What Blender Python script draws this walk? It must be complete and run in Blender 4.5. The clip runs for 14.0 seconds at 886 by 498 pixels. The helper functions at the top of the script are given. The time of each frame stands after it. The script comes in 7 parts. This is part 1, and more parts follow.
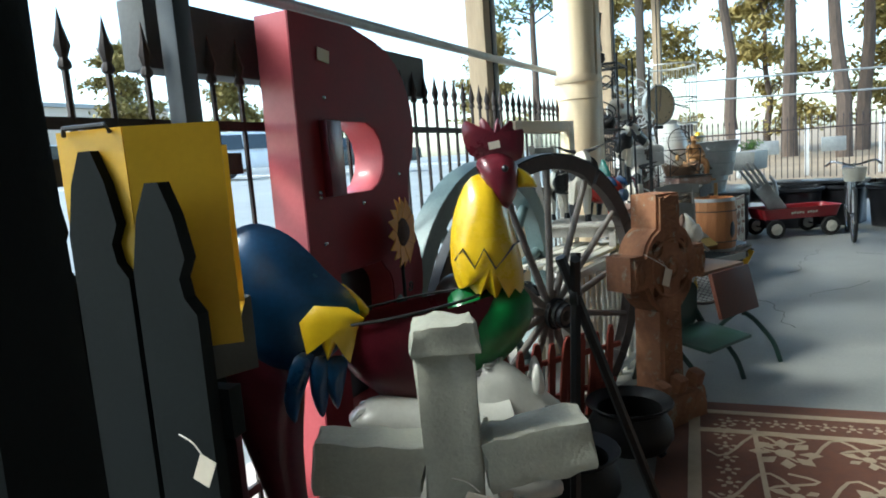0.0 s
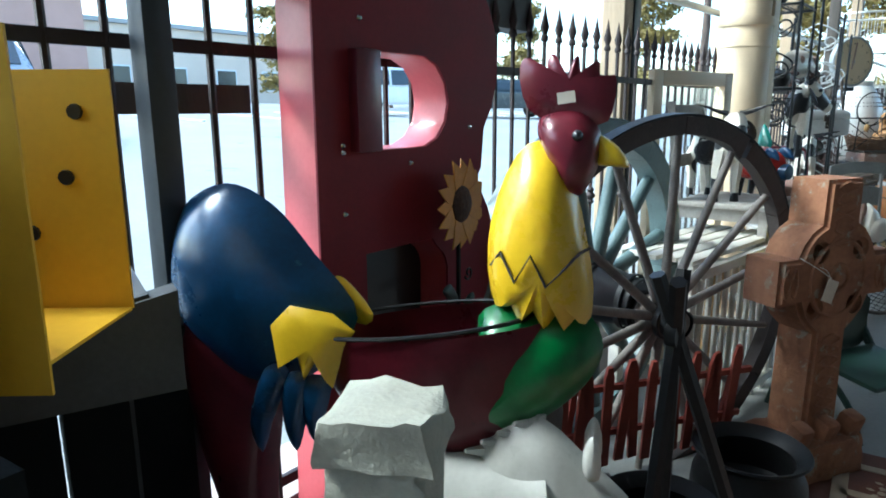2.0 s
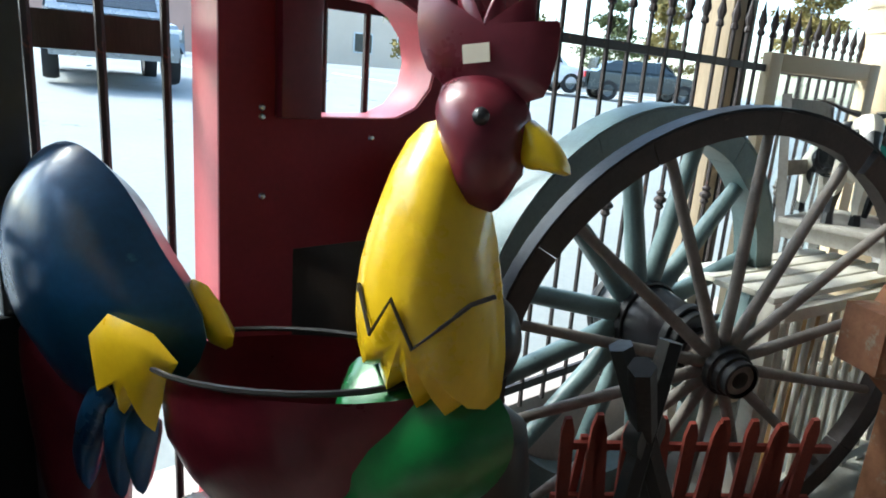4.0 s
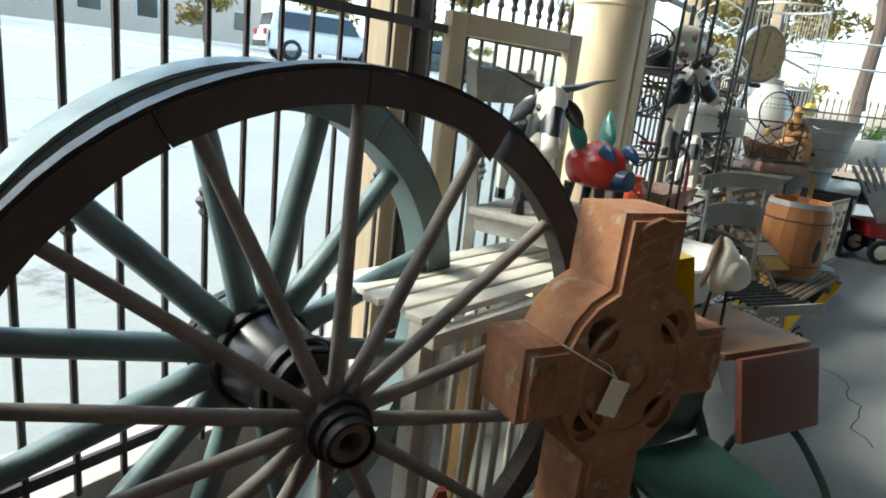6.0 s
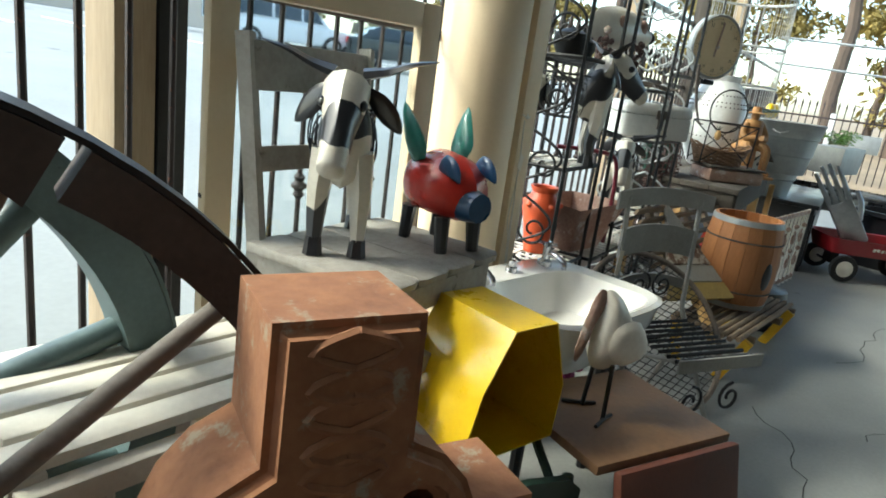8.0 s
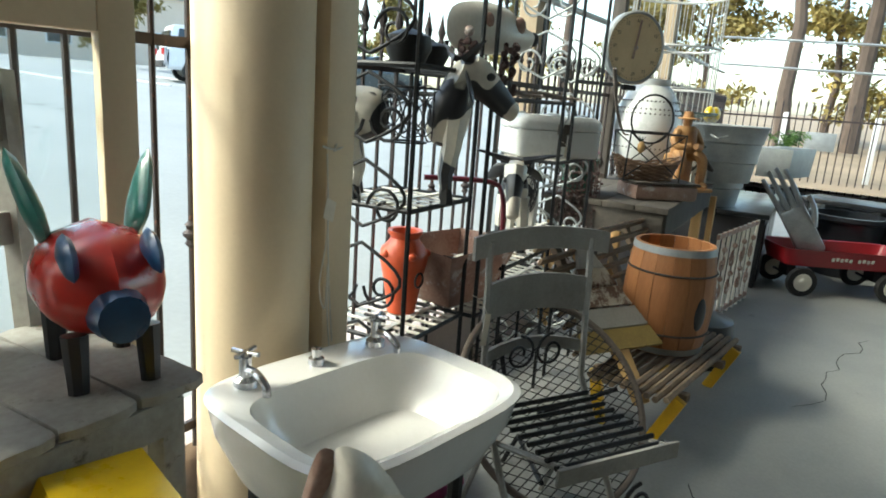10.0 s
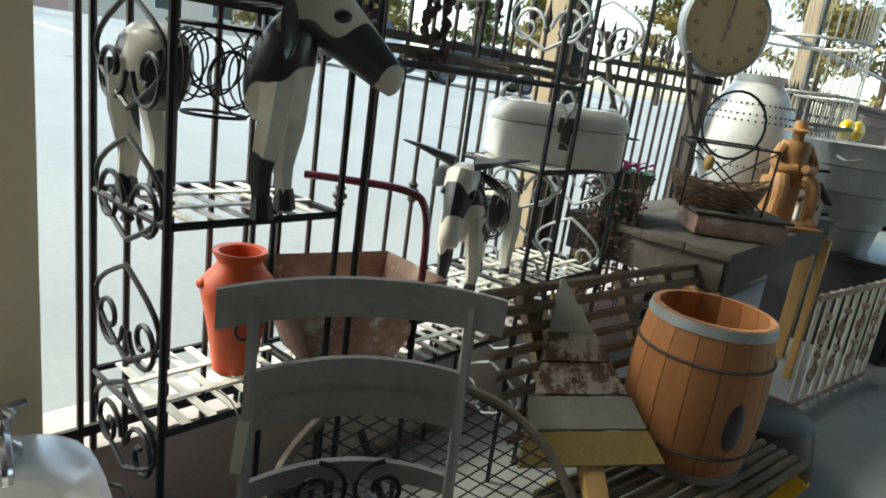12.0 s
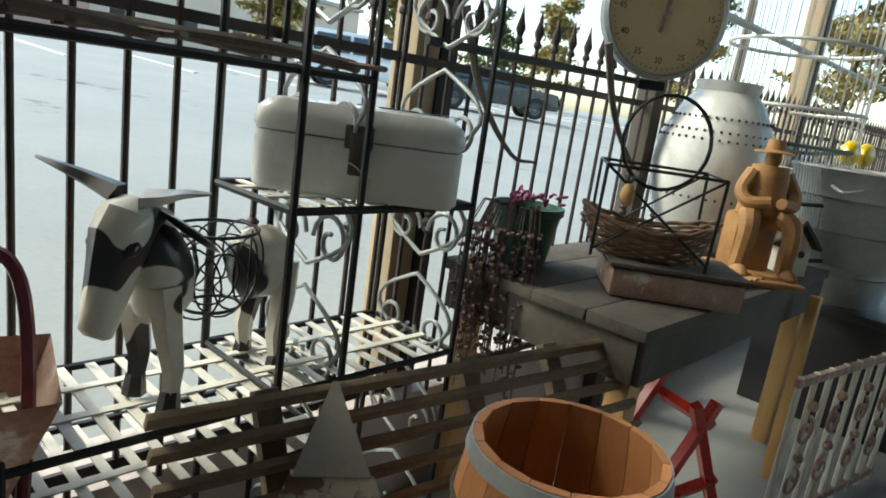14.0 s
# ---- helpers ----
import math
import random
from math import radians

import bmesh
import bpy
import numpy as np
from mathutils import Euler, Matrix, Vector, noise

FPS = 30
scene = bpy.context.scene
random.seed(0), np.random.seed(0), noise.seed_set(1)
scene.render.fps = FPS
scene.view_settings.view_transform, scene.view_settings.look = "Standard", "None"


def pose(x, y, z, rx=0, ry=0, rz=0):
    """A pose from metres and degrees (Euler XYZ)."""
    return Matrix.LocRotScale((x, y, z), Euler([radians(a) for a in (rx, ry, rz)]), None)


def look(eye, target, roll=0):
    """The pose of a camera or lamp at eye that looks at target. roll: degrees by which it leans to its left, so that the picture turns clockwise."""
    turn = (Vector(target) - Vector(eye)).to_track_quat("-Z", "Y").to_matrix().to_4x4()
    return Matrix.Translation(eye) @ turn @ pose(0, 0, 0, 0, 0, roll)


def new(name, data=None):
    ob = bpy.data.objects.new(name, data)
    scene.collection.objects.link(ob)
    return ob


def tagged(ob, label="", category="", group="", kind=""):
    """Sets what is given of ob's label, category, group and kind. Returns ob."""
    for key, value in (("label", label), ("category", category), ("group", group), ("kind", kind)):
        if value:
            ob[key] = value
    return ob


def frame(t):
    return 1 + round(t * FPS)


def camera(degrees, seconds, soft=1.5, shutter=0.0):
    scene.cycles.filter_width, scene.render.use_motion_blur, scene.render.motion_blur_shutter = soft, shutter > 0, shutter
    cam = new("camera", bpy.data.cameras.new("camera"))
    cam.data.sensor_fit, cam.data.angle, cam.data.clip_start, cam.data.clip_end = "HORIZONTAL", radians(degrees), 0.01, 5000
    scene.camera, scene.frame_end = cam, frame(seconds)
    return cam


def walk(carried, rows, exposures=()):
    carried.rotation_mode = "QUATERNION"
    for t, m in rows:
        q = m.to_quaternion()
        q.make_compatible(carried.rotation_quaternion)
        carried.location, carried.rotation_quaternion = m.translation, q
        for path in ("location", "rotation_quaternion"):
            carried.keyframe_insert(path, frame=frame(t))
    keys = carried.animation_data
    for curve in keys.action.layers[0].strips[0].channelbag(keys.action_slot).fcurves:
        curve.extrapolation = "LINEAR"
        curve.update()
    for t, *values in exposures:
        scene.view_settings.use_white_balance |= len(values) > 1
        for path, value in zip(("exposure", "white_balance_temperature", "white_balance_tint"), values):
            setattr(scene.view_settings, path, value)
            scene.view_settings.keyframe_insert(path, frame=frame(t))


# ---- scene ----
cam = camera(68.3, 14.0, soft=1.8)
PATH = [
    (0, (0.111, 0.26, 1.316), (0.06, 2.241, 1.047), -4.3),
    (0.5, (0.107, 0.395, 1.297), (0.048, 2.37, 0.985), -3.8),
    (1, (0.207, 0.537, 1.308), (-0.118, 2.484, 0.989), -2.8),
    (1.5, (0.299, 0.645, 1.311), (-0.201, 2.543, 0.925), -1.9),
    (2, (0.275, 0.798, 1.324), (-0.193, 2.698, 0.909), -0.3),
    (2.2, (0.27, 0.862, 1.322), (-0.187, 2.776, 0.961), -0.6),
    (4.3, (0.501, 1.331, 1.315), (-0.305, 3.089, 0.805), 4.5),
    (4.5, (0.527, 1.392, 1.32), (-0.2, 3.183, 0.806), 5.6),
    (5, (0.689, 1.557, 1.312), (-0.019, 3.354, 0.796), 7.1),
    (5.5, (0.782, 1.712, 1.32), (0.17, 3.532, 0.763), 7.6),
    (6, (0.833, 1.953, 1.307), (0.577, 3.87, 0.795), 6.4),
    (6.5, (0.879, 2.113, 1.306), (0.752, 4.037, 0.776), 4.0),
    (7, (1.012, 2.299, 1.3), (0.813, 4.227, 0.803), 4.0),
    (7.5, (1.165, 2.463, 1.344), (0.876, 4.382, 0.86), 7.5),
    (8, (1.21, 2.686, 1.335), (1.023, 4.607, 0.81), 7.8),
    (8.5, (1.274, 2.909, 1.349), (1.217, 4.841, 0.835), 5.8),
    (8.7, (1.331, 2.963, 1.346), (1.285, 4.894, 0.827), 5.3),
    (10.8, (1.849, 3.793, 1.384), (1.678, 5.739, 0.955), 3.7),
    (11, (1.915, 3.918, 1.361), (1.754, 5.862, 0.922), 3.1),
    (11.5, (2.098, 4.181, 1.364), (1.675, 6.08, 0.898), 6.7),
    (12, (2.204, 4.364, 1.357), (1.693, 6.229, 0.845), 8.1),
    (12.5, (2.236, 4.635, 1.355), (1.753, 6.508, 0.847), 7.2),
    (13, (2.312, 4.856, 1.364), (1.876, 6.743, 0.866), 5.1),
    (13.5, (2.454, 5.125, 1.364), (1.884, 6.975, 0.861), 6.6),
    (14, (2.582, 5.315, 1.358), (1.986, 7.171, 0.909), 8.2),
]
walk(cam, [(t, look(eye, target, roll)) for t, eye, target, roll in PATH],
     [(0, 2.0, 5950, -4), (2, 2.4, 5400, -4), (5, 2.3, 6300, -2), (8, 2.2, 6500, -4), (11, 2.1, 6700, -4), (14, 1.72, 6900, -3)])

# ---------- light ----------
world = bpy.data.worlds.new("world")
scene.world = world
world.use_nodes = True
wn = world.node_tree.nodes
sky = wn.new("ShaderNodeTexSky")
sky.sky_type = 'NISHITA'
sky.sun_disc = False
sky.sun_elevation = radians(44)
sky.sun_rotation = radians(261)
sky.air_density, sky.dust_density = 1.0, 2.0
world.node_tree.links.new(sky.outputs[0], wn["Background"].inputs[0])
wn["Background"].inputs[1].default_value = 0.15
sun = new("sun", bpy.data.lights.new("sun", 'SUN'))
sun.data.energy, sun.data.angle, sun.data.color = 1.0, radians(12), (1.0, 0.96, 0.9)
sun.matrix_world = look((-26.0, -4.0, 26.0), (0, 0, 0))


# ---------- materials ----------
def mat(name, c1, c2=None, rough=0.6, metal=0.0, scale=6.0, fine=90.0, bump=0.15, stain=None, stain_at=0.62, stretch=(1, 1, 1), rnd=0.0, coat=0.0, contrast=0.5):
    """Two-scale procedural surface: broad mottling, fine grain and relief, optional shaped stains."""
    m = bpy.data.materials.new(name)
    m.use_nodes = True
    nt = m.node_tree
    N, L = nt.nodes, nt.links
    b = N["Principled BSDF"]
    c2 = c2 or tuple(x * 0.7 for x in c1)
    tc = N.new("ShaderNodeTexCoord")
    mp = N.new("ShaderNodeMapping")
    mp.inputs["Scale"].default_value = stretch
    L.new(tc.outputs["Object"], mp.inputs[0])
    n1 = N.new("ShaderNodeTexNoise")
    n1.inputs["Scale"].default_value = scale
    n1.inputs["Detail"].default_value = 5
    n1.inputs["Roughness"].default_value = 0.65
    n2 = N.new("ShaderNodeTexNoise")
    n2.inputs["Scale"].default_value = fine
    n2.inputs["Detail"].default_value = 3
    L.new(mp.outputs[0], n1.inputs[0])
    L.new(mp.outputs[0], n2.inputs[0])
    r = N.new("ShaderNodeValToRGB")
    r.color_ramp.elements[0].position = 0.5 - contrast / 2
    r.color_ramp.elements[1].position = 0.5 + contrast / 2
    r.color_ramp.elements[0].color = (*c2, 1)
    r.color_ramp.elements[1].color = (*c1, 1)
    add = N.new("ShaderNodeMath")
    add.operation = 'MULTIPLY_ADD'
    L.new(n2.outputs[0], add.inputs[0])
    add.inputs[1].default_value = 0.35
    sub = N.new("ShaderNodeMath")
    sub.operation = 'SUBTRACT'
    L.new(n1.outputs[0], sub.inputs[0])
    sub.inputs[1].default_value = 0.175
    L.new(sub.outputs[0], add.inputs[2])
    L.new(add.outputs[0], r.inputs[0])
    col = r.outputs[0]
    if stain:
        n3 = N.new("ShaderNodeTexNoise")
        n3.inputs["Scale"].default_value = scale * 2.3
        n3.inputs["Detail"].default_value = 8
        n3.inputs["Roughness"].default_value = 0.7
        L.new(tc.outputs["Object"], n3.inputs[0])
        r3 = N.new("ShaderNodeValToRGB")
        r3.color_ramp.elements[0].position = stain_at - 0.04
        r3.color_ramp.elements[1].position = stain_at + 0.04
        L.new(n3.outputs[0], r3.inputs[0])
        mx = N.new("ShaderNodeMix")
        mx.data_type = 'RGBA'
        L.new(r3.outputs[0], mx.inputs[0])
        L.new(col, mx.inputs[6])
        mx.inputs[7].default_value = (*stain, 1)
        col = mx.outputs[2]
    if rnd:
        oi = N.new("ShaderNodeObjectInfo")
        hs = N.new("ShaderNodeHueSaturation")
        ma = N.new("ShaderNodeMath")
        ma.operation = 'MULTIPLY_ADD'
        L.new(oi.outputs["Random"], ma.inputs[0])
        ma.inputs[1].default_value = rnd
        ma.inputs[2].default_value = 1 - rnd / 2
        L.new(ma.outputs[0], hs.inputs["Value"])
        L.new(col, hs.inputs["Color"])
        col = hs.outputs[0]
    L.new(col, b.inputs["Base Color"])
    b.inputs["Metallic"].default_value = metal
    rr = N.new("ShaderNodeMath")
    rr.operation = 'MULTIPLY_ADD'
    L.new(n1.outputs[0], rr.inputs[0])
    rr.inputs[1].default_value = 0.3
    rr.inputs[2].default_value = max(0.02, rough - 0.15)
    L.new(rr.outputs[0], b.inputs["Roughness"])
    b.inputs["Coat Weight"].default_value = coat
    b.inputs["Coat Roughness"].default_value = 0.15
    if bump:
        bp = N.new("ShaderNodeBump")
        bp.inputs["Strength"].default_value = bump
        bp.inputs["Distance"].default_value = 0.006
        L.new(add.outputs[0], bp.inputs["Height"])
        L.new(bp.outputs[0], b.inputs["Normal"])
    return m


def glass(name, tint=(0.85, 0.9, 0.9)):
    m = bpy.data.materials.new(name)
    m.use_nodes = True
    b = m.node_tree.nodes["Principled BSDF"]
    b.inputs["Base Color"].default_value = (*tint, 1)
    b.inputs["Transmission Weight"].default_value = 1
    b.inputs["Roughness"].default_value = 0.03
    return m


M_CONC = mat("floor concrete", (0.285, 0.285, 0.265), (0.185, 0.19, 0.18), 0.55, scale=1.6, fine=60, bump=0.08, stain=(0.15, 0.15, 0.14), stain_at=0.68)
M_KERB = mat("kerb concrete", (0.55, 0.47, 0.43), (0.38, 0.33, 0.30), 0.9, scale=5, bump=0.4)
M_ASPH = mat("asphalt", (0.30, 0.315, 0.305), (0.22, 0.235, 0.23), 0.9, scale=0.35, fine=30, bump=0.2, stain=(0.07, 0.07, 0.07), stain_at=0.66)
M_IRON = mat("rusty fence iron", (0.055, 0.04, 0.036), (0.028, 0.022, 0.022), 0.6, 0.3, scale=12, bump=0.3, stain=(0.16, 0.06, 0.04), stain_at=0.64)
M_BLACK = mat("black iron", (0.022, 0.023, 0.024), (0.012, 0.012, 0.013), 0.5, 0.4, scale=14, bump=0.25, stain=(0.06, 0.035, 0.025), stain_at=0.68)
M_STEEL = mat("dark steel post", (0.045, 0.055, 0.065), (0.028, 0.033, 0.04), 0.5, 0.2, scale=4, bump=0.08)
M_POST = mat("pale pine post", (0.46, 0.36, 0.24), (0.30, 0.22, 0.14), 0.75, scale=3, fine=40, bump=0.3, stretch=(6, 6, 0.5), stain=(0.2, 0.13, 0.08), stain_at=0.7)
M_DARKWOOD = mat("dark weathered wood", (0.10, 0.085, 0.07), (0.05, 0.043, 0.037), 0.8, scale=4, fine=60, bump=0.5, stretch=(5, 5, 0.6))
M_BEAM = mat("grey painted beam", (0.09, 0.095, 0.095), (0.05, 0.052, 0.055), 0.75, scale=5, bump=0.2)
M_CREAM = mat("cream column paint", (0.74, 0.60, 0.40), (0.66, 0.52, 0.34), 0.5, scale=2.5, bump=0.05, stain=(0.5, 0.41, 0.3), stain_at=0.73)
M_CEIL = mat("ceiling board", (0.42, 0.41, 0.39), (0.33, 0.32, 0.3), 0.85, scale=2, bump=0.1)
M_WALL = mat("plain painted wall", (0.34, 0.325, 0.3), (0.26, 0.25, 0.23), 0.85, scale=1.5, bump=0.08)
M_REDP = mat("maroon sign enamel", (0.23, 0.018, 0.032), (0.16, 0.012, 0.022), 0.6, scale=5, bump=0.04, coat=0.0, stain=(0.1, 0.02, 0.025), stain_at=0.7)
# sign returns: light falling on the red metal is put into this pinker colour
M_REDLIT = mat("light tinted red sign return", (0.62, 0.12, 0.14), (0.52, 0.085, 0.1), 0.45, scale=4, bump=0.05, coat=0.2, stain=(0.35, 0.06, 0.07), stain_at=0.72)
M_YEL = mat("yellow sign enamel", (0.78, 0.47, 0.02), (0.66, 0.37, 0.015), 0.45, scale=4, bump=0.05, stain=(0.4, 0.24, 0.05), stain_at=0.74)
M_YEL2 = mat("bright yellow tin", (0.82, 0.56, 0.012), (0.68, 0.43, 0.01), 0.3, 0.0, scale=7, bump=0.12, coat=0.4, stain=(0.3, 0.2, 0.03), stain_at=0.74)
M_BLUE = mat("blue painted tin", (0.012, 0.075, 0.19), (0.006, 0.03, 0.085), 0.3, 0.1, scale=6, bump=0.12, coat=0.4, stain=(0.05, 0.14, 0.22), stain_at=0.68)
M_MAROON = mat("maroon painted tin", (0.17, 0.016, 0.03), (0.09, 0.009, 0.018), 0.32, 0.1, scale=7, bump=0.12, coat=0.35, stain=(0.05, 0.012, 0.015), stain_at=0.69)
M_GREEN = mat("green painted tin", (0.012, 0.17, 0.035), (0.006, 0.09, 0.02), 0.3, 0.1, scale=7, bump=0.1, coat=0.4)
M_WHITE = mat("white painted tin", (0.74, 0.71, 0.62), (0.56, 0.52, 0.44), 0.4, 0.0, scale=7, bump=0.1, coat=0.2, stain=(0.2, 0.11, 0.06), stain_at=0.76)
M_BLK = mat("black painted tin", (0.018, 0.019, 0.023), (0.01, 0.01, 0.012), 0.35, 0.0, scale=8, bump=0.1, coat=0.3)
M_STONE = mat("cast concrete", (0.44, 0.43, 0.35), (0.30, 0.30, 0.25), 0.95, scale=9, fine=140, bump=0.7, stain=(0.2, 0.2, 0.17), stain_at=0.7)
M_CELT = mat("weathered terracotta", (0.36, 0.165, 0.08), (0.17, 0.07, 0.035), 0.85, scale=6, fine=50, bump=0.8, stain=(0.3, 0.25, 0.18), stain_at=0.61)
M_OLDW = mat("weathered grey brown wood", (0.20, 0.165, 0.14), (0.09, 0.07, 0.058), 0.85, scale=6, fine=80, bump=0.6, stain=(0.05, 0.038, 0.032), stain_at=0.66)
M_SPOKE = mat("grey spoke wood", (0.26, 0.235, 0.21), (0.14, 0.12, 0.105), 0.8, scale=8, fine=80, bump=0.4, stretch=(1, 1, 1))
M_RIM = mat("dark wheel rim", (0.085, 0.068, 0.06), (0.04, 0.032, 0.03), 0.75, scale=7, bump=0.6, stain=(0.17, 0.13, 0.1), stain_at=0.7)
M_GRN = mat("grey green wheel paint", (0.13, 0.19, 0.19), (0.07, 0.105, 0.105), 0.45, scale=6, bump=0.15, stain=(0.04, 0.05, 0.05), stain_at=0.7)
M_REDW = mat("red stained pickets", (0.30, 0.05, 0.03), (0.18, 0.028, 0.018), 0.7, scale=10, bump=0.3)
M_CHAIRW = mat("bare grey chair wood", (0.42, 0.40, 0.36), (0.24, 0.22, 0.19), 0.85, scale=7, fine=70, bump=0.4, stain=(0.14, 0.12, 0.1), stain_at=0.66)
M_PAINTW = mat("chipped white paint", (0.72, 0.69, 0.6), (0.55, 0.52, 0.45), 0.6, scale=8, bump=0.2, stain=(0.28, 0.22, 0.16), stain_at=0.72)
M_RED = mat("red painted tin", (0.6, 0.03, 0.02), (0.42, 0.02, 0.015), 0.3, scale=8, bump=0.08, coat=0.4)
M_TEAL = mat("teal painted tin", (0.02, 0.2, 0.15), (0.01, 0.09, 0.08), 0.35, scale=9, bump=0.15, coat=0.3, stain=(0.15, 0.3, 0.32), stain_at=0.7)
M_PORC = mat("white porcelain", (0.78, 0.77, 0.74), (0.7, 0.69, 0.65), 0.15, scale=4, bump=0.02, coat=0.6, stain=(0.5, 0.45, 0.38), stain_at=0.78)
M_CHROME = mat("worn chrome", (0.6, 0.6, 0.62), (0.45, 0.45, 0.47), 0.22, 1.0, scale=14, bump=0.05)
M_DGREEN = mat("dark green paint", (0.018, 0.055, 0.04), (0.01, 0.032, 0.024), 0.45, scale=6, bump=0.1, stain=(0.04, 0.05, 0.035), stain_at=0.72)
M_BROWN = mat("red brown seat leather", (0.12, 0.036, 0.02), (0.07, 0.022, 0.013), 0.6, scale=6, bump=0.2)
M_DESK = mat("brown desk top", (0.2, 0.11, 0.055), (0.11, 0.06, 0.03), 0.5, scale=5, bump=0.2)
M_GREYW = mat("grey painted wood", (0.34, 0.33, 0.3), (0.22, 0.21, 0.19), 0.7, scale=6, bump=0.25, stain=(0.1, 0.085, 0.07), stain_at=0.7)
M_ORANGE = mat("orange glazed clay", (0.72, 0.115, 0.035), (0.58, 0.08, 0.025), 0.45, scale=6, bump=0.08, coat=0.15)
M_RUSTBOX = mat("rusty tin box", (0.42, 0.31, 0.25), (0.2, 0.1, 0.07), 0.7, 0.1, scale=5, bump=0.3, stain=(0.5, 0.46, 0.42), stain_at=0.6)
M_ENAMEL = mat("white enamel", (0.75, 0.76, 0.74), (0.64, 0.65, 0.62), 0.28, scale=5, bump=0.04, coat=0.3, stain=(0.35, 0.28, 0.2), stain_at=0.78)
M_BARREL = mat("oak barrel stave", (0.46, 0.20, 0.075), (0.29, 0.115, 0.04), 0.6, scale=4, fine=50, bump=0.3, stretch=(3, 3, 0.5), rnd=0.35, stain=(0.16, 0.07, 0.03), stain_at=0.7)
M_BARRELIN = mat("barrel inside wood", (0.5, 0.3, 0.15), (0.3, 0.16, 0.07), 0.8, scale=4, bump=0.3, rnd=0.25)
M_GALV = mat("galvanised metal", (0.40, 0.42, 0.41), (0.27, 0.285, 0.28), 0.5, 0.55, scale=8, bump=0.12, stain=(0.5, 0.5, 0.48), stain_at=0.68)
M_TWIG = mat("split twig wood", (0.26, 0.19, 0.125), (0.115, 0.08, 0.055), 0.85, scale=8, fine=80, bump=0.5, rnd=0.4)
M_TABLE = mat("dark worn table", (0.115, 0.1, 0.082), (0.05, 0.043, 0.037), 0.9, scale=6, fine=60, bump=0.4, stain=(0.26, 0.24, 0.2), stain_at=0.71)
M_PINE = mat("yellow pine", (0.55, 0.35, 0.14), (0.4, 0.23, 0.085), 0.7, scale=5, bump=0.2, stretch=(4, 4, .6))
M_WICKER = mat("wicker", (0.22, 0.13, 0.075), (0.1, 0.055, 0.03), 0.8, scale=30, bump=0.8)
M_CARVED = mat("carved honey wood", (0.4, 0.215, 0.075), (0.22, 0.1, 0.035), 0.65, scale=12, bump=0.4)
M_DIAL = mat("aged dial face", (0.7, 0.54, 0.32), (0.58, 0.43, 0.24), 0.5, scale=5, bump=0.02)
M_LEAF = mat("fern leaf", (0.09, 0.19, 0.03), (0.05, 0.11, 0.02), 0.6, scale=10, bump=0.1, rnd=0.4)
M_DRY = mat("dried trailing plant", (0.10, 0.06, 0.05), (0.05, 0.03, 0.03), 0.9, scale=20, bump=0.2)
M_MAGENTA = mat("magenta leaf", (0.36, 0.04, 0.16), (0.2, 0.02, 0.09), 0.6, scale=20, bump=0.1)
M_POTG = mat("green plastic pot", (0.03, 0.12, 0.075), (0.02, 0.085, 0.05), 0.45, scale=6, bump=0.05)
M_SILVER = mat("silvered aluminium", (0.5, 0.51, 0.5), (0.3, 0.31, 0.31), 0.35, 0.7, scale=10, bump=0.3)
M_WAGON = mat("wagon red enamel", (0.32, 0.012, 0.02), (0.22, 0.01, 0.015), 0.35, scale=6, bump=0.04, coat=0.3)
M_TYRE = mat("black rubber", (0.02, 0.02, 0.02), (0.012, 0.012, 0.012), 0.8, scale=10, bump=0.1)
M_TAG = mat("paper tag", (0.72, 0.65, 0.53), (0.62, 0.55, 0.44), 0.9, scale=10, bump=0.05)
M_STRING = mat("white string", (0.7, 0.66, 0.58), (0.6, 0.56, 0.5), 0.9, scale=20, bump=0)
M_DARKPK = mat("slate painted picket", (0.011, 0.014, 0.0145), (0.007, 0.009, 0.0095), 0.85, scale=5, bump=0.25, stain=(0.12, 0.1, 0.08), stain_at=0.74)
M_REDP.node_tree.nodes["Principled BSDF"].inputs["Specular IOR Level"].default_value = 0.25
M_DARKPK.node_tree.nodes["Principled BSDF"].inputs["Specular IOR Level"].default_value = 0.12
M_BUST = mat("dark statue paint", (0.02, 0.019, 0.018), (0.012, 0.011, 0.01), 0.45, scale=10, bump=0.1, coat=0.2)
M_BUSTC = mat("faded terracotta clothing", (0.26, 0.09, 0.07), (0.14, 0.05, 0.04), 0.7, scale=10, bump=0.2, stain=(0.3, 0.24, 0.2), stain_at=0.68)
M_SUNF = mat("orange petal tin", (0.72, 0.31, 0.02), (0.52, 0.2, 0.015), 0.45, scale=12, bump=0.15)
M_SUNC = mat("brown flower centre", (0.09, 0.045, 0.03), (0.04, 0.022, 0.018), 0.8, scale=60, bump=0.8)
M_CARW = mat("white car paint", (0.75, 0.76, 0.77), (0.7, 0.71, 0.72), 0.25, scale=3, bump=0, coat=0.6)
M_CARG = mat("dark green car paint", (0.035, 0.05, 0.055), (0.03, 0.04, 0.045), 0.25, scale=3, bump=0, coat=0.6)
M_CARS = mat("silver car paint", (0.3, 0.34, 0.36), (0.27, 0.3, 0.32), 0.25, 0.3, scale=3, bump=0, coat=0.6)
M_CARGL = mat("car window glass", (0.03, 0.04, 0.045), (0.02, 0.028, 0.03), 0.08, scale=3, bump=0, coat=0.5)
M_TAIL = mat("red tail lamp", (0.5, 0.02, 0.02), (0.4, 0.015, 0.015), 0.2, scale=8, bump=0, coat=0.5)
M_BLDG = mat("pink stucco wall", (0.55, 0.34, 0.27), (0.46, 0.28, 0.22), 0.9, scale=0.4, bump=0.2)
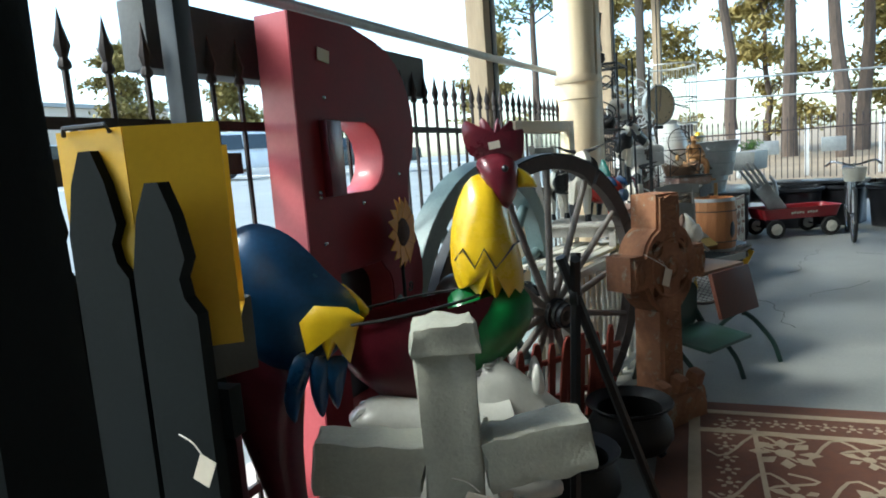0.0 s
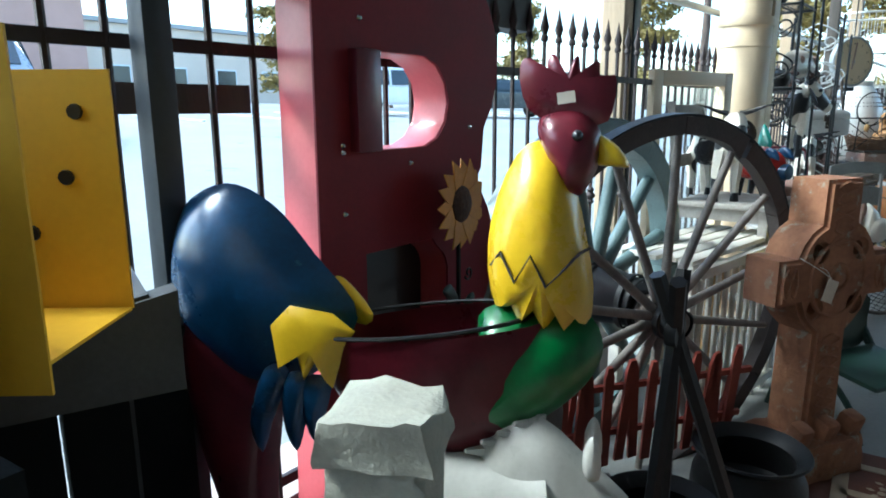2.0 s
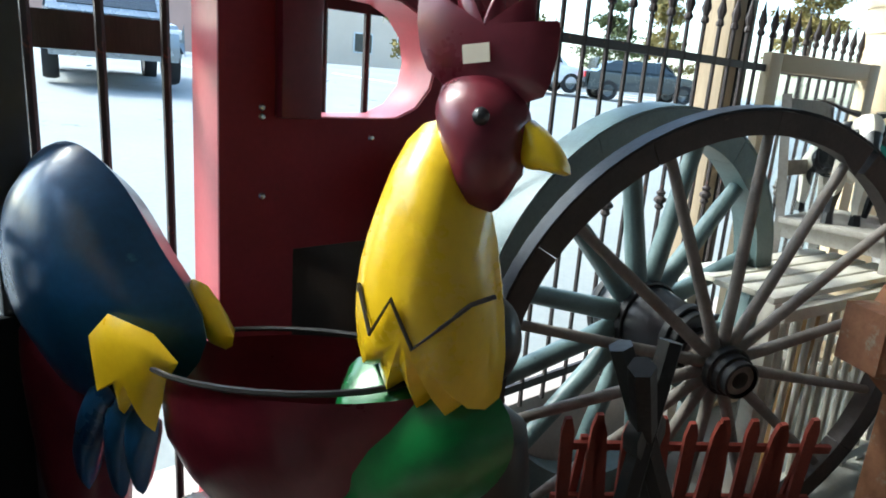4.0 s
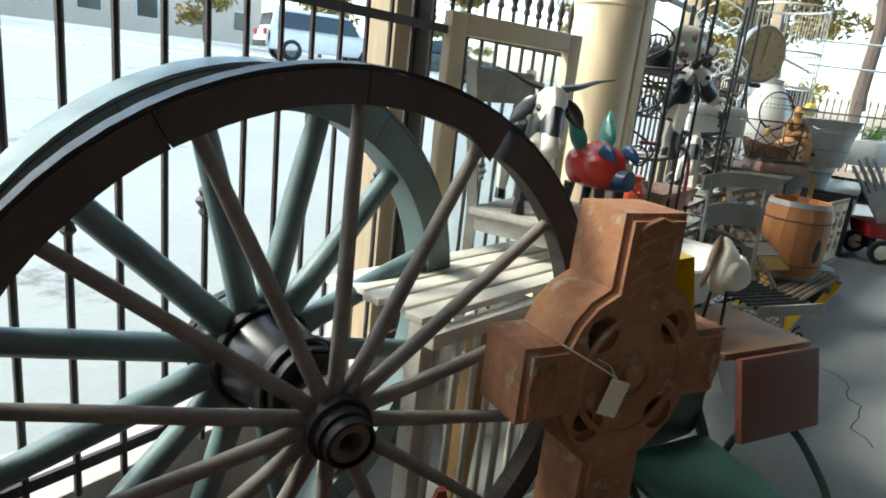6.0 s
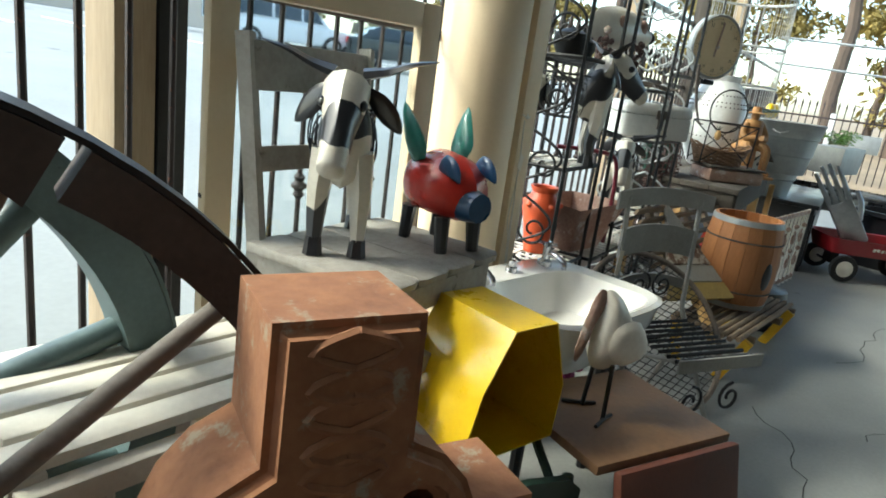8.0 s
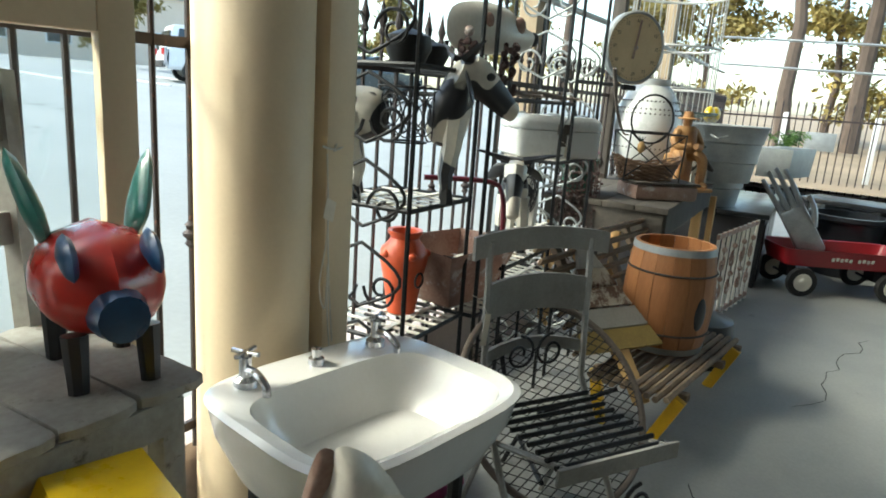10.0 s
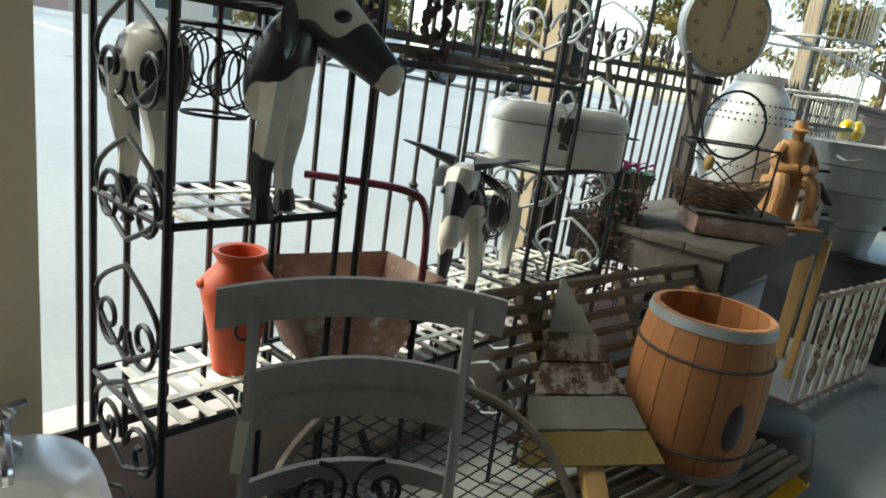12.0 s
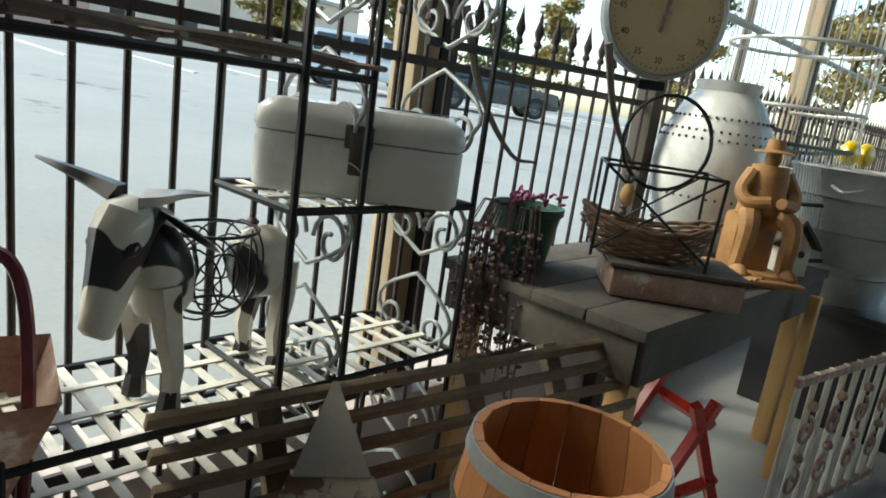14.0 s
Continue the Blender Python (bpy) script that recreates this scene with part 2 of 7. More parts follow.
M_BLDG2 = mat("pale stucco wall", (0.68, 0.56, 0.44), (0.6, 0.48, 0.37), 0.9, scale=0.4, bump=0.2)
M_BARK = mat("pine bark", (0.14, 0.10, 0.075), (0.06, 0.045, 0.035), 0.95, scale=3, bump=0.8, stretch=(3, 3, 0.7))
M_NEEDLE = mat("pine foliage", (0.10, 0.12, 0.035), (0.05, 0.065, 0.02), 0.8, scale=0.8, bump=0)
M_AUTUMN = mat("yellowing foliage", (0.30, 0.22, 0.06), (0.14, 0.12, 0.035), 0.8, scale=0.8, bump=0)
M_GROUND = mat("leaf litter ground", (0.3, 0.22, 0.14), (0.17, 0.13, 0.08), 0.95, scale=0.5, fine=12, bump=0.4)
M_WHITEF = mat("white rail paint", (0.72, 0.72, 0.7), (0.6, 0.6, 0.58), 0.6, scale=5, bump=0.1)
M_BIRCAGE = mat("pale metal wire", (0.6, 0.6, 0.57), (0.45, 0.45, 0.43), 0.5, 0.3, scale=10, bump=0)
M_GRILLE = mat("corrugated pale sheet", (0.62, 0.62, 0.58), (0.5, 0.5, 0.47), 0.55, 0.2, scale=5, bump=0.05)


def patched(name, white, black, scale, at_, stretch=(1, 1, 1)):
    """White enamel with large smooth-edged black painted patches and small rust chips."""
    m = mat(name, white, tuple(x * 0.78 for x in white), 0.38, scale=9, bump=0.14, coat=0.25, stain=(0.24, 0.11, 0.055), stain_at=0.76)
    N, L = m.node_tree.nodes, m.node_tree.links
    b = N["Principled BSDF"]
    tc = N.new("ShaderNodeTexCoord")
    mp = N.new("ShaderNodeMapping")
    mp.inputs["Scale"].default_value = stretch
    L.new(tc.outputs["Object"], mp.inputs[0])
    n = N.new("ShaderNodeTexNoise")
    n.inputs["Scale"].default_value = scale
    n.inputs["Detail"].default_value = 1.0
    n.inputs["Roughness"].default_value = 0.3
    L.new(mp.outputs[0], n.inputs[0])
    r = N.new("ShaderNodeValToRGB")
    r.color_ramp.elements[0].position = at_
    r.color_ramp.elements[1].position = at_ + 0.012
    L.new(n.outputs[0], r.inputs[0])
    mx = N.new("ShaderNodeMix")
    mx.data_type = 'RGBA'
    L.new(r.outputs[0], mx.inputs[0])
    L.new(b.inputs["Base Color"].links[0].from_socket, mx.inputs[6])
    mx.inputs[7].default_value = (*black, 1)
    L.new(mx.outputs[2], b.inputs["Base Color"])
    return m


M_COW = patched("black patched white tin", (0.72, 0.68, 0.58), (0.018, 0.019, 0.022), 7.0, 0.51)
M_OCHRE = mat("ochre painted plank", (0.34, 0.24, 0.07), (0.2, 0.14, 0.045), 0.75, scale=6, bump=0.3, stain=(0.12, 0.08, 0.04), stain_at=0.66)
M_CHIP = mat("chipped white on brown plank", (0.5, 0.46, 0.38), (0.38, 0.33, 0.27), 0.8, scale=9, bump=0.5, stretch=(0.4, 1, 1), stain=(0.13, 0.075, 0.05), stain_at=0.5)
M_HORSE = mat("glossy pale grey tin", (0.6, 0.6, 0.55), (0.45, 0.45, 0.41), 0.3, scale=8, bump=0.12, coat=0.4, stain=(0.2, 0.16, 0.11), stain_at=0.75)
M_GLASS = glass("window pane")

# ---------- helpers ----------
# s runs along the iron fence, n stands off it into the shop, z is up.
DIR = Vector((0.421, 0.907, 0)).normalized()
OFF = Vector((DIR.y, -DIR.x, 0))
ORG = Vector((0, 3.12, 0))
HEAD = math.degrees(math.atan2(DIR.y, DIR.x))


def at(s, n, z=0.0, rz=0.0, rx=0.0, ry=0.0):
    """Pose in the shop: local x along the fence, local y towards the street."""
    p = ORG + DIR * s + OFF * n
    return pose(p.x, p.y, z) @ pose(0, 0, 0, 0, 0, HEAD + rz) @ pose(0, 0, 0, rx, ry, 0)


def thing(name, label, category, m, group="", kind=""):
    ob = new(name)
    ob.matrix_world = m
    return tagged(ob, label, category, group, kind)


def part(name, bm, material, parent, label="", smooth=True, m=None):
    me = bpy.data.meshes.new(name)
    bmesh.ops.recalc_face_normals(bm, faces=bm.faces[:])
    bm.to_mesh(me)
    bm.free()
    me.materials.append(material)
    if smooth:
        for p in me.polygons:
            p.use_smooth = True
        me.set_sharp_from_angle(angle=radians(38))
    ob = new(name, me)
    ob.parent = parent
    if m is not None:
        ob.matrix_local = m
    if label:
        ob["label"] = label
    return ob


def again(name, ob, parent, m):
    """Another part that shares ob's mesh."""
    o = new(name, ob.data)
    o.parent = parent
    o.matrix_local = m
    return o


def solo(name, bm, material, m, label, category, kind="", group="", smooth=True):
    ob = part(name, bm, material, None, "", smooth)
    ob.matrix_world = m
    return tagged(ob, label, category, group, kind)


def B():
    return bmesh.new()


def box(bm, c, size, bevel=0.0, rot=None, top=None):
    """Box at c; rot: Euler degrees; top: scale of the upper face."""
    r = bmesh.ops.create_cube(bm, size=1.0)
    vs = r["verts"]
    for v in vs:
        k = top if (top and v.co.z > 0) else (1, 1)
        v.co = Vector((v.co.x * size[0] * k[0], v.co.y * size[1] * k[1], v.co.z * size[2]))
    if bevel:
        es = {e for v in vs for e in v.link_edges}
        out = bmesh.ops.bevel(bm, geom=list(es), offset=bevel, segments=2, affect='EDGES', profile=0.6)
        vs = list({v for f in out["faces"] for v in f.verts} | {v for v in vs if v.is_valid})
    q = Matrix.Translation(c)
    if rot:
        q = q @ Euler([radians(a) for a in rot]).to_matrix().to_4x4()
    bmesh.ops.transform(bm, matrix=q, verts=vs)
    return bm


def tube(bm, pts, r, seg=8, closed=False, r2=None, flat=1.0):
    """A rod swept along pts, tapering from r to r2."""
    pts = [Vector(p) for p in pts]
    rings = []
    k = len(pts)
    up = Vector((0.13, 0.31, 0.94))
    for i, p in enumerate(pts):
        a = pts[(i - 1) % k] if (closed or i) else p
        b = pts[(i + 1) % k] if (closed or i < k - 1) else p
        t = (b - a).normalized()
        if abs(t.dot(up)) > 0.97:
            up = Vector((0.9, 0.3, 0.1))
        x = t.cross(up).normalized()
        y = x.cross(t)
        up = y
        rr = r if r2 is None else r + (r2 - r) * i / max(1, k - 1)
        rings.append([bm.verts.new(p + x * rr * math.cos(j * 2 * math.pi / seg) + y * rr * flat * math.sin(j * 2 * math.pi / seg)) for j in range(seg)])
    n = k if closed else k - 1
    for i in range(n):
        A, C = rings[i], rings[(i + 1) % k]
        for j in range(seg):
            bm.faces.new((A[j], A[(j + 1) % seg], C[(j + 1) % seg], C[j]))
    if not closed:
        bm.faces.new(rings[0])
        bm.faces.new(rings[-1])
    return bm


def lathe(bm, prof, seg=24, c=(0, 0, 0), axis='Z', wob=0.0):
    """Turn a profile of (radius, height) about an axis; open ends with radius above zero stay open."""
    rings = []
    for r, h in prof:
        ring = []
        for j in range(seg):
            a = j * 2 * math.pi / seg
            k = r * (1 + wob * math.sin(3 * a + h * 9))
            p = (k * math.cos(a), k * math.sin(a), h)
            if axis == 'Y':
                p = (p[0], -p[2], p[1])
            elif axis == 'X':
                p = (p[2], p[0], p[1])
            ring.append(bm.verts.new(Vector(c) + Vector(p)))
        rings.append(ring)
    for A, C in zip(rings, rings[1:]):
        for j in range(seg):
            bm.faces.new((A[j], A[(j + 1) % seg], C[(j + 1) % seg], C[j]))
    for ring, (r, h) in ((rings[0], prof[0]), (rings[-1], prof[-1])):
        if r < 0.002:
            bmesh.ops.pointmerge(bm, verts=ring, merge_co=sum((v.co for v in ring), Vector()) / seg)
    return bm


def arc(cx, cy, r, a0, a1, k=10):
    return [(cx + r * math.cos(radians(a0 + (a1 - a0) * i / k)), cy + r * math.sin(radians(a0 + (a1 - a0) * i / k))) for i in range(k + 1)]


def slab(bm, outline, depth, holes=(), y0=0.0):
    """Outline in (x, z), extruded by depth along y, with holes."""
    loops = []
    fills = []
    for ring in (outline, *holes):
        vs = [bm.verts.new((x, y0, z)) for x, z in ring]
        es = [bm.edges.new((vs[i], vs[(i + 1) % len(vs)])) for i in range(len(vs))]
        loops.append(vs)
        fills += es
    out = bmesh.ops.triangle_fill(bm, use_beauty=True, use_dissolve=False, edges=fills)
    fs = [g for g in out["geom"] if isinstance(g, bmesh.types.BMFace)]
    ex = bmesh.ops.extrude_face_region(bm, geom=fs)
    for v in [g for g in ex["geom"] if isinstance(g, bmesh.types.BMVert)]:
        v.co.y += depth
    return bm


def smooth_loop(pts, k=4):
    """Closed Catmull-Rom loop."""
    out = []
    m = len(pts)
    for i in range(m):
        p0, p1, p2, p3 = (Vector(pts[(i + j) % m]) for j in (-1, 0, 1, 2))
        for j in range(k):
            t = j / k
            out.append(tuple(0.5 * ((2 * p1) + (p2 - p0) * t + (2 * p0 - 5 * p1 + 4 * p2 - p3) * t * t + (3 * p1 - p0 - 3 * p2 + p3) * t ** 3)))
    return out


def curve(pts, k=5):
    """Open Catmull-Rom line."""
    pts = [Vector(p) for p in pts]
    q = [pts[0] * 2 - pts[1]] + pts + [pts[-1] * 2 - pts[-2]]
    out = []
    for i in range(1, len(q) - 2):
        p0, p1, p2, p3 = q[i - 1:i + 3]
        for j in range(k):
            t = j / k
            out.append(0.5 * ((2 * p1) + (p2 - p0) * t + (2 * p0 - 5 * p1 + 4 * p2 - p3) * t * t + (3 * p1 - p0 - 3 * p2 + p3) * t ** 3))
    return out + [pts[-1]]


def puff(bm, outline, thick, k=4, y0=0.0, levels=5):
    """A swollen sheet-metal shape: outline in (x, z), bulging to both sides along y."""
    ring = smooth_loop(outline, k) if k else list(outline)
    cx = sum(p[0] for p in ring) / len(ring)
    cz = sum(p[1] for p in ring) / len(ring)
    base = [bm.verts.new((x, y0, z)) for x, z in ring]
    for side in (1, -1):
        prev = base
        for l in range(1, levels):
            u = l / levels
            h = thick * math.sqrt(1 - (1 - u) ** 2) * side
            cur = [bm.verts.new((cx + (x - cx) * (1 - u), y0 + h, cz + (z - cz) * (1 - u))) for x, z in ring]
            for i in range(len(ring)):
                j = (i + 1) % len(ring)
                bm.faces.new((prev[i], prev[j], cur[j], cur[i]))
            prev = cur
        top = bm.verts.new((cx, y0 + thick * side, cz))
        for i in range(len(ring)):
            bm.faces.new((prev[i], prev[(i + 1) % len(ring)], top))
    return bm


def ball(bm, c, r, seg=12, rot=None):
    r = r if isinstance(r, (tuple, list)) else (r, r, r)
    out = bmesh.ops.create_uvsphere(bm, u_segments=seg, v_segments=max(6, seg * 2 // 3), radius=1)
    q = Matrix.Translation(c)
    if rot:
        q = q @ Euler([radians(a) for a in rot]).to_matrix().to_4x4()
    bmesh.ops.transform(bm, matrix=q @ Matrix.Diagonal((*r, 1)), verts=out["verts"])
    return bm


def scroll(c, r, turns=1.3, a0=0, flip=1, k=18):
    """Points of a flat spiral in (x, z)."""
    return [(c[0] + r * (1 - 0.75 * i / k) * math.cos(radians(a0) + flip * turns * 2 * math.pi * i / k), 0.0,
             c[1] + r * (1 - 0.75 * i / k) * math.sin(radians(a0) + flip * turns * 2 * math.pi * i / k)) for i in range(k + 1)]


def tag_on(parent, p, size=(0.045, 0.06), rot=(0, 0, 15), label="blank paper price tag on white string"):
    bm = B()
    box(bm, p, (size[0], 0.0015, size[1]), rot=rot)
    t = part("price_tag", bm, M_TAG, parent, label, False)
    bm = B()
    v = Vector(p)
    tube(bm, curve([v + Vector((0, 0, size[1] * 0.5)), v + Vector((-0.02, 0.004, size[1] * 0.9)), v + Vector((-0.05, 0.01, size[1] * 1.1))], 4), 0.0012, 5)
    part("string", bm, M_STRING, t)


# ---------- setting ----------
S0, S1, N1, H = -5.0, 12.0, 7.5, 3.9
bm = B()
box(bm, ((S0 + S1) / 2, -(N1 + 0.03) / 2, -0.05), (S1 - S0, N1 - 0.03, 0.1))
solo("floor", bm, M_CONC, at(0, 0, 0), "grey worn concrete shop floor with hairline cracks", "floor", "structure", smooth=False)
# hairline cracks, sunk dark lines in the slab
bm = B()
for k, (s, n, ang, ln) in enumerate([(4.4, 1.5, 10, 1.6), (2.4, 1.5, -30, 1.1), (5.6, 2.2, 70, 2.0), (1.6, 2.0, 85, 1.4), (3.4, 1.65, 30, 0.9)]):
    p = Vector((s, -n, 0.0015))
    pts = [p.copy()]
    for i in range(14):
        a = radians(ang + random.uniform(-45, 45))
        p = p + Vector((math.cos(a), -math.sin(a), 0)) * ln / 14
        pts.append(p.copy())
    tube(bm, pts, 0.0022, 4, flat=0.4)
solo("floor_crack", bm, M_TYRE, at(0, 0, 0), "thin dark crack across the concrete floor", "crack", "structure")
bm = B()
box(bm, ((S0 + S1) / 2, 0.14, 0.13), (S1 - S0, 0.24, 0.46), 0.015)
solo("kerb", bm, M_KERB, at(0, 0, 0), "pale pinkish concrete kerb under the iron fence", "kerb", "structure")
# ground: one sheet, the car park climbing gently to the buildings
bm = B()
prof = [(420, 1.9), (60, 1.9), (40, 1.9), (28, 1.65), (12, 0.95), (0.25, 0.34), (0.24, -0.12), (-400, -0.12)]
xs = [-420, -60, -20, -6, 0, 6, 14, 30, 70, 420]
grid = [[bm.verts.new((x, y, z)) for y, z in prof] for x in xs]
for A, C in zip(grid, grid[1:]):
    for j in range(len(prof) - 1):
        bm.faces.new((A[j], A[j + 1], C[j + 1], C[j]))
solo("ground", bm, M_ASPH, at(0, 0, 0), "worn grey asphalt car park rising towards the buildings", "ground", "structure", smooth=False)
bm = B()
for j in range(12):
    box(bm, (2 + j * 2.9, 17.0, 1.19), (0.1, 4.6, 0.03), rot=(2.5, 0, 0))
solo("parking_line", bm, M_WHITEF, at(0, 0, 0), "faded white parking bay lines on asphalt", "road marking", "structure", smooth=False)
# leaf-litter verge beyond the far end
bm = B()
vv = [bm.verts.new(p) for p in ((12.6, 60, 0.95), (12.6, 0.3, 0.36), (12.6, -60, 0.05), (160, -90, 2.5), (160, 90, 2.5))]
bm.faces.new(vv)
solo("ground_verge", bm, M_GROUND, at(0, 0, 0), "brown leaf litter under bare woods", "ground", "structure", smooth=False)
# roof and the closing walls; the walls are unseen additions
bm = B()
box(bm, (2.0, -(N1 - 0.5) / 2, H + 0.06), (14.4, N1 + 0.9, 0.12))
for k in range(7):
    box(bm, (S0 + 1 + k * 2, -(N1 - 0.5) / 2, H - 0.08), (0.09, N1 + 0.7, 0.18))
solo("ceiling", bm, M_CEIL, at(0, 0, 0), "plain grey board porch roof with joists", "ceiling", "structure", smooth=False)
# unseen wall, added solid up to s = 8.5 to keep side light out
bm = B()
box(bm, (1.75, -N1 - 0.08, H / 2), (13.5, 0.16, H))
box(bm, (10.25, -N1 - 0.08, 0.45), (3.5, 0.16, 0.9))
for k in range(6):
    box(bm, (S0 + 0.2 + k * 3.3, -N1 - 0.08, H / 2), (0.3, 0.2, H))
solo("wall_east", bm, M_WALL, at(0, 0, 0), "unseen plain dull brown wall with square piers, added to block light", "wall", "structure", smooth=False)
# unseen end wall, added behind the start of the walk
bm = B()
box(bm, (S0 - 0.08, -N1 / 2, H / 2), (0.16, N1, H))
solo("wall_south", bm, M_WALL, at(0, 0, 0), "unseen plain dull brown end wall, added to close the shop", "wall", "structure", smooth=False)


def post(s, n, wide, parts_spec, label):
    t = thing("porch_post", label, "post", at(s, n, 0), kind="structure")
    for nm, dx, w, dpt, m_ in parts_spec:
        bm = B()
        box(bm, (dx, 0, H / 2), (w, dpt, H), 0.006)
        part(nm, bm, m_, t)
    return t


for s in (1.05, 4.55, 8.2):
    post(s, -0.13, 0.2, [("timber", -0.045, 0.1, 0.11, M_POST), ("steel_channel", 0.045, 0.075, 0.12, M_BLACK)], "pale pine porch post bolted to a dark steel channel")
post(-1.36, 0.05, 0.06, [("steel_tube", 0, 0.055, 0.055, M_STEEL)], "dark blue grey square steel porch post")
post(5.8, 0.0, 0.1, [("timber", 0, 0.09, 0.09, M_DARKWOOD)], "dark brown weathered timber post")
bm = B()
tube(bm, [(-5, 0.05, 1.80), (1, 0.05, 1.86), (6, 0.05, 1.95), (12, 0.05, 2.0)], 0.02, 10)
solo("pipe_rail", bm, M_GALV, at(0, 0, 0), "long thin grey pipe running above the fence", "pipe", "structure")
bm = B()
box(bm, (-0.68, 0.05, 1.67), (1.44, 0.09, 0.17), 0.006)
solo("timber_beam", bm, M_BEAM, at(0, 0, 0), "short dark grey timber beam fixed across the fence", "beam", "structure")

# iron fence: every bar a piece
fence = thing("iron_fence", "rusty dark iron fence with spear finials and knuckles", "fence", at(0, 0, 0.36), kind="structure")
bm = B()
tube(bm, [(0, 0, 0), (0, 0, 1.2)], 0.0078, 6)
lathe(bm, [(0.0, 1.33), (0.008, 1.285), (0.017, 1.25), (0.009, 1.225), (0.014, 1.215), (0.014, 1.205), (0.008, 1.2)], 8)
bar0 = part("bar", bm, M_IRON, fence, m=Matrix.Translation((-4.8, 0, 0)))
bm = B()
tube(bm, [(0, 0, 0), (0, 0, 1.2)], 0.0078, 6)
lathe(bm, [(0.0, 1.33), (0.008, 1.285), (0.017, 1.25), (0.009, 1.225), (0.014, 1.215), (0.014, 1.205), (0.008, 1.2)], 8)
lathe(bm, [(0.008, 0.575), (0.017, 0.585), (0.012, 0.597), (0.022, 0.607), (0.022, 0.615), (0.012, 0.625), (0.017, 0.637), (0.008, 0.647)], 8)
bar1 = part("bar", bm, M_IRON, fence, m=Matrix.Translation((-4.7, 0, 0)))
for k in range(2, 168):
    again("bar", bar1 if k % 3 == 1 else bar0, fence, Matrix.Translation((-4.8 + 0.1025 * k, 0, 0)))
for z in (0.07, 1.09):
    bm = B()
    box(bm, (3.6, 0, z), (17, 0.012, 0.026))
    part("rail", bm, M_IRON, fence, smooth=False)

# far fence across the end
far = thing("iron_fence", "dark iron fence closing the far end of the yard", "fence", at(13.6, 0, 0.05), kind="structure")
bm = B()
tube(bm, [(0, 0, 0), (0, 0, 1.5)], 0.01, 5)
lathe(bm, [(0.0, 1.66), (0.02, 1.57), (0.01, 1.5)], 6)
f0 = part("bar", bm, M_IRON, far, m=Matrix.Translation((0, 2.0, 0)))
for k in range(1, 90):
    again("bar", f0, far, Matrix.Translation((0, 2.0 - 0.115 * k, 0)))
for z in (0.15, 1.35):
    bm = B()
    box(bm, (0, -3, z), (0.015, 10.4, 0.03))
    part("rail", bm, M_IRON, far, smooth=False)
for k, z in enumerate((2.3, 1.92)):
    bm = B()
    tube(bm, [(11.8, 0.1, z + 0.2), (11.9, -3, z + 0.1), (12, -7.4, z)], 0.018, 8)
    solo("pipe_rail", bm, M_GALV, at(0, 0, 0), "thin pipe strung across the open far end", "pipe", "structure")

# column
colm = thing("round_column", "cream painted round porch column with a slim downpipe", "column", at(2.17, 0.12, 0), kind="structure")
bm = B()
lathe(bm, [(0.18, 0), (0.18, 0.1), (0.155, 0.13), (0.15, 0.6), (0.15, 1.82), (0.135, 1.84), (0.135, H)], 40)
part("shaft", bm, M_CREAM, colm)
bm = B()
lathe(bm, [(0.158, 1.78), (0.163, 1.8), (0.158, 1.83)], 40)
lathe(bm, [(0.152, 1.66), (0.156, 1.67), (0.152, 1.68)], 40)
part("collar", bm, M_CREAM, colm)
bm = B()
box(bm, (0.2, -0.02, H / 2), (0.13, 0.22, H), 0.03)
part("downpipe", bm, M_CREAM, colm)
bm = B()
tube(bm, curve([(0.09, -0.15, 1.22), (0.15, -0.14, 1.21), (0.19, -0.12, 1.23), (0.21, -0.125, 1.215), (0.15, -0.14, 1.205)], 6), 0.003, 5)
tube(bm, curve([(0.11, -0.15, 1.2), (0.115, -0.155, 1.0), (0.08, -0.16, 0.85), (0.1, -0.165, 0.78), (0.12, -0.155, 0.9), (0.13, -0.15, 0.75), (0.15, -0.15, 0.6)], 6), 0.0025, 5)
tube(bm, curve([(0.118, -0.152, 1.0), (0.135, -0.152, 0.8), (0.16, -0.145, 0.66)], 6), 0.0025, 5)
part("string", bm, M_STRING, colm, "loop of loose white string")
bm = B()
box(bm, (0.12, -0.156, 1.05), (0.06, 0.002, 0.055), rot=(0, 20, 12))
part("price_tag", bm, M_TAG, colm, "folded white price tag", False)

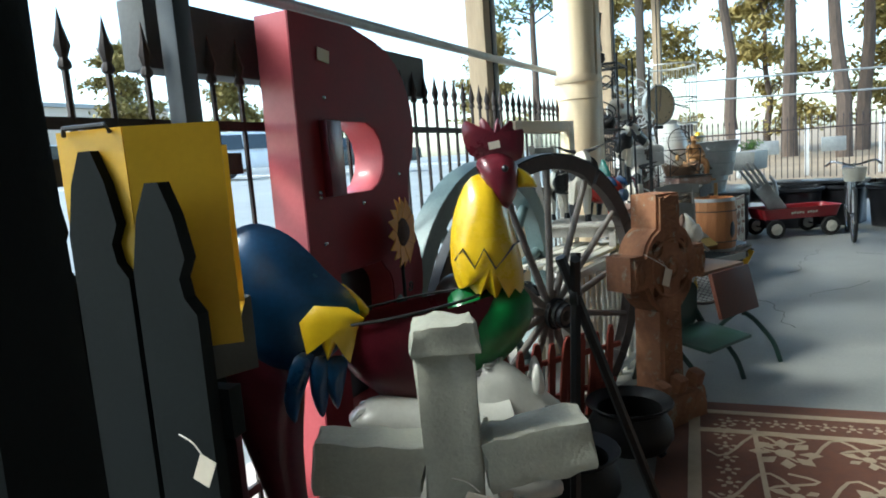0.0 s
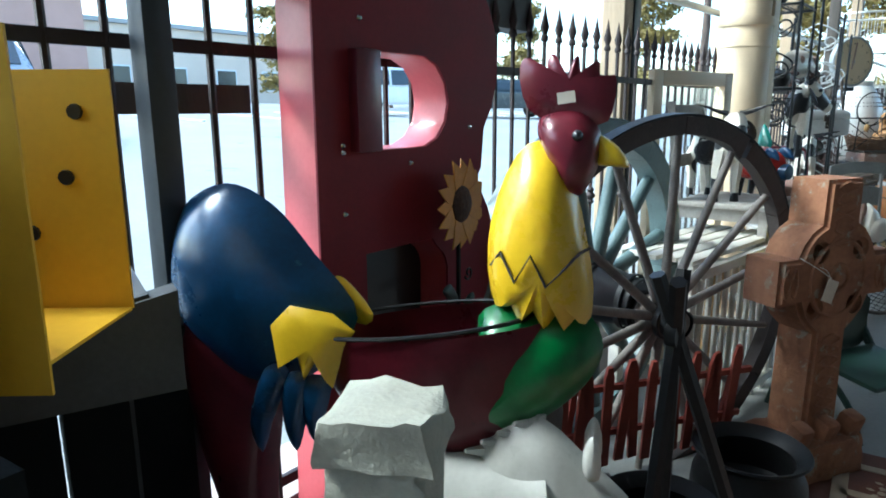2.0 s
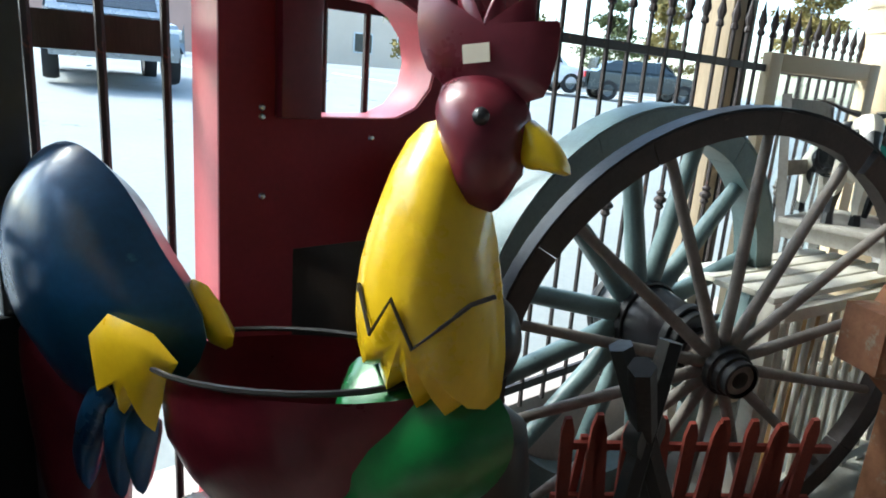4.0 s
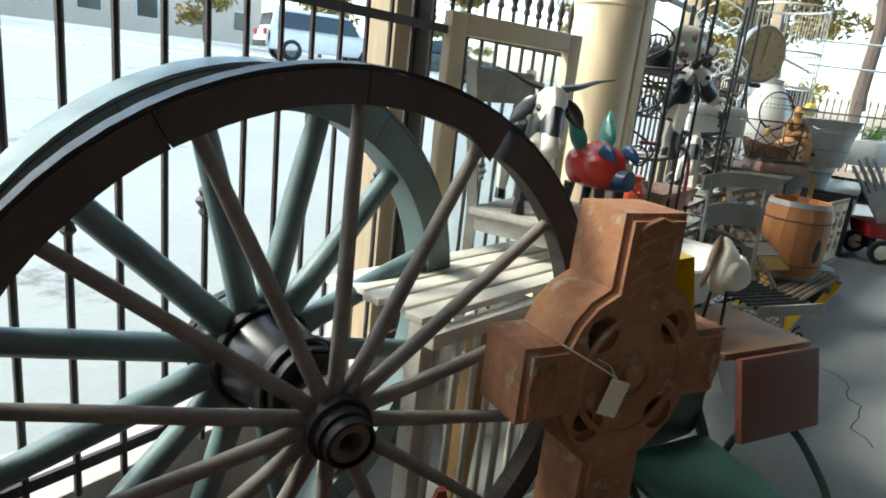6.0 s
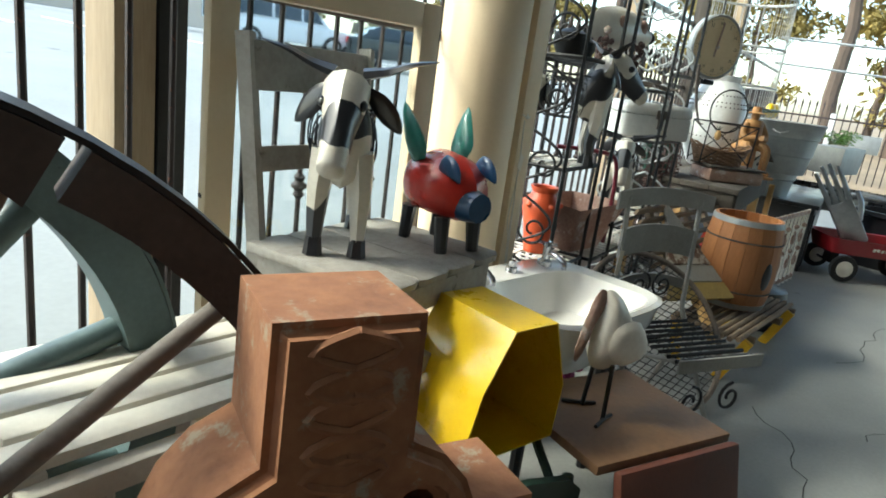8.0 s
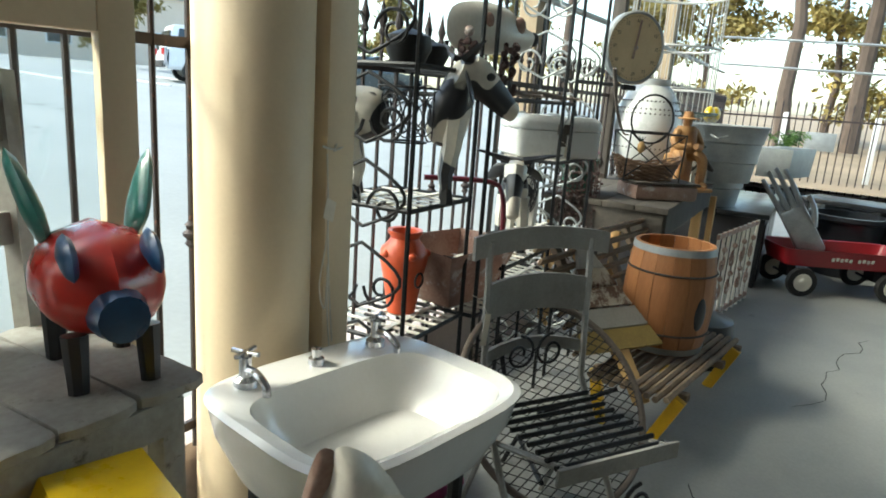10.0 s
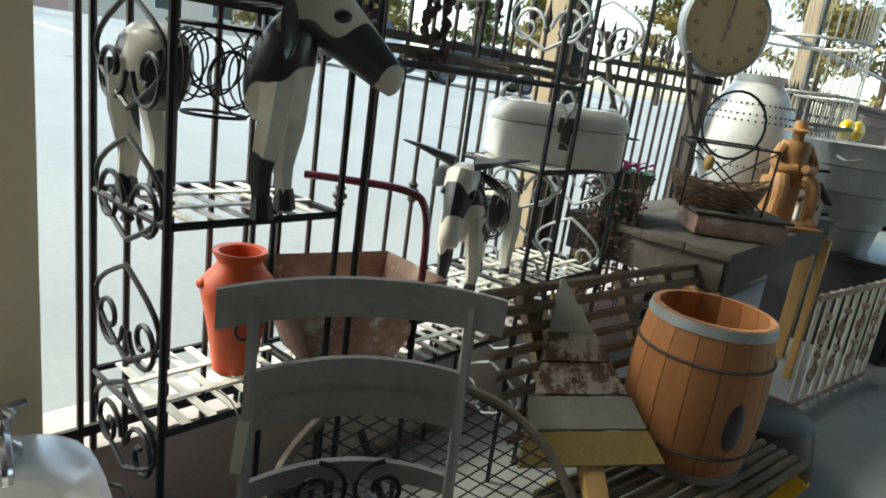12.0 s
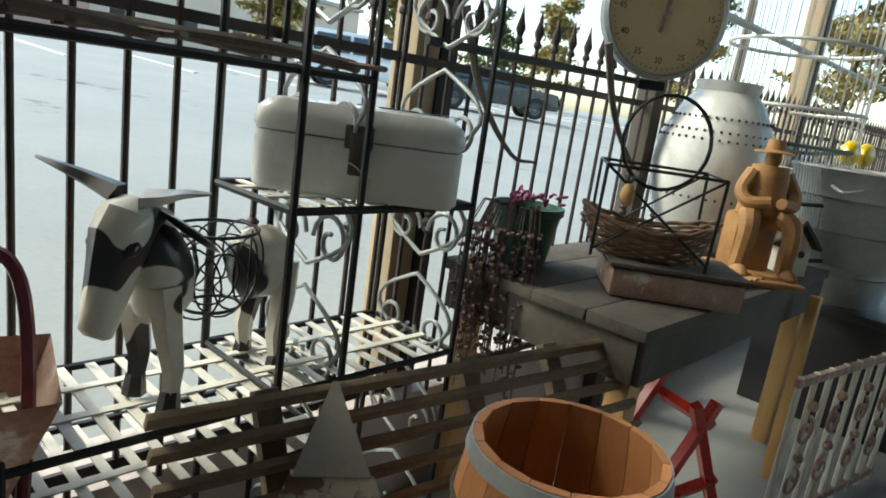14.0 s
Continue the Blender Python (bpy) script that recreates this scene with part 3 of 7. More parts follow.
# ---------- beyond the fence ----------
def car(label, s, n, z, rz, paint, suv=True):
    c = thing("parked_car", label, "car", at(s, n, z, rz))
    L_, W, hb, hr = 4.6, 1.85, 0.95, 1.72 if suv else 1.45
    bm = B()
    out = [(-2.25, 0.35), (2.25, 0.35), (2.3, 0.65), (2.2, 0.88), (1.25, 0.98), (-2.2, 1.0), (-2.3, 0.7)]
    slab(bm, out, W, y0=-W / 2)
    bmesh.ops.bevel(bm, geom=bm.edges[:], offset=0.07, segments=2, affect='EDGES')
    part("body", bm, paint, c)
    bm = B()
    x0, x1, x2, x3 = (-2.15, -1.95, 0.5, 1.3) if suv else (-1.9, -1.2, 0.35, 1.2)
    vs = []
    for y, k in ((-W / 2 + 0.05, 1), (W / 2 - 0.05, 1)):
        q = 0.82
        vs.append([bm.verts.new(p) for p in ((x0, y, 0.98), (x1, y * q, hr), (x2, y * q, hr), (x3, y, 0.98))])
    for i in range(4):
        j = (i + 1) % 4
        bm.faces.new((vs[0][i], vs[0][j], vs[1][j], vs[1][i]))
    bm.faces.new(vs[0])
    bm.faces.new(vs[1])
    bmesh.ops.bevel(bm, geom=bm.edges[:], offset=0.05, segments=2, affect='EDGES')
    part("cabin", bm, paint, c)
    for y in (-1, 1):
        for a, b_ in (((x0 + 0.25), -0.75), (-0.65, 0.25), (0.33, x3 - 0.28)):
            bm = B()
            lo, hi = 1.06, hr - 0.12
            k = (W / 2 - 0.03)
            sl = 0.16
            pts = [(a, lo), (b_, lo), (b_ - (0.3 if b_ > 0.5 else 0), hi), (a + (0.1 if a < -1.5 else 0), hi)]
            q = [bm.verts.new((px, y * (k - (pz - 1.0) / (hr - 1.0) * sl + 0.012), pz)) for px, pz in pts]
            bm.faces.new(q)
            ex = bmesh.ops.extrude_face_region(bm, geom=bm.faces[:])
            for v in ex["geom"]:
                if isinstance(v, bmesh.types.BMVert):
                    v.co.y -= y * 0.02
            part("side_window", bm, M_CARGL, c, smooth=False)
    bm = B()
    box(bm, (x0 + 0.06, 0, 1.32), (0.03, 1.4, 0.42), rot=(0, 12, 0))
    part("rear_window", bm, M_CARGL, c, smooth=False)
    bm = B()
    box(bm, (x3 - 0.36, 0, 1.3), (0.04, 1.4, 0.55), rot=(0, -48, 0))
    part("windscreen", bm, M_CARGL, c, smooth=False)
    for x in (-1.4, 1.4):
        for y in (-1, 1):
            bm = B()
            lathe(bm, [(0.22, -0.1), (0.34, -0.11), (0.36, -0.06), (0.36, 0.06), (0.34, 0.11), (0.22, 0.1)], 20, (x, y * 0.84, 0.36), 'Y')
            w = part("wheel", bm, M_TYRE, c)
            bm = B()
            lathe(bm, [(0, 0.07 * y), (0.06, 0.1 * y), (0.12, 0.07 * y), (0.22, 0.1 * y), (0.23, 0.02 * y)], 16, (x, y * 0.84, 0.36), 'Y')
            part("hubcap", bm, M_SILVER, w)
    for y in (-0.72, 0.72):
        bm = B()
        box(bm, (-2.28, y, 0.88), (0.08, 0.28, 0.2), 0.02)
        part("tail_lamp", bm, M_TAIL, c)
        bm = B()
        box(bm, (2.2, y, 0.76), (0.1, 0.36, 0.14), 0.02)
        part("headlight", bm, M_PORC, c)
    bm = B()
    box(bm, (-2.3, 0, 0.5), (0.1, 1.8, 0.2), 0.03)
    part("bumper", bm, M_TYRE, c)
    return c


car("white sport utility car parked on the asphalt", 17.3, -16.3, 1.2, -28, M_CARW)
car("dark green saloon car parked on the asphalt", 20.6, -13.6, 1.04, -38, M_CARG, False)
car("silver sport utility car parked nearer the fence", 1.6, -11.6, 0.93, -100, M_CARS)


def building(label, s, n, z, rz, w, dpt, h, m_, wins):
    b = thing("building", label, "building", at(s, n, z, rz))
    bm = B()
    box(bm, (0, 0, h / 2), (w, dpt, h), 0.02)
    part("wall", bm, m_, b, smooth=False)
    bm = B()
    box(bm, (0, 0, h + 0.15), (w + 0.5, dpt + 0.5, 0.3), 0.03)
    part("roof", bm, M_CEIL, b, smooth=False)
    for k in range(wins):
        x = -w / 2 + w * (k + 0.5) / wins
        bm = B()
        box(bm, (x, -dpt / 2 - 0.01, 1.9), (1.7, 0.1, 1.5), 0.01)
        wd = part("window", bm, M_WHITEF, b)
        bm = B()
        box(bm, (x, -dpt / 2 - 0.07, 1.9), (1.5, 0.03, 1.3))
        part("pane", bm, M_CARGL, wd, smooth=False)


building("long low pink stucco building across the car park", 0, -47, 1.7, 0, 34, 10, 6.5, M_BLDG, 0)
building("pale cream stucco building across the car park", 27, -47.5, 1.7, 0, 20, 10, 5.2, M_BLDG2, 5)


def tree(label, s, n, z, h, foliage, seed, dense=1.0, crown0=0.35):
    rnd = random.Random(seed)
    t = thing("tree", label, "tree", at(s, n, z, rnd.uniform(0, 360)), "trees beyond the yard")
    bm = B()
    lean = Vector((rnd.uniform(-0.04, 0.04), rnd.uniform(-0.04, 0.04), 1))
    tr = [lean * (h * i / 7) + Vector((rnd.uniform(-0.1, 0.1), rnd.uniform(-0.1, 0.1), 0)) * (i > 0) for i in range(8)]
    tube(bm, tr, 0.02 * h * 0.9, 9, r2=0.03)
    tips = []
    for k in range(int(16 * dense)):
        u = rnd.uniform(crown0, 0.97)
        p = lean * (h * u)
        a = rnd.uniform(0, 2 * math.pi)
        ln = h * 0.22 * (1.15 - u) * rnd.uniform(0.7, 1.4) + 0.4
        e = p + Vector((math.cos(a) * ln, math.sin(a) * ln, ln * rnd.uniform(0.05, 0.5)))
        mid = (p + e) / 2 + Vector((0, 0, ln * 0.1))
        tube(bm, [p, mid, e], 0.004 * h, 5, r2=0.008)
        tips += [mid, e, (mid + e) / 2]
        for q in range(2):
            e2 = mid + Vector((rnd.uniform(-1, 1), rnd.uniform(-1, 1), rnd.uniform(-0.1, 0.5))) * ln * 0.45
            tube(bm, [mid, e2], 0.0022 * h, 4, r2=0.005)
            tips.append(e2)
    part("trunk", bm, M_BARK, t)
    vs, fs = [], []
    for p in tips:
        for k in range(int(26 * dense)):
            c = p + Vector((rnd.gauss(0, 1), rnd.gauss(0, 1), rnd.gauss(0, 0.6))) * 0.035 * h
            d1 = Vector((rnd.uniform(-1, 1), rnd.uniform(-1, 1), rnd.uniform(-1, 1))).normalized() * rnd.uniform(0.1, 0.24)
            d2 = d1.cross(Vector((rnd.uniform(-1, 1), rnd.uniform(-1, 1), 1))).normalized() * rnd.uniform(0.04, 0.1)
            i = len(vs)
            vs += [c - d1, c + d2, c + d1, c - d2]
            fs.append((i, i + 1, i + 2, i + 3))
    me = bpy.data.meshes.new("crown")
    me.from_pydata([tuple(v) for v in vs], [], fs)
    me.materials.append(foliage)
    ob = new("crown", me)
    ob.parent = t


for k, (s, n, h, f, c0) in enumerate([(22, 0.5, 13, M_NEEDLE, 0.5), (24, 2.2, 15, M_NEEDLE, 0.55), (21.5, 3.6, 14, M_NEEDLE, 0.5), (26, 4.6, 15, M_NEEDLE, 0.55), (23, 6.2, 14, M_NEEDLE, 0.5), (25, 8.0, 15, M_NEEDLE, 0.5), (28, 1.5, 9, M_AUTUMN, 0.12), (30, 6.5, 9, M_AUTUMN, 0.12), (29, -3, 9, M_AUTUMN, 0.12), (21, 9.0, 10, M_NEEDLE, 0.4), (31, 11, 10, M_AUTUMN, 0.12), (27, -8, 12, M_NEEDLE, 0.4),
                                      (25, -24, 6.5, M_AUTUMN, 0.15), (31, -23, 6.0, M_NEEDLE, 0.18), (19.5, -26, 6.5, M_AUTUMN, 0.15), (38, -24, 7, M_AUTUMN, 0.1), (5, -30, 9, M_NEEDLE, 0.3), (36, -14, 8, M_AUTUMN, 0.12), (33, -6, 8, M_AUTUMN, 0.1)]):
    tree("tall thin pine with sparse olive foliage" if f is M_NEEDLE else "bushy yellowing autumn tree", s, n, 0.2 if n > -5 else 1.3, h, f, 40 + k, 1.0 if f is M_NEEDLE else 1.5, c0)

# ---------- sign letter and rooster corner ----------
sign = thing("letter_sign", "large maroon sheet-metal letter B sign with light-tinted pink returns", "sign", at(-1.11, 0.165, 0.0))
outer = [(0, 0.0), (0.02, 0.46), (0.03, 1.745)] + [(0.33, 1.745)] + arc(0.42, 1.45, 0.27, 80, -40, 8) + [(0.615, 1.17)] + arc(0.42, 0.93, 0.26, 50, -40, 8) + [(0.62, 0.4), (0.3, 0.34)] + [(0.28, 0.0)]
h1 = [(0.13, 1.235), (0.13, 1.455), (0.33, 1.455)] + arc(0.36, 1.345, 0.11, 80, -80, 6) + [(0.33, 1.235)]
h2 = [(0.16, 0.55), (0.16, 1.0), (0.4, 1.0)] + arc(0.38, 0.9, 0.085, 60, -10, 4) + [(0.46, 0.55)]
bm = B()
slab(bm, outer, 0.006, [h1, h2])
part("face", bm, M_REDP, sign, smooth=False)
# returns take the pinker red, with the side light painted in
bm = B()
for ring in (outer, h1, h2):
    k = len(ring)
    for i in range(k):
        (xa, za), (xb, zb) = ring[i], ring[(i + 1) % k]
        q = [bm.verts.new(p) for p in ((xa, 0.006, za), (xb, 0.006, zb), (xb, 0.115, zb), (xa, 0.115, za))]
        bm.faces.new(q)
bmesh.ops.remove_doubles(bm, verts=bm.verts[:], dist=0.0004)
bmesh.ops.solidify(bm, geom=bm.faces[:], thickness=0.002)
part("return", bm, M_REDLIT, sign, "metal edge coloured pink as if lit")
# added dark box: shade on the opening's left inner wall, put into shape and colour
bm = B()
box(bm, (0.16, -0.012, 1.345), (0.075, 0.03, 0.22), 0.004)
part("inner_box", bm, M_MAROON, sign, "dark box standing in for the shaded inner wall")
bm = B()
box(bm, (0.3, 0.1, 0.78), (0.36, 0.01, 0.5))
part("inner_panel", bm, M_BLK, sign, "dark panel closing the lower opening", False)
for x, z in ((0.1, 1.25), (0.1, 1.235), (0.1, 1.1), (0.32, 1.2), (0.56, 1.28), (0.16, 1.52), (0.52, 0.98), (0.08, 0.8)):
    bm = B()
    lathe(bm, [(0.0, 0.006), (0.004, 0.005), (0.007, 0)], 10, (x, 0, z), 'Y')
    part("screw", bm, M_CHROME, sign)
bm = B()
box(bm, (0.17, -0.004, 1.64), (0.055, 0.003, 0.036), rot=(0, 8, 0))
part("price_label", bm, M_TAG, sign, "white price label with faint print", False)

sunf = thing("sunflower_ornament", "orange painted tin sunflower ornament on a thin stem", "garden ornament", at(-0.67, 0.225, 0.0, 8))
bm = B()
for k in range(16):
    a = k * 2 * math.pi / 16
    r0, r1 = 0.045, 0.115 + 0.006 * (k % 2)
    ca, sa = math.cos(a), math.sin(a)
    pts = [(r0, -0.014, 0), (r0 + 0.03, -0.02, 0.006), (r0 + 0.05, -0.016, 0.008), (r1, 0, 0), (r0 + 0.05, 0.016, 0.008), (r0 + 0.03, 0.02, 0.006), (r0, 0.014, 0)]
    top = [bm.verts.new((x * ca - y * sa, -h - 0.002 * (k % 2) - 0.003, 1.09 + x * sa + y * ca)) for x, y, h in pts]
    bm.faces.new(top)
    ex = bmesh.ops.extrude_face_region(bm, geom=[top[0].link_faces[0]])
    for v in ex["geom"]:
        if isinstance(v, bmesh.types.BMVert):
            v.co.y += 0.003
part("petals", bm, M_SUNF, sunf)
bm = B()
lathe(bm, [(0.0, 0.02), (0.03, 0.018), (0.046, 0.008), (0.05, -0.004)], 20, (0, 0, 1.09), 'Y')
part("flower_centre", bm, M_SUNC, sunf)
bm = B()
tube(bm, curve([(0, 0.006, 1.05), (0.01, 0.01, 0.85), (0.0, 0.01, 0.6), (0.0, 0.0, 0.0)]), 0.006, 7)
tube(bm, [(p[0] + 0.045, 0.0, p[2]) for p in scroll((0, 0.9), 0.02, 1.2, 200)], 0.003, 5)
part("stem", bm, M_BLACK, sunf)
bm = B()
puff(bm, [(-0.01, 0.84), (-0.05, 0.89), (-0.09, 0.88), (-0.06, 0.85)], 0.008, 3)
puff(bm, [(0.01, 0.80), (0.05, 0.84), (0.08, 0.83), (0.05, 0.8)], 0.008, 3)
part("leaf", bm, M_DGREEN, sunf)

roo = thing("rooster_planter", "painted sheet-metal rooster planter in blue maroon yellow and green", "garden ornament", at(-1.15, 0.47, 0.0, -64))
bm = B()
puff(bm, [(-0.06, 0.95), (-0.14, 1.07), (-0.22, 1.16), (-0.31, 1.195), (-0.40, 1.15), (-0.44, 1.05), (-0.43, 0.94), (-0.36, 0.86), (-0.27, 0.80), (-0.17, 0.82)], 0.075)
tl = part("tail", bm, M_BLUE, roo, "deep blue curved tail")
bm = B()
puff(bm, [(-0.43, 0.96), (-0.42, 0.75), (-0.36, 0.5), (-0.3, 0.33), (-0.25, 0.36), (-0.24, 0.6), (-0.22, 0.82), (-0.3, 0.9)], 0.05)
part("tail_feather", bm, M_MAROON, roo, "long maroon tail feather")
for x0, z0, x1, z1 in ((-0.2, 0.86, -0.24, 0.69), (-0.16, 0.85, -0.17, 0.7), (-0.12, 0.85, -0.13, 0.72)):
    bm = B()
    puff(bm, [(x0 - 0.025, z0), (x1 - 0.022, z1 + 0.06), (x1, z1), (x1 + 0.022, z1 + 0.06), (x0 + 0.025, z0)], 0.02, 3, y0=-0.055)
    part("tail_feather", bm, M_BLUE, roo)
bm = B()
puff(bm, [(-0.16, 0.99), (-0.2, 0.95), (-0.19, 0.87), (-0.155, 0.91), (-0.14, 0.85), (-0.11, 0.9), (-0.085, 0.84), (-0.06, 0.92), (-0.04, 0.95), (-0.08, 0.98)], 0.018, 1, y0=-0.07)
part("saddle_feather", bm, M_YEL2, roo, "yellow pointed feathers")
bm = B()
puff(bm, [(-0.04, 0.95), (-0.1, 1.02), (-0.12, 1.0), (-0.07, 0.93)], 0.02, 3, y0=0.03)
part("saddle_feather", bm, M_YEL2, roo)
# body bowl, open at the top
bm = B()
rings = []
for u, w, zz in ((1.0, 1.0, 0.955), (1.02, 1.04, 0.92), (1.0, 1.0, 0.86), (0.88, 0.85, 0.79), (0.6, 0.6, 0.735), (0.25, 0.3, 0.715)):
    rings.append([bm.verts.new((0.06 + 0.21 * u * math.cos(a), 0.105 * w * math.sin(a), zz + 0.03 * math.cos(a) * (zz > 0.8))) for a in [k * math.pi / 14 for k in range(28)]])
for A_, C_ in zip(rings, rings[1:]):
    for j in range(28):
        bm.faces.new((A_[j], A_[(j + 1) % 28], C_[(j + 1) % 28], C_[j]))
bm.faces.new(rings[-1])
bmesh.ops.solidify(bm, geom=bm.faces[:], thickness=0.003)
part("body", bm, M_MAROON, roo, "maroon bowl-shaped body")
bm = B()
tube(bm, [(0.06 + 0.21 * math.cos(a), 0.105 * math.sin(a), 0.957 + 0.03 * math.cos(a)) for a in [k * math.pi / 14 for k in range(28)]], 0.004, 6, True)
tube(bm, [(0.06, -0.1, 0.955), (0.06, -0.06, 0.84)], 0.004, 6)
part("rim", bm, M_BLACK, roo)
front_parts = len(roo.children)
bm = B()
puff(bm, [(0.13, 0.97), (0.2, 1.0), (0.31, 0.99), (0.345, 0.93), (0.32, 0.86), (0.25, 0.79), (0.16, 0.745), (0.06, 0.72), (0.1, 0.80), (0.14, 0.86)], 0.085)
part("breast", bm, M_GREEN, roo, "glossy green breast")
neck = [(0.16, 0.99), (0.145, 1.06), (0.15, 1.14), (0.175, 1.22), (0.21, 1.27), (0.26, 1.27), (0.29, 1.2), (0.31, 1.12), (0.325, 1.03), (0.32, 0.965), (0.305, 0.985), (0.29, 0.945), (0.27, 0.985), (0.25, 0.94), (0.225, 0.985), (0.2, 0.955), (0.185, 0.995)]
bm = B()
puff(bm, neck, 0.08, 2)
nk = part("neck", bm, M_YEL2, roo, "bright yellow neck with jagged feathers")
bm = B()
tube(bm, [(0.155, -0.028, 1.07), (0.175, -0.062, 1.1), (0.2, -0.079, 1.055), (0.225, -0.084, 1.1), (0.25, -0.08, 1.05), (0.275, -0.07, 1.075), (0.3, -0.052, 1.1), (0.316, -0.028, 1.105)], 0.0028, 5)
part("painted_zigzag", bm, M_DARKWOOD, nk)
bm = B()
puff(bm, [(0.225, 1.29), (0.24, 1.32), (0.29, 1.325), (0.325, 1.29), (0.325, 1.24), (0.3, 1.19), (0.27, 1.185), (0.25, 1.22)], 0.05)
hd = part("head", bm, M_MAROON, roo, "maroon head with wattles")
bm = B()
puff(bm, [(0.23, 1.31), (0.2, 1.345), (0.195, 1.395), (0.21, 1.405), (0.222, 1.37), (0.24, 1.36), (0.238, 1.4), (0.25, 1.41), (0.262, 1.365), (0.278, 1.4), (0.288, 1.405), (0.294, 1.36), (0.31, 1.395), (0.32, 1.395), (0.322, 1.35), (0.338, 1.375), (0.346, 1.37), (0.342, 1.32), (0.32, 1.3)], 0.014, 2)
part("comb", bm, M_MAROON, roo, "maroon serrated comb")
bm = B()
puff(bm, [(0.32, 1.285), (0.355, 1.265), (0.372, 1.235), (0.345, 1.235), (0.32, 1.24)], 0.02, 3)
part("beak", bm, M_YEL2, roo, "yellow beak")
bm = B()
puff(bm, [(0.275, 1.2), (0.3, 1.205), (0.305, 1.16), (0.285, 1.145), (0.268, 1.165)], 0.02, 3, y0=-0.025)
puff(bm, [(0.275, 1.2), (0.3, 1.205), (0.305, 1.16), (0.285, 1.145), (0.268, 1.165)], 0.02, 3, y0=0.025)
part("wattle", bm, M_MAROON, roo)
for y in (-1, 1):
    bm = B()
    ball(bm, (0.29, y * 0.045, 1.285), 0.009, 8)
    part("eye", bm, M_BLK, roo)
bm = B()
box(bm, (0.27, -0.019, 1.343), (0.028, 0.002, 0.018), rot=(0, -8, 0))
part("price_label", bm, M_TAG, roo, "small white price label", False)
for o_ in list(roo.children)[front_parts:]:
    o_.location.x -= 0.035
for y in (-0.05, 0.05):
    bm = B()
    tube(bm, [(0.06, y, 0.74), (0.05, y, 0.4), (0.07, y, 0.01)], 0.012, 8)
    for a in (-35, 0, 35, 180):
        tube(bm, [(0.07, y, 0.012), (0.07 + 0.09 * math.cos(radians(a)), y + 0.09 * math.sin(radians(a)), 0.008)], 0.008, 6)
    part("leg", bm, M_YEL2, roo)

# cast concrete cross
cc = thing("garden_cross", "pale grey cast concrete garden cross with rough edges", "cross", at(-1.55, 0.80, 0, -62))
rngc = random.Random(3)


def rough_box(bm, c, size, jag=0.006, cuts=5, rot=None):
    b2 = B()
    box(b2, (0, 0, 0), size)
    bmesh.ops.subdivide_edges(b2, edges=b2.edges[:], cuts=cuts, use_grid_fill=True)
    for v in b2.verts:
        k = noise.noise_vector(v.co * 22 + Vector(c) * 7)
        ex = sum(abs(abs(a) - b_ / 2) < 1e-4 for a, b_ in zip(v.co, size))
        v.co += k * jag * (1.0 if ex < 2 else 2.0)
        if ex >= 2:
            v.co *= 1 - 0.02 * ex
    q = Matrix.Translation(c)
    if rot:
        q = q @ Euler([radians(a) for a in rot]).to_matrix().to_4x4()
    b2.transform(q)
    me = bpy.data.meshes.new("t")
    b2.to_mesh(me)
    b2.free()
    bm.from_mesh(me)
    bpy.data.meshes.remove(me)


bm = B()
rough_box(bm, (0, 0, 0.5), (0.105, 0.09, 1.0), 0.005, 8)
part("upright", bm, M_STONE, cc)
bm = B()
rough_box(bm, (0, -0.005, 1.015), (0.118, 0.1, 0.05), 0.007, 5)
part("cap", bm, M_STONE, cc, "pale chipped cap")
for sg in (-1, 1):
    bm = B()
    rough_box(bm, (sg * 0.15, 0, 0.79), (0.2, 0.085, 0.1), 0.005, 6, (0, -sg * 8, 0))
    part("arm", bm, M_STONE, cc)
bm = B()
rough_box(bm, (0, 0, 0.05), (0.24, 0.2, 0.1), 0.006, 6)
part("base", bm, M_STONE, cc)
tag_on(cc, (0.04, -0.055, 0.72), (0.06, 0.045), (20, 20, 0))


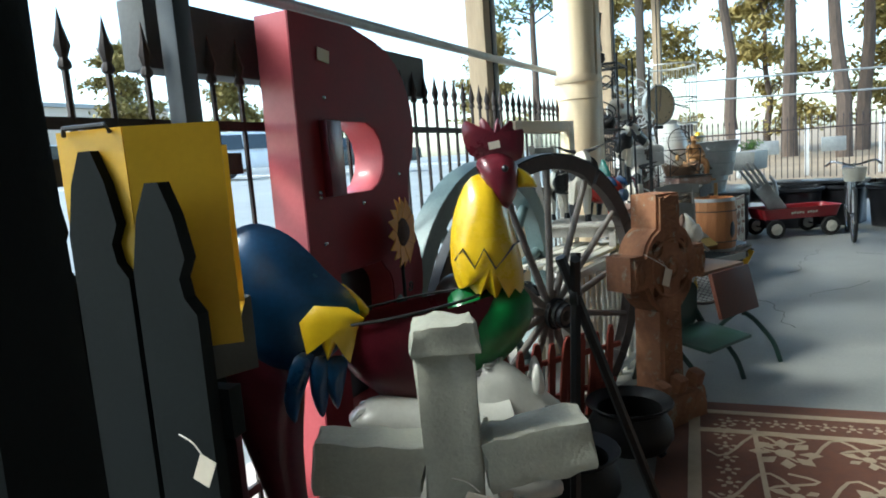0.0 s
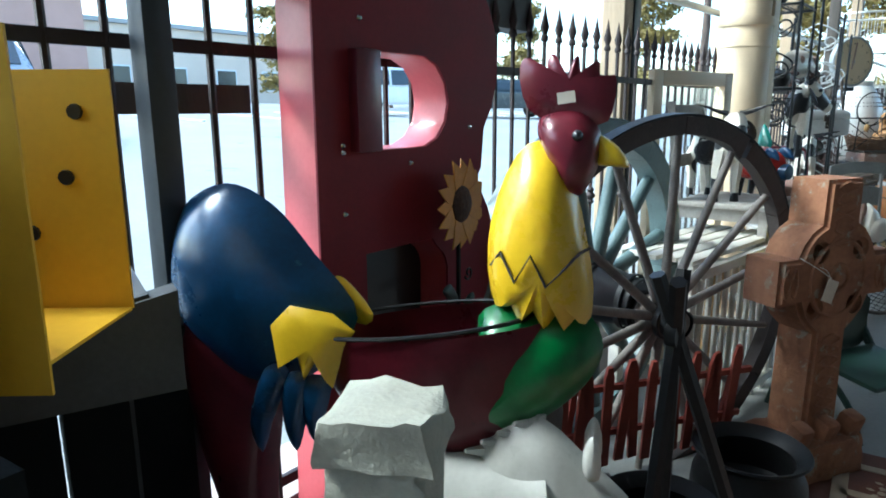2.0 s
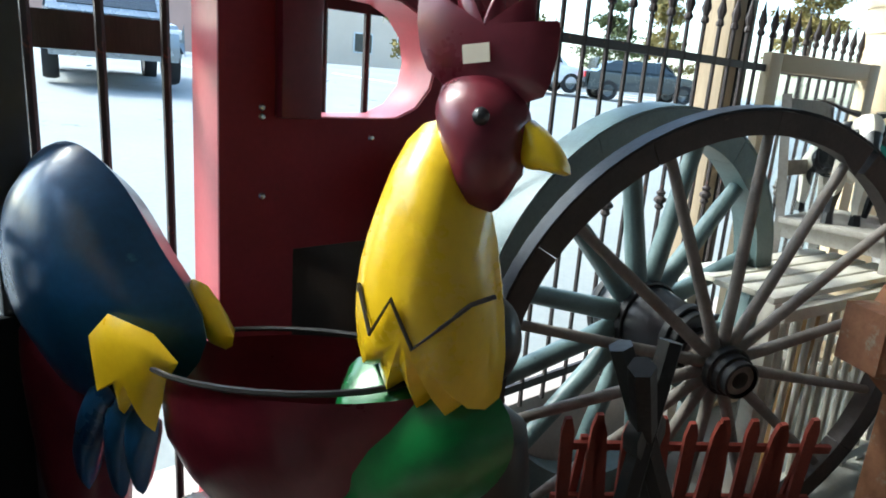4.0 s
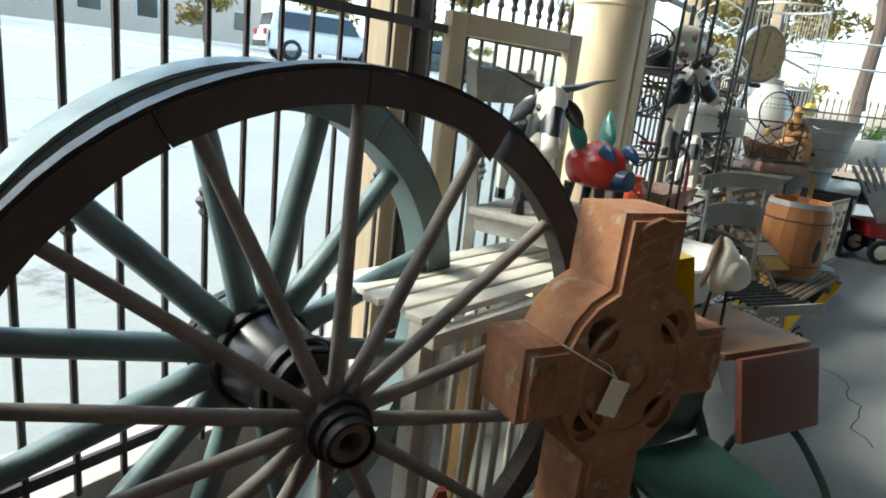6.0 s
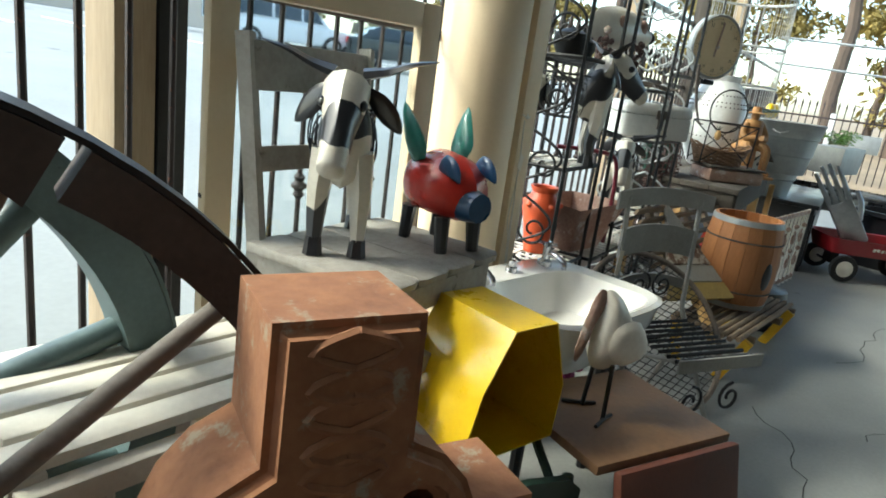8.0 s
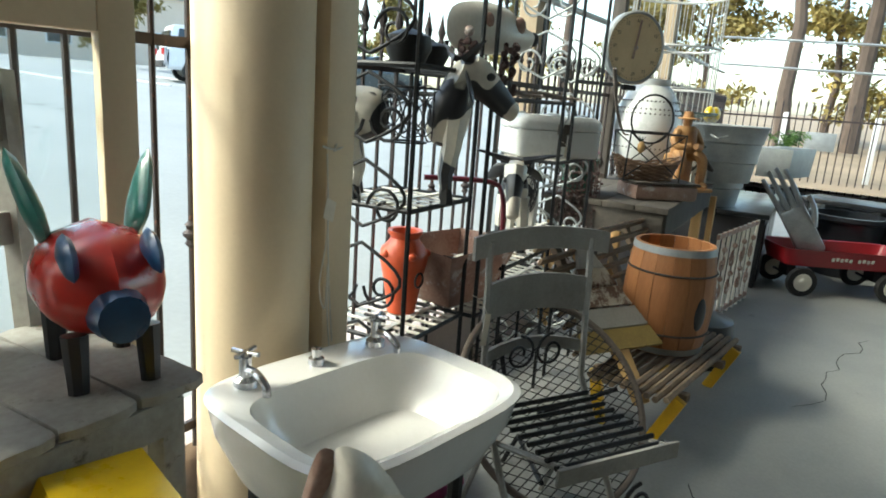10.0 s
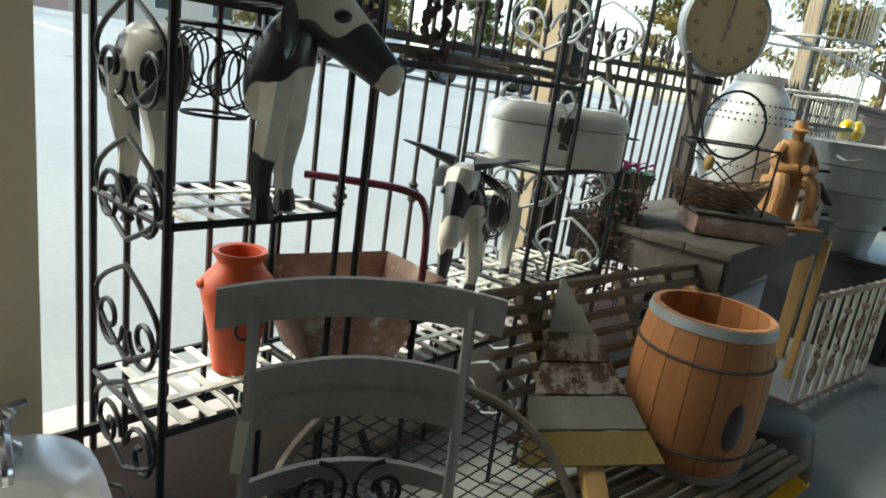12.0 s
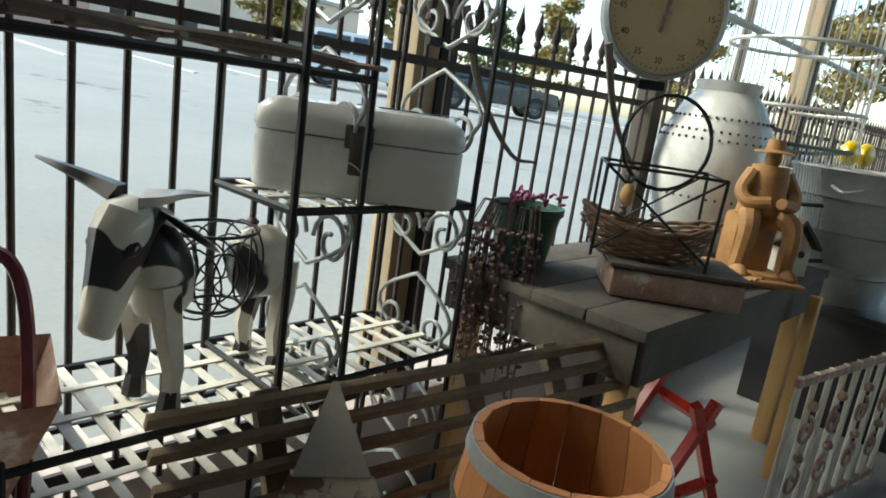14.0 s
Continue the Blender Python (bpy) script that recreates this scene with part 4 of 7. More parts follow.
# ---------- tin cows and horses ----------
def cow(label, m, head_turn=0, scale=1.0, horn=1.0, nod=0.0):
    """Sheet-metal cow planter: a front half and a hind half joined by a wire basket."""
    c = thing("tin_cow", label, "garden ornament", m @ Matrix.Scale(scale, 4), "tin cows")
    bm = B()
    puff(bm, [(-0.235, 0.2), (-0.25, 0.3), (-0.22, 0.37), (-0.13, 0.375), (-0.085, 0.33), (-0.09, 0.23), (-0.14, 0.19)], 0.075, 3)
    part("hindquarter", bm, M_COW, c)
    bm = B()
    puff(bm, [(0.055, 0.22), (0.05, 0.31), (0.085, 0.39), (0.13, 0.44), (0.19, 0.44), (0.205, 0.37), (0.195, 0.28), (0.17, 0.2), (0.11, 0.19)], 0.07, 3)
    part("shoulder", bm, M_COW, c)
    for x, y, b_ in ((-0.19, -0.055, 0.02), (-0.19, 0.055, 0.02), (0.13, -0.055, -0.015), (0.13, 0.055, -0.015)):
        bm = B()
        tube(bm, [(x - b_, y * 0.8, 0.29), (x - b_ * 0.6, y, 0.19), (x + b_ * 0.4, y * 1.05, 0.1), (x, y * 1.08, 0.03)], 0.04, 6, r2=0.019)
        lg = part("leg", bm, M_COW, c)
        bm = B()
        tube(bm, [(x, y * 1.08, 0.05), (x + 0.004, y * 1.08, 0.0)], 0.021, 6, r2=0.027)
        part("hoof", bm, M_BLK, lg)
    R = Matrix.Translation((0.16, 0, 0.41)) @ Euler((0, radians(nod), radians(head_turn))).to_matrix().to_4x4()
    bm = B()
    # skull: wedge of sheet metal with a square brow and a blunt muzzle
    prof = [(-0.03, 0.03, 0.048, 0.05), (0.02, 0.045, 0.06, 0.055), (0.07, 0.02, 0.055, 0.058), (0.13, -0.03, 0.04, 0.048), (0.185, -0.075, 0.036, 0.038), (0.215, -0.098, 0.034, 0.03), (0.222, -0.104, 0.02, 0.018)]
    rings = []
    for x, z, w, h in prof:
        rings.append([bm.verts.new((x + 0.5 * h * math.sin(a), w * math.cos(a), z + h * math.sin(a))) for a in [2 * math.pi * (j + 0.5) / 10 for j in range(10)]])
    for A_, C_ in zip(rings, rings[1:]):
        for j in range(10):
            bm.faces.new((A_[j], A_[(j + 1) % 10], C_[(j + 1) % 10], C_[j]))
    bm.faces.new(rings[0])
    bm.faces.new(rings[-1])
    bm.transform(R)
    hd_ = part("head", bm, M_COW, c)
    for y in (-1, 1):
        bm = B()
        ball(bm, (0.205, y * 0.017, -0.088), (0.012, 0.008, 0.008), 8)
        bm.transform(R)
        part("nostril", bm, M_BLK, hd_)
        bm = B()
        ball(bm, (0.085, y * 0.05, 0.025), (0.02, 0.012, 0.014), 8)
        bm.transform(R)
        part("eye", bm, M_BLK, hd_)
        bm = B()
        tube(bm, curve([(0.0, y * 0.035, 0.08), (-0.005, y * 0.085 * horn, 0.095), (0.0, y * 0.135 * horn, 0.12), (0.0, y * 0.19 * horn, 0.135)], 4), 0.027, 5, r2=0.004, flat=0.5)
        bm.transform(R)
        part("horn", bm, M_BLK, c, "black pointed horn")
        bm = B()
        puff(bm, [(0.0, 0.0), (0.04, 0.03), (0.1, 0.028), (0.15, -0.005), (0.1, -0.03), (0.04, -0.025)], 0.008, 3)
        bm.transform(R @ Matrix.Translation((-0.01, y * 0.045, 0.045)) @ Euler((radians(25), radians(48), radians(y * 100))).to_matrix().to_4x4())
        part("ear", bm, M_BLK, c, "black leaf-shaped drooping ear")
    rb = random.Random(len(label))
    for z, r in ((0.385, 0.105), (0.2, 0.07)):
        bm = B()
        tube(bm, [(-0.02 + r * math.cos(a), r * 0.85 * math.sin(a), z) for a in [j * math.pi / 14 for j in range(28)]], 0.004, 6, True)
        part("basket_hoop", bm, M_BLACK, c)
    bm = B()
    for k in range(16):
        a = k * 2 * math.pi / 16
        cx, cy = -0.02 + 0.088 * math.cos(a), 0.075 * math.sin(a)
        rr_, zc = rb.uniform(0.045, 0.07), rb.uniform(0.27, 0.32)
        tx, ty = -math.sin(a), math.cos(a)
        tube(bm, [(cx + tx * rr_ * math.cos(q), cy + ty * rr_ * math.cos(q), zc + rr_ * 1.2 * math.sin(q)) for q in [j * math.pi / 9 for j in range(18)]], 0.0026, 5, True)
    w_ = part("wire_basket", bm, M_BLACK, c, "looped black wire basket")
    w_["kind"] = "stuff"
    return c


def horse(label, m, foot=0.0):
    """White tin horse planter, head lowered."""
    h_ = thing("tin_horse", label, "garden ornament", m, "tin horses")
    bm = B()
    tube(bm, curve([(-0.235, 0, 0.64), (-0.21, 0, 0.655), (-0.1, 0, 0.65), (0.05, 0, 0.655), (0.12, 0, 0.67)], 4), 0.085, 18, flat=1.05)
    bmesh.ops.bevel(bm, geom=[e for e in bm.edges if e.calc_face_angle(0) > 1.0], offset=0.02, segments=3, affect='EDGES')
    part("body", bm, M_HORSE, h_)
    bm = B()
    puff(bm, [(-0.03, 0.6), (-0.02, 0.74), (0.04, 0.81), (0.1, 0.815), (0.17, 0.755), (0.245, 0.685), (0.25, 0.645), (0.21, 0.635), (0.15, 0.66), (0.12, 0.58)], 0.055, 3)
    part("neck_and_head", bm, M_HORSE, h_)
    for y in (-1, 1):
        bm = B()
        puff(bm, [(0.165, 0.74), (0.16, 0.785), (0.175, 0.815), (0.188, 0.785), (0.188, 0.74)], 0.012, 3, y0=y * 0.035)
        part("ear", bm, M_HORSE, h_)
        bm = B()
        ball(bm, (0.19, y * 0.036, 0.70), (0.011, 0.008, 0.009), 8)
        part("eye", bm, M_BLK, h_)
        for x, b_ in ((-0.17, 0.03), (0.11, -0.02)):
            bm = B()
            tube(bm, curve([(x, y * 0.045, 0.62), (x - b_, y * 0.06, 0.42), (x, y * 0.055, 0.22), (x + b_ * 0.3, y * 0.055, foot)], 4), 0.05, 8, r2=0.022)
            part("leg", bm, M_HORSE, h_)
    for k in range(7):
        bm = B()
        y = -0.045 + 0.015 * k
        tube(bm, curve([(-0.22, y * 0.5, 0.72), (-0.275, y * 0.8, 0.7), (-0.29, y, 0.55), (-0.27, y * 1.1, 0.38 + 0.02 * (k % 2))], 4), 0.011, 6, r2=0.006)
        part("tail_strand", bm, M_HORSE, h_)
    bm = B()
    for k in range(9):
        u = k / 8
        tube(bm, [(-0.02 + 0.11 * u, 0, 0.735 + 0.08 * u), (-0.05 + 0.11 * u, 0.025 * (-1) ** k, 0.745 + 0.08 * u)], 0.012, 5, r2=0.004)
    part("mane", bm, M_HORSE, h_)
    return h_


horse("pale tin horse planter beneath the rooster with lowered head", at(-1.135, 0.64, 0.0, -66))
horse("pale tin horse planter behind the concrete cross", at(-1.315, 0.665, -0.075, -72), 0.075)

bust = solo("statue_bust", lathe(lathe(ball(B(), (0, 0, 0.87), (0.068, 0.075, 0.09), 20), [(0.03, 0.80), (0.035, 0.77), (0.05, 0.74)], 16), [(0.0, 0.741), (0.05, 0.74), (0.1, 0.7), (0.115, 0.6), (0.1, 0.35), (0.13, 0.2), (0.14, 0.0)], 20), M_BUST, at(-0.71, 0.43, 0), "dark painted plain statue bust on a faded base", "statue")

# ---------- wheels ----------
def wheel(label, m, R, rim_w, rim_d, spokes, r_sp, hub_prof, mr, ms, mh, broken=False):
    w = thing("wagon_wheel", label, "wheel", m, "wagon wheels")
    segs = 12 if broken else 6
    gap = radians(5)
    for k in range(segs):
        a0, a1 = 2 * math.pi * k / segs, 2 * math.pi * (k + 1) / segs - 0.004
        if broken and k == 2:
            a0 += 0.035
        bm = B()
        rows = []
        st = 8 if broken else 14
        for i in range(st + 1):
            a = a0 + (a1 - a0) * i / st
            wob = 0.004 * noise.noise(Vector((a * 4, R, 0))) if broken else 0
            if broken and k == 2 and i < 2:
                wob -= 0.01 * (2 - i)
            q = []
            for rr, yy in ((R, -rim_d / 2), (R, rim_d / 2), (R - rim_w, rim_d / 2), (R - rim_w + wob, -rim_d / 2)):
                q.append(bm.verts.new((rr * math.cos(a), yy, rr * math.sin(a))))
            rows.append(q)
        for A_, C_ in zip(rows, rows[1:]):
            for j in range(4):
                bm.faces.new((A_[j], A_[(j + 1) % 4], C_[(j + 1) % 4], C_[j]))
        bm.faces.new(rows[0])
        bm.faces.new(rows[-1])
        part("felloe", bm, mr, w)
    bm = B()
    pts = [(R + 0.002, -rim_d / 2), (R + 0.009, -rim_d / 2), (R + 0.009, rim_d / 2), (R + 0.002, rim_d / 2)]
    lathe(bm, [(r_, -h_) for r_, h_ in pts], 72, axis='Y')
    part("iron_tyre", bm, M_BLACK if broken else mr, w)
    sp = None
    for k in range(spokes):
        a = 2 * math.pi * (k + 0.5) / spokes
        mm = Euler((0, -a, 0)).to_matrix().to_4x4()
        if sp is None:
            bm = B()
            tube(bm, [(hub_prof[0] * 0.75, -0.02, 0), (R * 0.35, -0.015, 0), (R * 0.7, -0.004, 0), (R - rim_w + 0.004, 0, 0)], r_sp * 1.15, 10, r2=r_sp * 0.85)
            sp = part("spoke", bm, ms, w, m=mm)
        else:
            again("spoke", sp, w, mm)
    bm = B()
    hr, hf, hbk = hub_prof
    lathe(bm, [(0.0, hbk), (hr * 0.6, hbk), (hr * 0.75, hbk + 0.03), (hr, -0.05), (hr * 1.05, 0), (hr, 0.05), (hr * 0.8, hf - 0.03), (hr * 0.68, hf), (hr * 0.4, hf), (hr * 0.38, hf - 0.05), (0, hf - 0.05)], 28, axis='Y')
    hb = part("hub", bm, mh, w)
    bm = B()
    for r_, h_ in ((hr * 1.03, -0.06), (hr * 1.03, 0.055), (hr * 0.86, hf - 0.03), (hr * 0.75, hf - 0.004)):
        lathe(bm, [(r_, h_ - 0.012), (r_ + 0.006, h_ - 0.01), (r_ + 0.006, h_ + 0.01), (r_, h_ + 0.012)], 28, axis='Y')
    part("hub_band", bm, M_BLACK, hb, "dark iron band")
    return w


wheel("old grey wooden wagon wheel with a broken rim", at(0.20, 0.435, 0.615, -23, 4), 0.69, 0.06, 0.05, 14, 0.0155, (0.062, 0.11, -0.1), M_RIM, M_SPOKE, M_OLDW, True)
wheel("heavy grey green wooden wagon wheel with thick spokes", at(0.25, 0.13, 0.65, -8, 3), 0.64, 0.085, 0.09, 12, 0.03, (0.115, 0.23, -0.12), M_GRN, M_GRN, M_BLK)

# celtic cross
cel = thing("celtic_cross", "tall carved terracotta brown celtic cross with a paper tag", "cross", at(0.62, 0.865, 0, -29))
bm = B()
sh = [(-0.085, 0.12), (0.085, 0.12), (0.078, 0.545), (0.11, 0.57), (0.15, 0.61), (0.175, 0.665), (0.272, 0.665), (0.272, 0.825), (0.185, 0.825), (0.165, 0.87), (0.13, 0.91), (0.085, 0.935), (0.082, 1.09),
      (-0.082, 1.09), (-0.085, 0.935), (-0.13, 0.91), (-0.165, 0.87), (-0.185, 0.825), (-0.272, 0.825), (-0.272, 0.665), (-0.175, 0.665), (-0.15, 0.61), (-0.11, 0.57), (-0.078, 0.545)]
holes = [arc(sx * 0.098, 0.745 + sz * 0.1, 0.026, 0, 330, 11) for sx in (-1, 1) for sz in (-1, 1)]
slab(bm, sh, 0.165, holes, -0.065)
es = [e for e in bm.edges if len(e.link_faces) == 2 and e.calc_face_angle(0) > 0.6]
bmesh.ops.bevel(bm, geom=es, offset=0.014, segments=3, affect='EDGES')
part("cross_body", bm, M_CELT, cel)
def carve(pts, r, closed=False):
    bm = B()
    tube(bm, pts, r, 6, closed)
    part("carved_knot", bm, M_CELT, cel)


for zc in (1.04, 0.97, 0.9, 0.5, 0.42, 0.34, 0.26):
    for ph in (0, math.pi):
        carve([(0.045 * math.sin(2 * math.pi * i / 12 + ph), -0.064, zc - 0.04 + 0.08 * i / 12) for i in range(13)], 0.006)
for sx in (-1, 1):
    for ph in (0, math.pi):
        carve([(sx * (0.19 + 0.07 * i / 12), -0.064, 0.745 + 0.05 * math.sin(2 * math.pi * i / 12 + ph)) for i in range(13)], 0.006)
for r in (0.05, 0.135):
    carve([(r * math.cos(a), -0.063, 0.745 + r * math.sin(a)) for a in [k * math.pi / 16 for k in range(32)]], 0.008, True)
bm = B()
ball(bm, (0, -0.065, 0.745), (0.03, 0.014, 0.03), 12)
part("boss", bm, M_CELT, cel)
bm = B()
rough_box(bm, (0, 0, 0.075), (0.34, 0.26, 0.15), 0.006, 5)
part("base", bm, M_CELT, cel)
for x in (-0.13, 0, 0.13):
    bm = B()
    box(bm, (x, -0.08, 0.17), (0.07, 0.07, 0.12), 0.02, (18, 0, 0))
    part("base_scroll", bm, M_CELT, cel)
tag_on(cel, (-0.06, -0.085, 0.71), (0.055, 0.08), (0, 20, 0), "blank cream paper tag")
bm = B()
tube(bm, curve([(-0.2, -0.07, 0.835), (-0.12, -0.085, 0.79), (-0.06, -0.085, 0.755)], 4), 0.002, 5)
part("string", bm, M_STRING, cel)

# cauldrons and tripod
def cauldron(label, m, R):
    c = thing("iron_cauldron", label, "cauldron", m, "cauldrons")
    bm = B()
    pr = [(0.0, 0.06), (0.5, 0.08), (0.85, 0.2), (1.0, 0.45), (0.97, 0.75), (0.85, 0.98), (0.82, 1.08), (0.95, 1.2), (1.02, 1.24), (1.0, 1.28), (0.9, 1.24), (0.76, 1.1), (0.78, 0.98), (0.88, 0.75), (0.9, 0.45), (0.75, 0.25), (0.0, 0.15)]
    lathe(bm, [(r * R, h * R) for r, h in pr], 32)
    part("pot", bm, M_BLACK, c)
    for k in range(3):
        a = k * 2.094 + 0.5
        bm = B()
        tube(bm, [(0.6 * R * math.cos(a), 0.6 * R * math.sin(a), 0.2 * R), (0.75 * R * math.cos(a), 0.75 * R * math.sin(a), 0)], 0.14 * R, 8, r2=0.1 * R)
        part("foot", bm, M_BLACK, c)


cauldron("black cast iron cauldron with a flared rim", at(0.1, 0.80, 0.05), 0.175)
cauldron("black cast iron cauldron standing by a tripod", at(-0.30, 0.66, 0), 0.175)
tri = thing("iron_tripod", "dark forged iron tripod of flat bars", "tripod", at(-0.85, 0.85, 0))
for x, y in ((-0.25, -0.02), (0.55, 0.18), (0.3, -0.22)):
    bm = B()
    tube(bm, [(x, y, 0), (x * -0.12, y * -0.12, 1.04)], 0.015, 6)
    part("leg", bm, M_BLACK, tri)
bm = B()
tube(bm, [(0, 0.01, 0.93), (0.0, -0.01, 0.93)], 0.03, 10)
part("joint", bm, M_BLACK, tri)

# small red picket edging
pk = thing("picket_edging", "small red stained wooden picket edging leaning by the wheels", "edging fence", at(0.06, 0.46, 0.0, -35, 12))
p0 = None
for k in range(13):
    x = -0.32 + k * 0.053
    mm = Matrix.Translation((x, 0, 0.16 + 0.012 * math.sin(k * 1.7))) @ Euler((0, radians(-6 + 4 * math.sin(k * 2.1)), 0)).to_matrix().to_4x4()
    if p0 is None:
        bm = B()
        slab(bm, [(-0.016, 0), (0.016, 0), (0.016, 0.36), (0.008, 0.4), (-0.008, 0.4), (-0.016, 0.36)], 0.012)
        p0 = part("picket", bm, M_REDW, pk, m=mm, smooth=False)
    else:
        again("picket", p0, pk, mm)
for z in (0.28, 0.46):
    bm = B()
    box(bm, (0, 0.018, z), (0.72, 0.012, 0.022))
    part("rail", bm, M_REDW, pk, smooth=False)
for x in (-0.3, 0.3):
    bm = B()
    box(bm, (x, 0.03, 0.24), (0.02, 0.012, 0.48))
    part("stake", bm, M_REDW, pk, smooth=False)

# ---------- left foreground ----------
pf = thing("picket_fence", "dark slate painted picket fence panel with pointed tops", "fence panel", at(-1.87, 0.455, 0, -84))
p0 = None
for k, (x, y, z, sc) in enumerate([(0.04, 0.0, 1.315, 1), (-0.085, 0.004, 1.37, 1), (-0.21, 0.0, 1.36, 1), (-0.335, 0.004, 1.38, 1), (-0.46, 0.0, 1.37, 1)]):
    mm = Matrix.Translation((x, y, z - 1.4))
    if p0 is None:
        bm = B()
        slab(bm, [(-0.055, 0), (0.055, 0), (0.055, 1.2), (0.035, 1.225), (0.03, 1.255), (0.045, 1.285), (0.032, 1.35), (0.012, 1.4), (-0.012, 1.4), (-0.036, 1.35), (-0.055, 1.27)], 0.025)
        p0 = part("picket", bm, M_DARKPK, pf, m=mm, smooth=False)
    else:
        again("picket", p0, pf, mm)
for z in (0.4, 0.95):
    bm = B()
    box(bm, (-0.19, 0.045, z), (0.6, 0.03, 0.08))
    part("rail", bm, M_DARKPK, pf, smooth=False)
tag_on(pf, (0.09, -0.02, 0.88), (0.03, 0.045), (0, 25, 0))
bm = B()
rough_box(bm, (0, 0, 0.85), (0.13, 0.12, 1.7), 0.004, 6)
solo("timber_post", bm, M_DARKPK, at(-2.13, 0.53, 0, 10), "thick dark slate painted timber post", "post")
bm = B()
rough_box(bm, (0, 0, 0.75), (0.1, 0.1, 1.5), 0.004, 6)
solo("timber_post", bm, M_OLDW, at(-2.34, 0.73, 0, 20), "rough brown knotty timber post", "post")
# open-backed yellow letter
yl = thing("letter_sign", "open-backed yellow sheet-metal letter sign behind the pickets", "sign", at(-1.80, 0.48, 1.045, 40))
bm = B()
box(bm, (-0.002, 0, 0.179), (0.004, 0.14, 0.358))
part("face", bm, M_YEL, yl, smooth=False)
bm = B()
box(bm, (0.03, 0.125, 0.179), (0.004, 0.125, 0.358), rot=(0, 0, -30))
part("side_panel", bm, M_YEL, yl, "dull yellow bolted side panel", False)
bm = B()
box(bm, (0.1, 0.0, 0.03), (0.19, 0.13, 0.004))
part("bottom_return", bm, M_YEL, yl, "dull yellow metal edge", False)
bm = B()
box(bm, (0.2, 0.055, 0.18), (0.004, 0.24, 0.3))
part("back_panel", bm, M_YEL, yl, "dull yellow inner panel", False)
for y, z in ((0.0, 0.2), (0.05, 0.13), (0.1, 0.16), (-0.02, 0.28)):
    bm = B()
    lathe(bm, [(0.0, -0.004), (0.009, -0.004), (0.01, 0.0)], 10, (0.198, y, z), 'X')
    part("bolt_hole", bm, M_BLK, yl)
bm = B()
tube(bm, [(0.005, 0.09, 0.352), (-0.008, 0.092, 0.362), (0.03, 0.16, 0.362), (0.045, 0.165, 0.352)], 0.004, 6)
part("handle", bm, M_BLACK, yl)
bm = B()
box(bm, (0.28, 0.3, 0.27), (0.9, 0.04, 0.06))
solo("timber_rail", bm, M_DARKWOOD, at(-1.85, 0.2, 1.08, -4), "short dark timber rail behind the yellow sign", "rail", smooth=False)
shl = thing("plank_shelf", "sloping grey weathered plank shelf on two legs", "shelf", at(-1.76, 0.22, 0.9, -20))
bm = B()
slab(bm, [(-0.5, 0), (0.28, 0), (0.28, 0.16), (-0.5, 0.0)], 0.05)
part("side_plank", bm, M_BEAM, shl, smooth=False)
bm = B()
box(bm, (-0.1, 0.16, 0.07), (0.7, 0.3, 0.03), rot=(0, -12, 0))
part("top_plank", bm, M_BEAM, shl, smooth=False)
for x, z, h_ in ((0.2, -0.4, 1.0), (-0.4, -0.45, 0.9)):
    bm = B()
    box(bm, (x, 0.25, z), (0.05, 0.05, h_))
    part("leg", bm, M_BEAM, shl, smooth=False)
bp_ = thing("board_panel", "dark slate boards standing against the fence", "board panel", at(-1.62, 0.075, 0))
b0 = None
for k in range(5):
    if b0 is None:
        bm = B()
        box(bm, (0, 0, 0.46), (0.112, 0.022, 0.92), 0.003)
        b0 = part("board", bm, M_DARKPK, bp_, m=Matrix.Translation((-0.28, 0, 0)))
    else:
        again("board", b0, bp_, Matrix.Translation((-0.28 + 0.12 * k, 0, 0.01 * (k % 2))))
# ornamental iron scrolls above
bm = B()
for k in range(5):
    tube(bm, [(p[0], 0, p[2]) for p in scroll((0.02 * (k % 2), 1.45 + 0.09 * k), 0.05, 1.2, 90 * k, 1 if k % 2 else -1)], 0.008, 6)
tube(bm, [(0, 0, 1.38), (0, 0, 1.95)], 0.008, 6)
solo("iron_scrollwork", bm, M_BLACK, at(-1.83, -0.02, 0.0), "black wrought iron scrollwork bracket against the fence", "ironwork")
# ---------- rug and school seat ----------
rug = thing("rug", "brown and cream floral patterned woven rug", "rug", at(-1.0, 2.25, 0.0, 5))
bm = B()
box(bm, (0.35, 0, 0.004), (3.2, 2.5, 0.008), 0.002)
M_RUG = mat("brown woven rug", (0.155, 0.06, 0.035), (0.1, 0.04, 0.025), 0.95, scale=20, fine=300, bump=0.5)
M_RUGC = mat("cream rug pattern", (0.42, 0.34, 0.24), (0.32, 0.25, 0.17), 0.95, scale=20, fine=300, bump=0.5)
part("woven_ground", bm, M_RUG, rug)
bm = B()
for a, b_, c_, e in ((0.35, -1.1, 3.0, 0.05), (0.35, 1.1, 3.0, 0.05), (0.35, -0.85, 2.6, 0.02), (0.35, 0.85, 2.6, 0.02)):
    box(bm, (a, b_, 0.009), (c_, e, 0.004))
for x in (-1.12, -0.9, 1.6, 1.82):
    box(bm, (x, 0, 0.009), (0.04, 2.2, 0.004))
rr = random.Random(5)


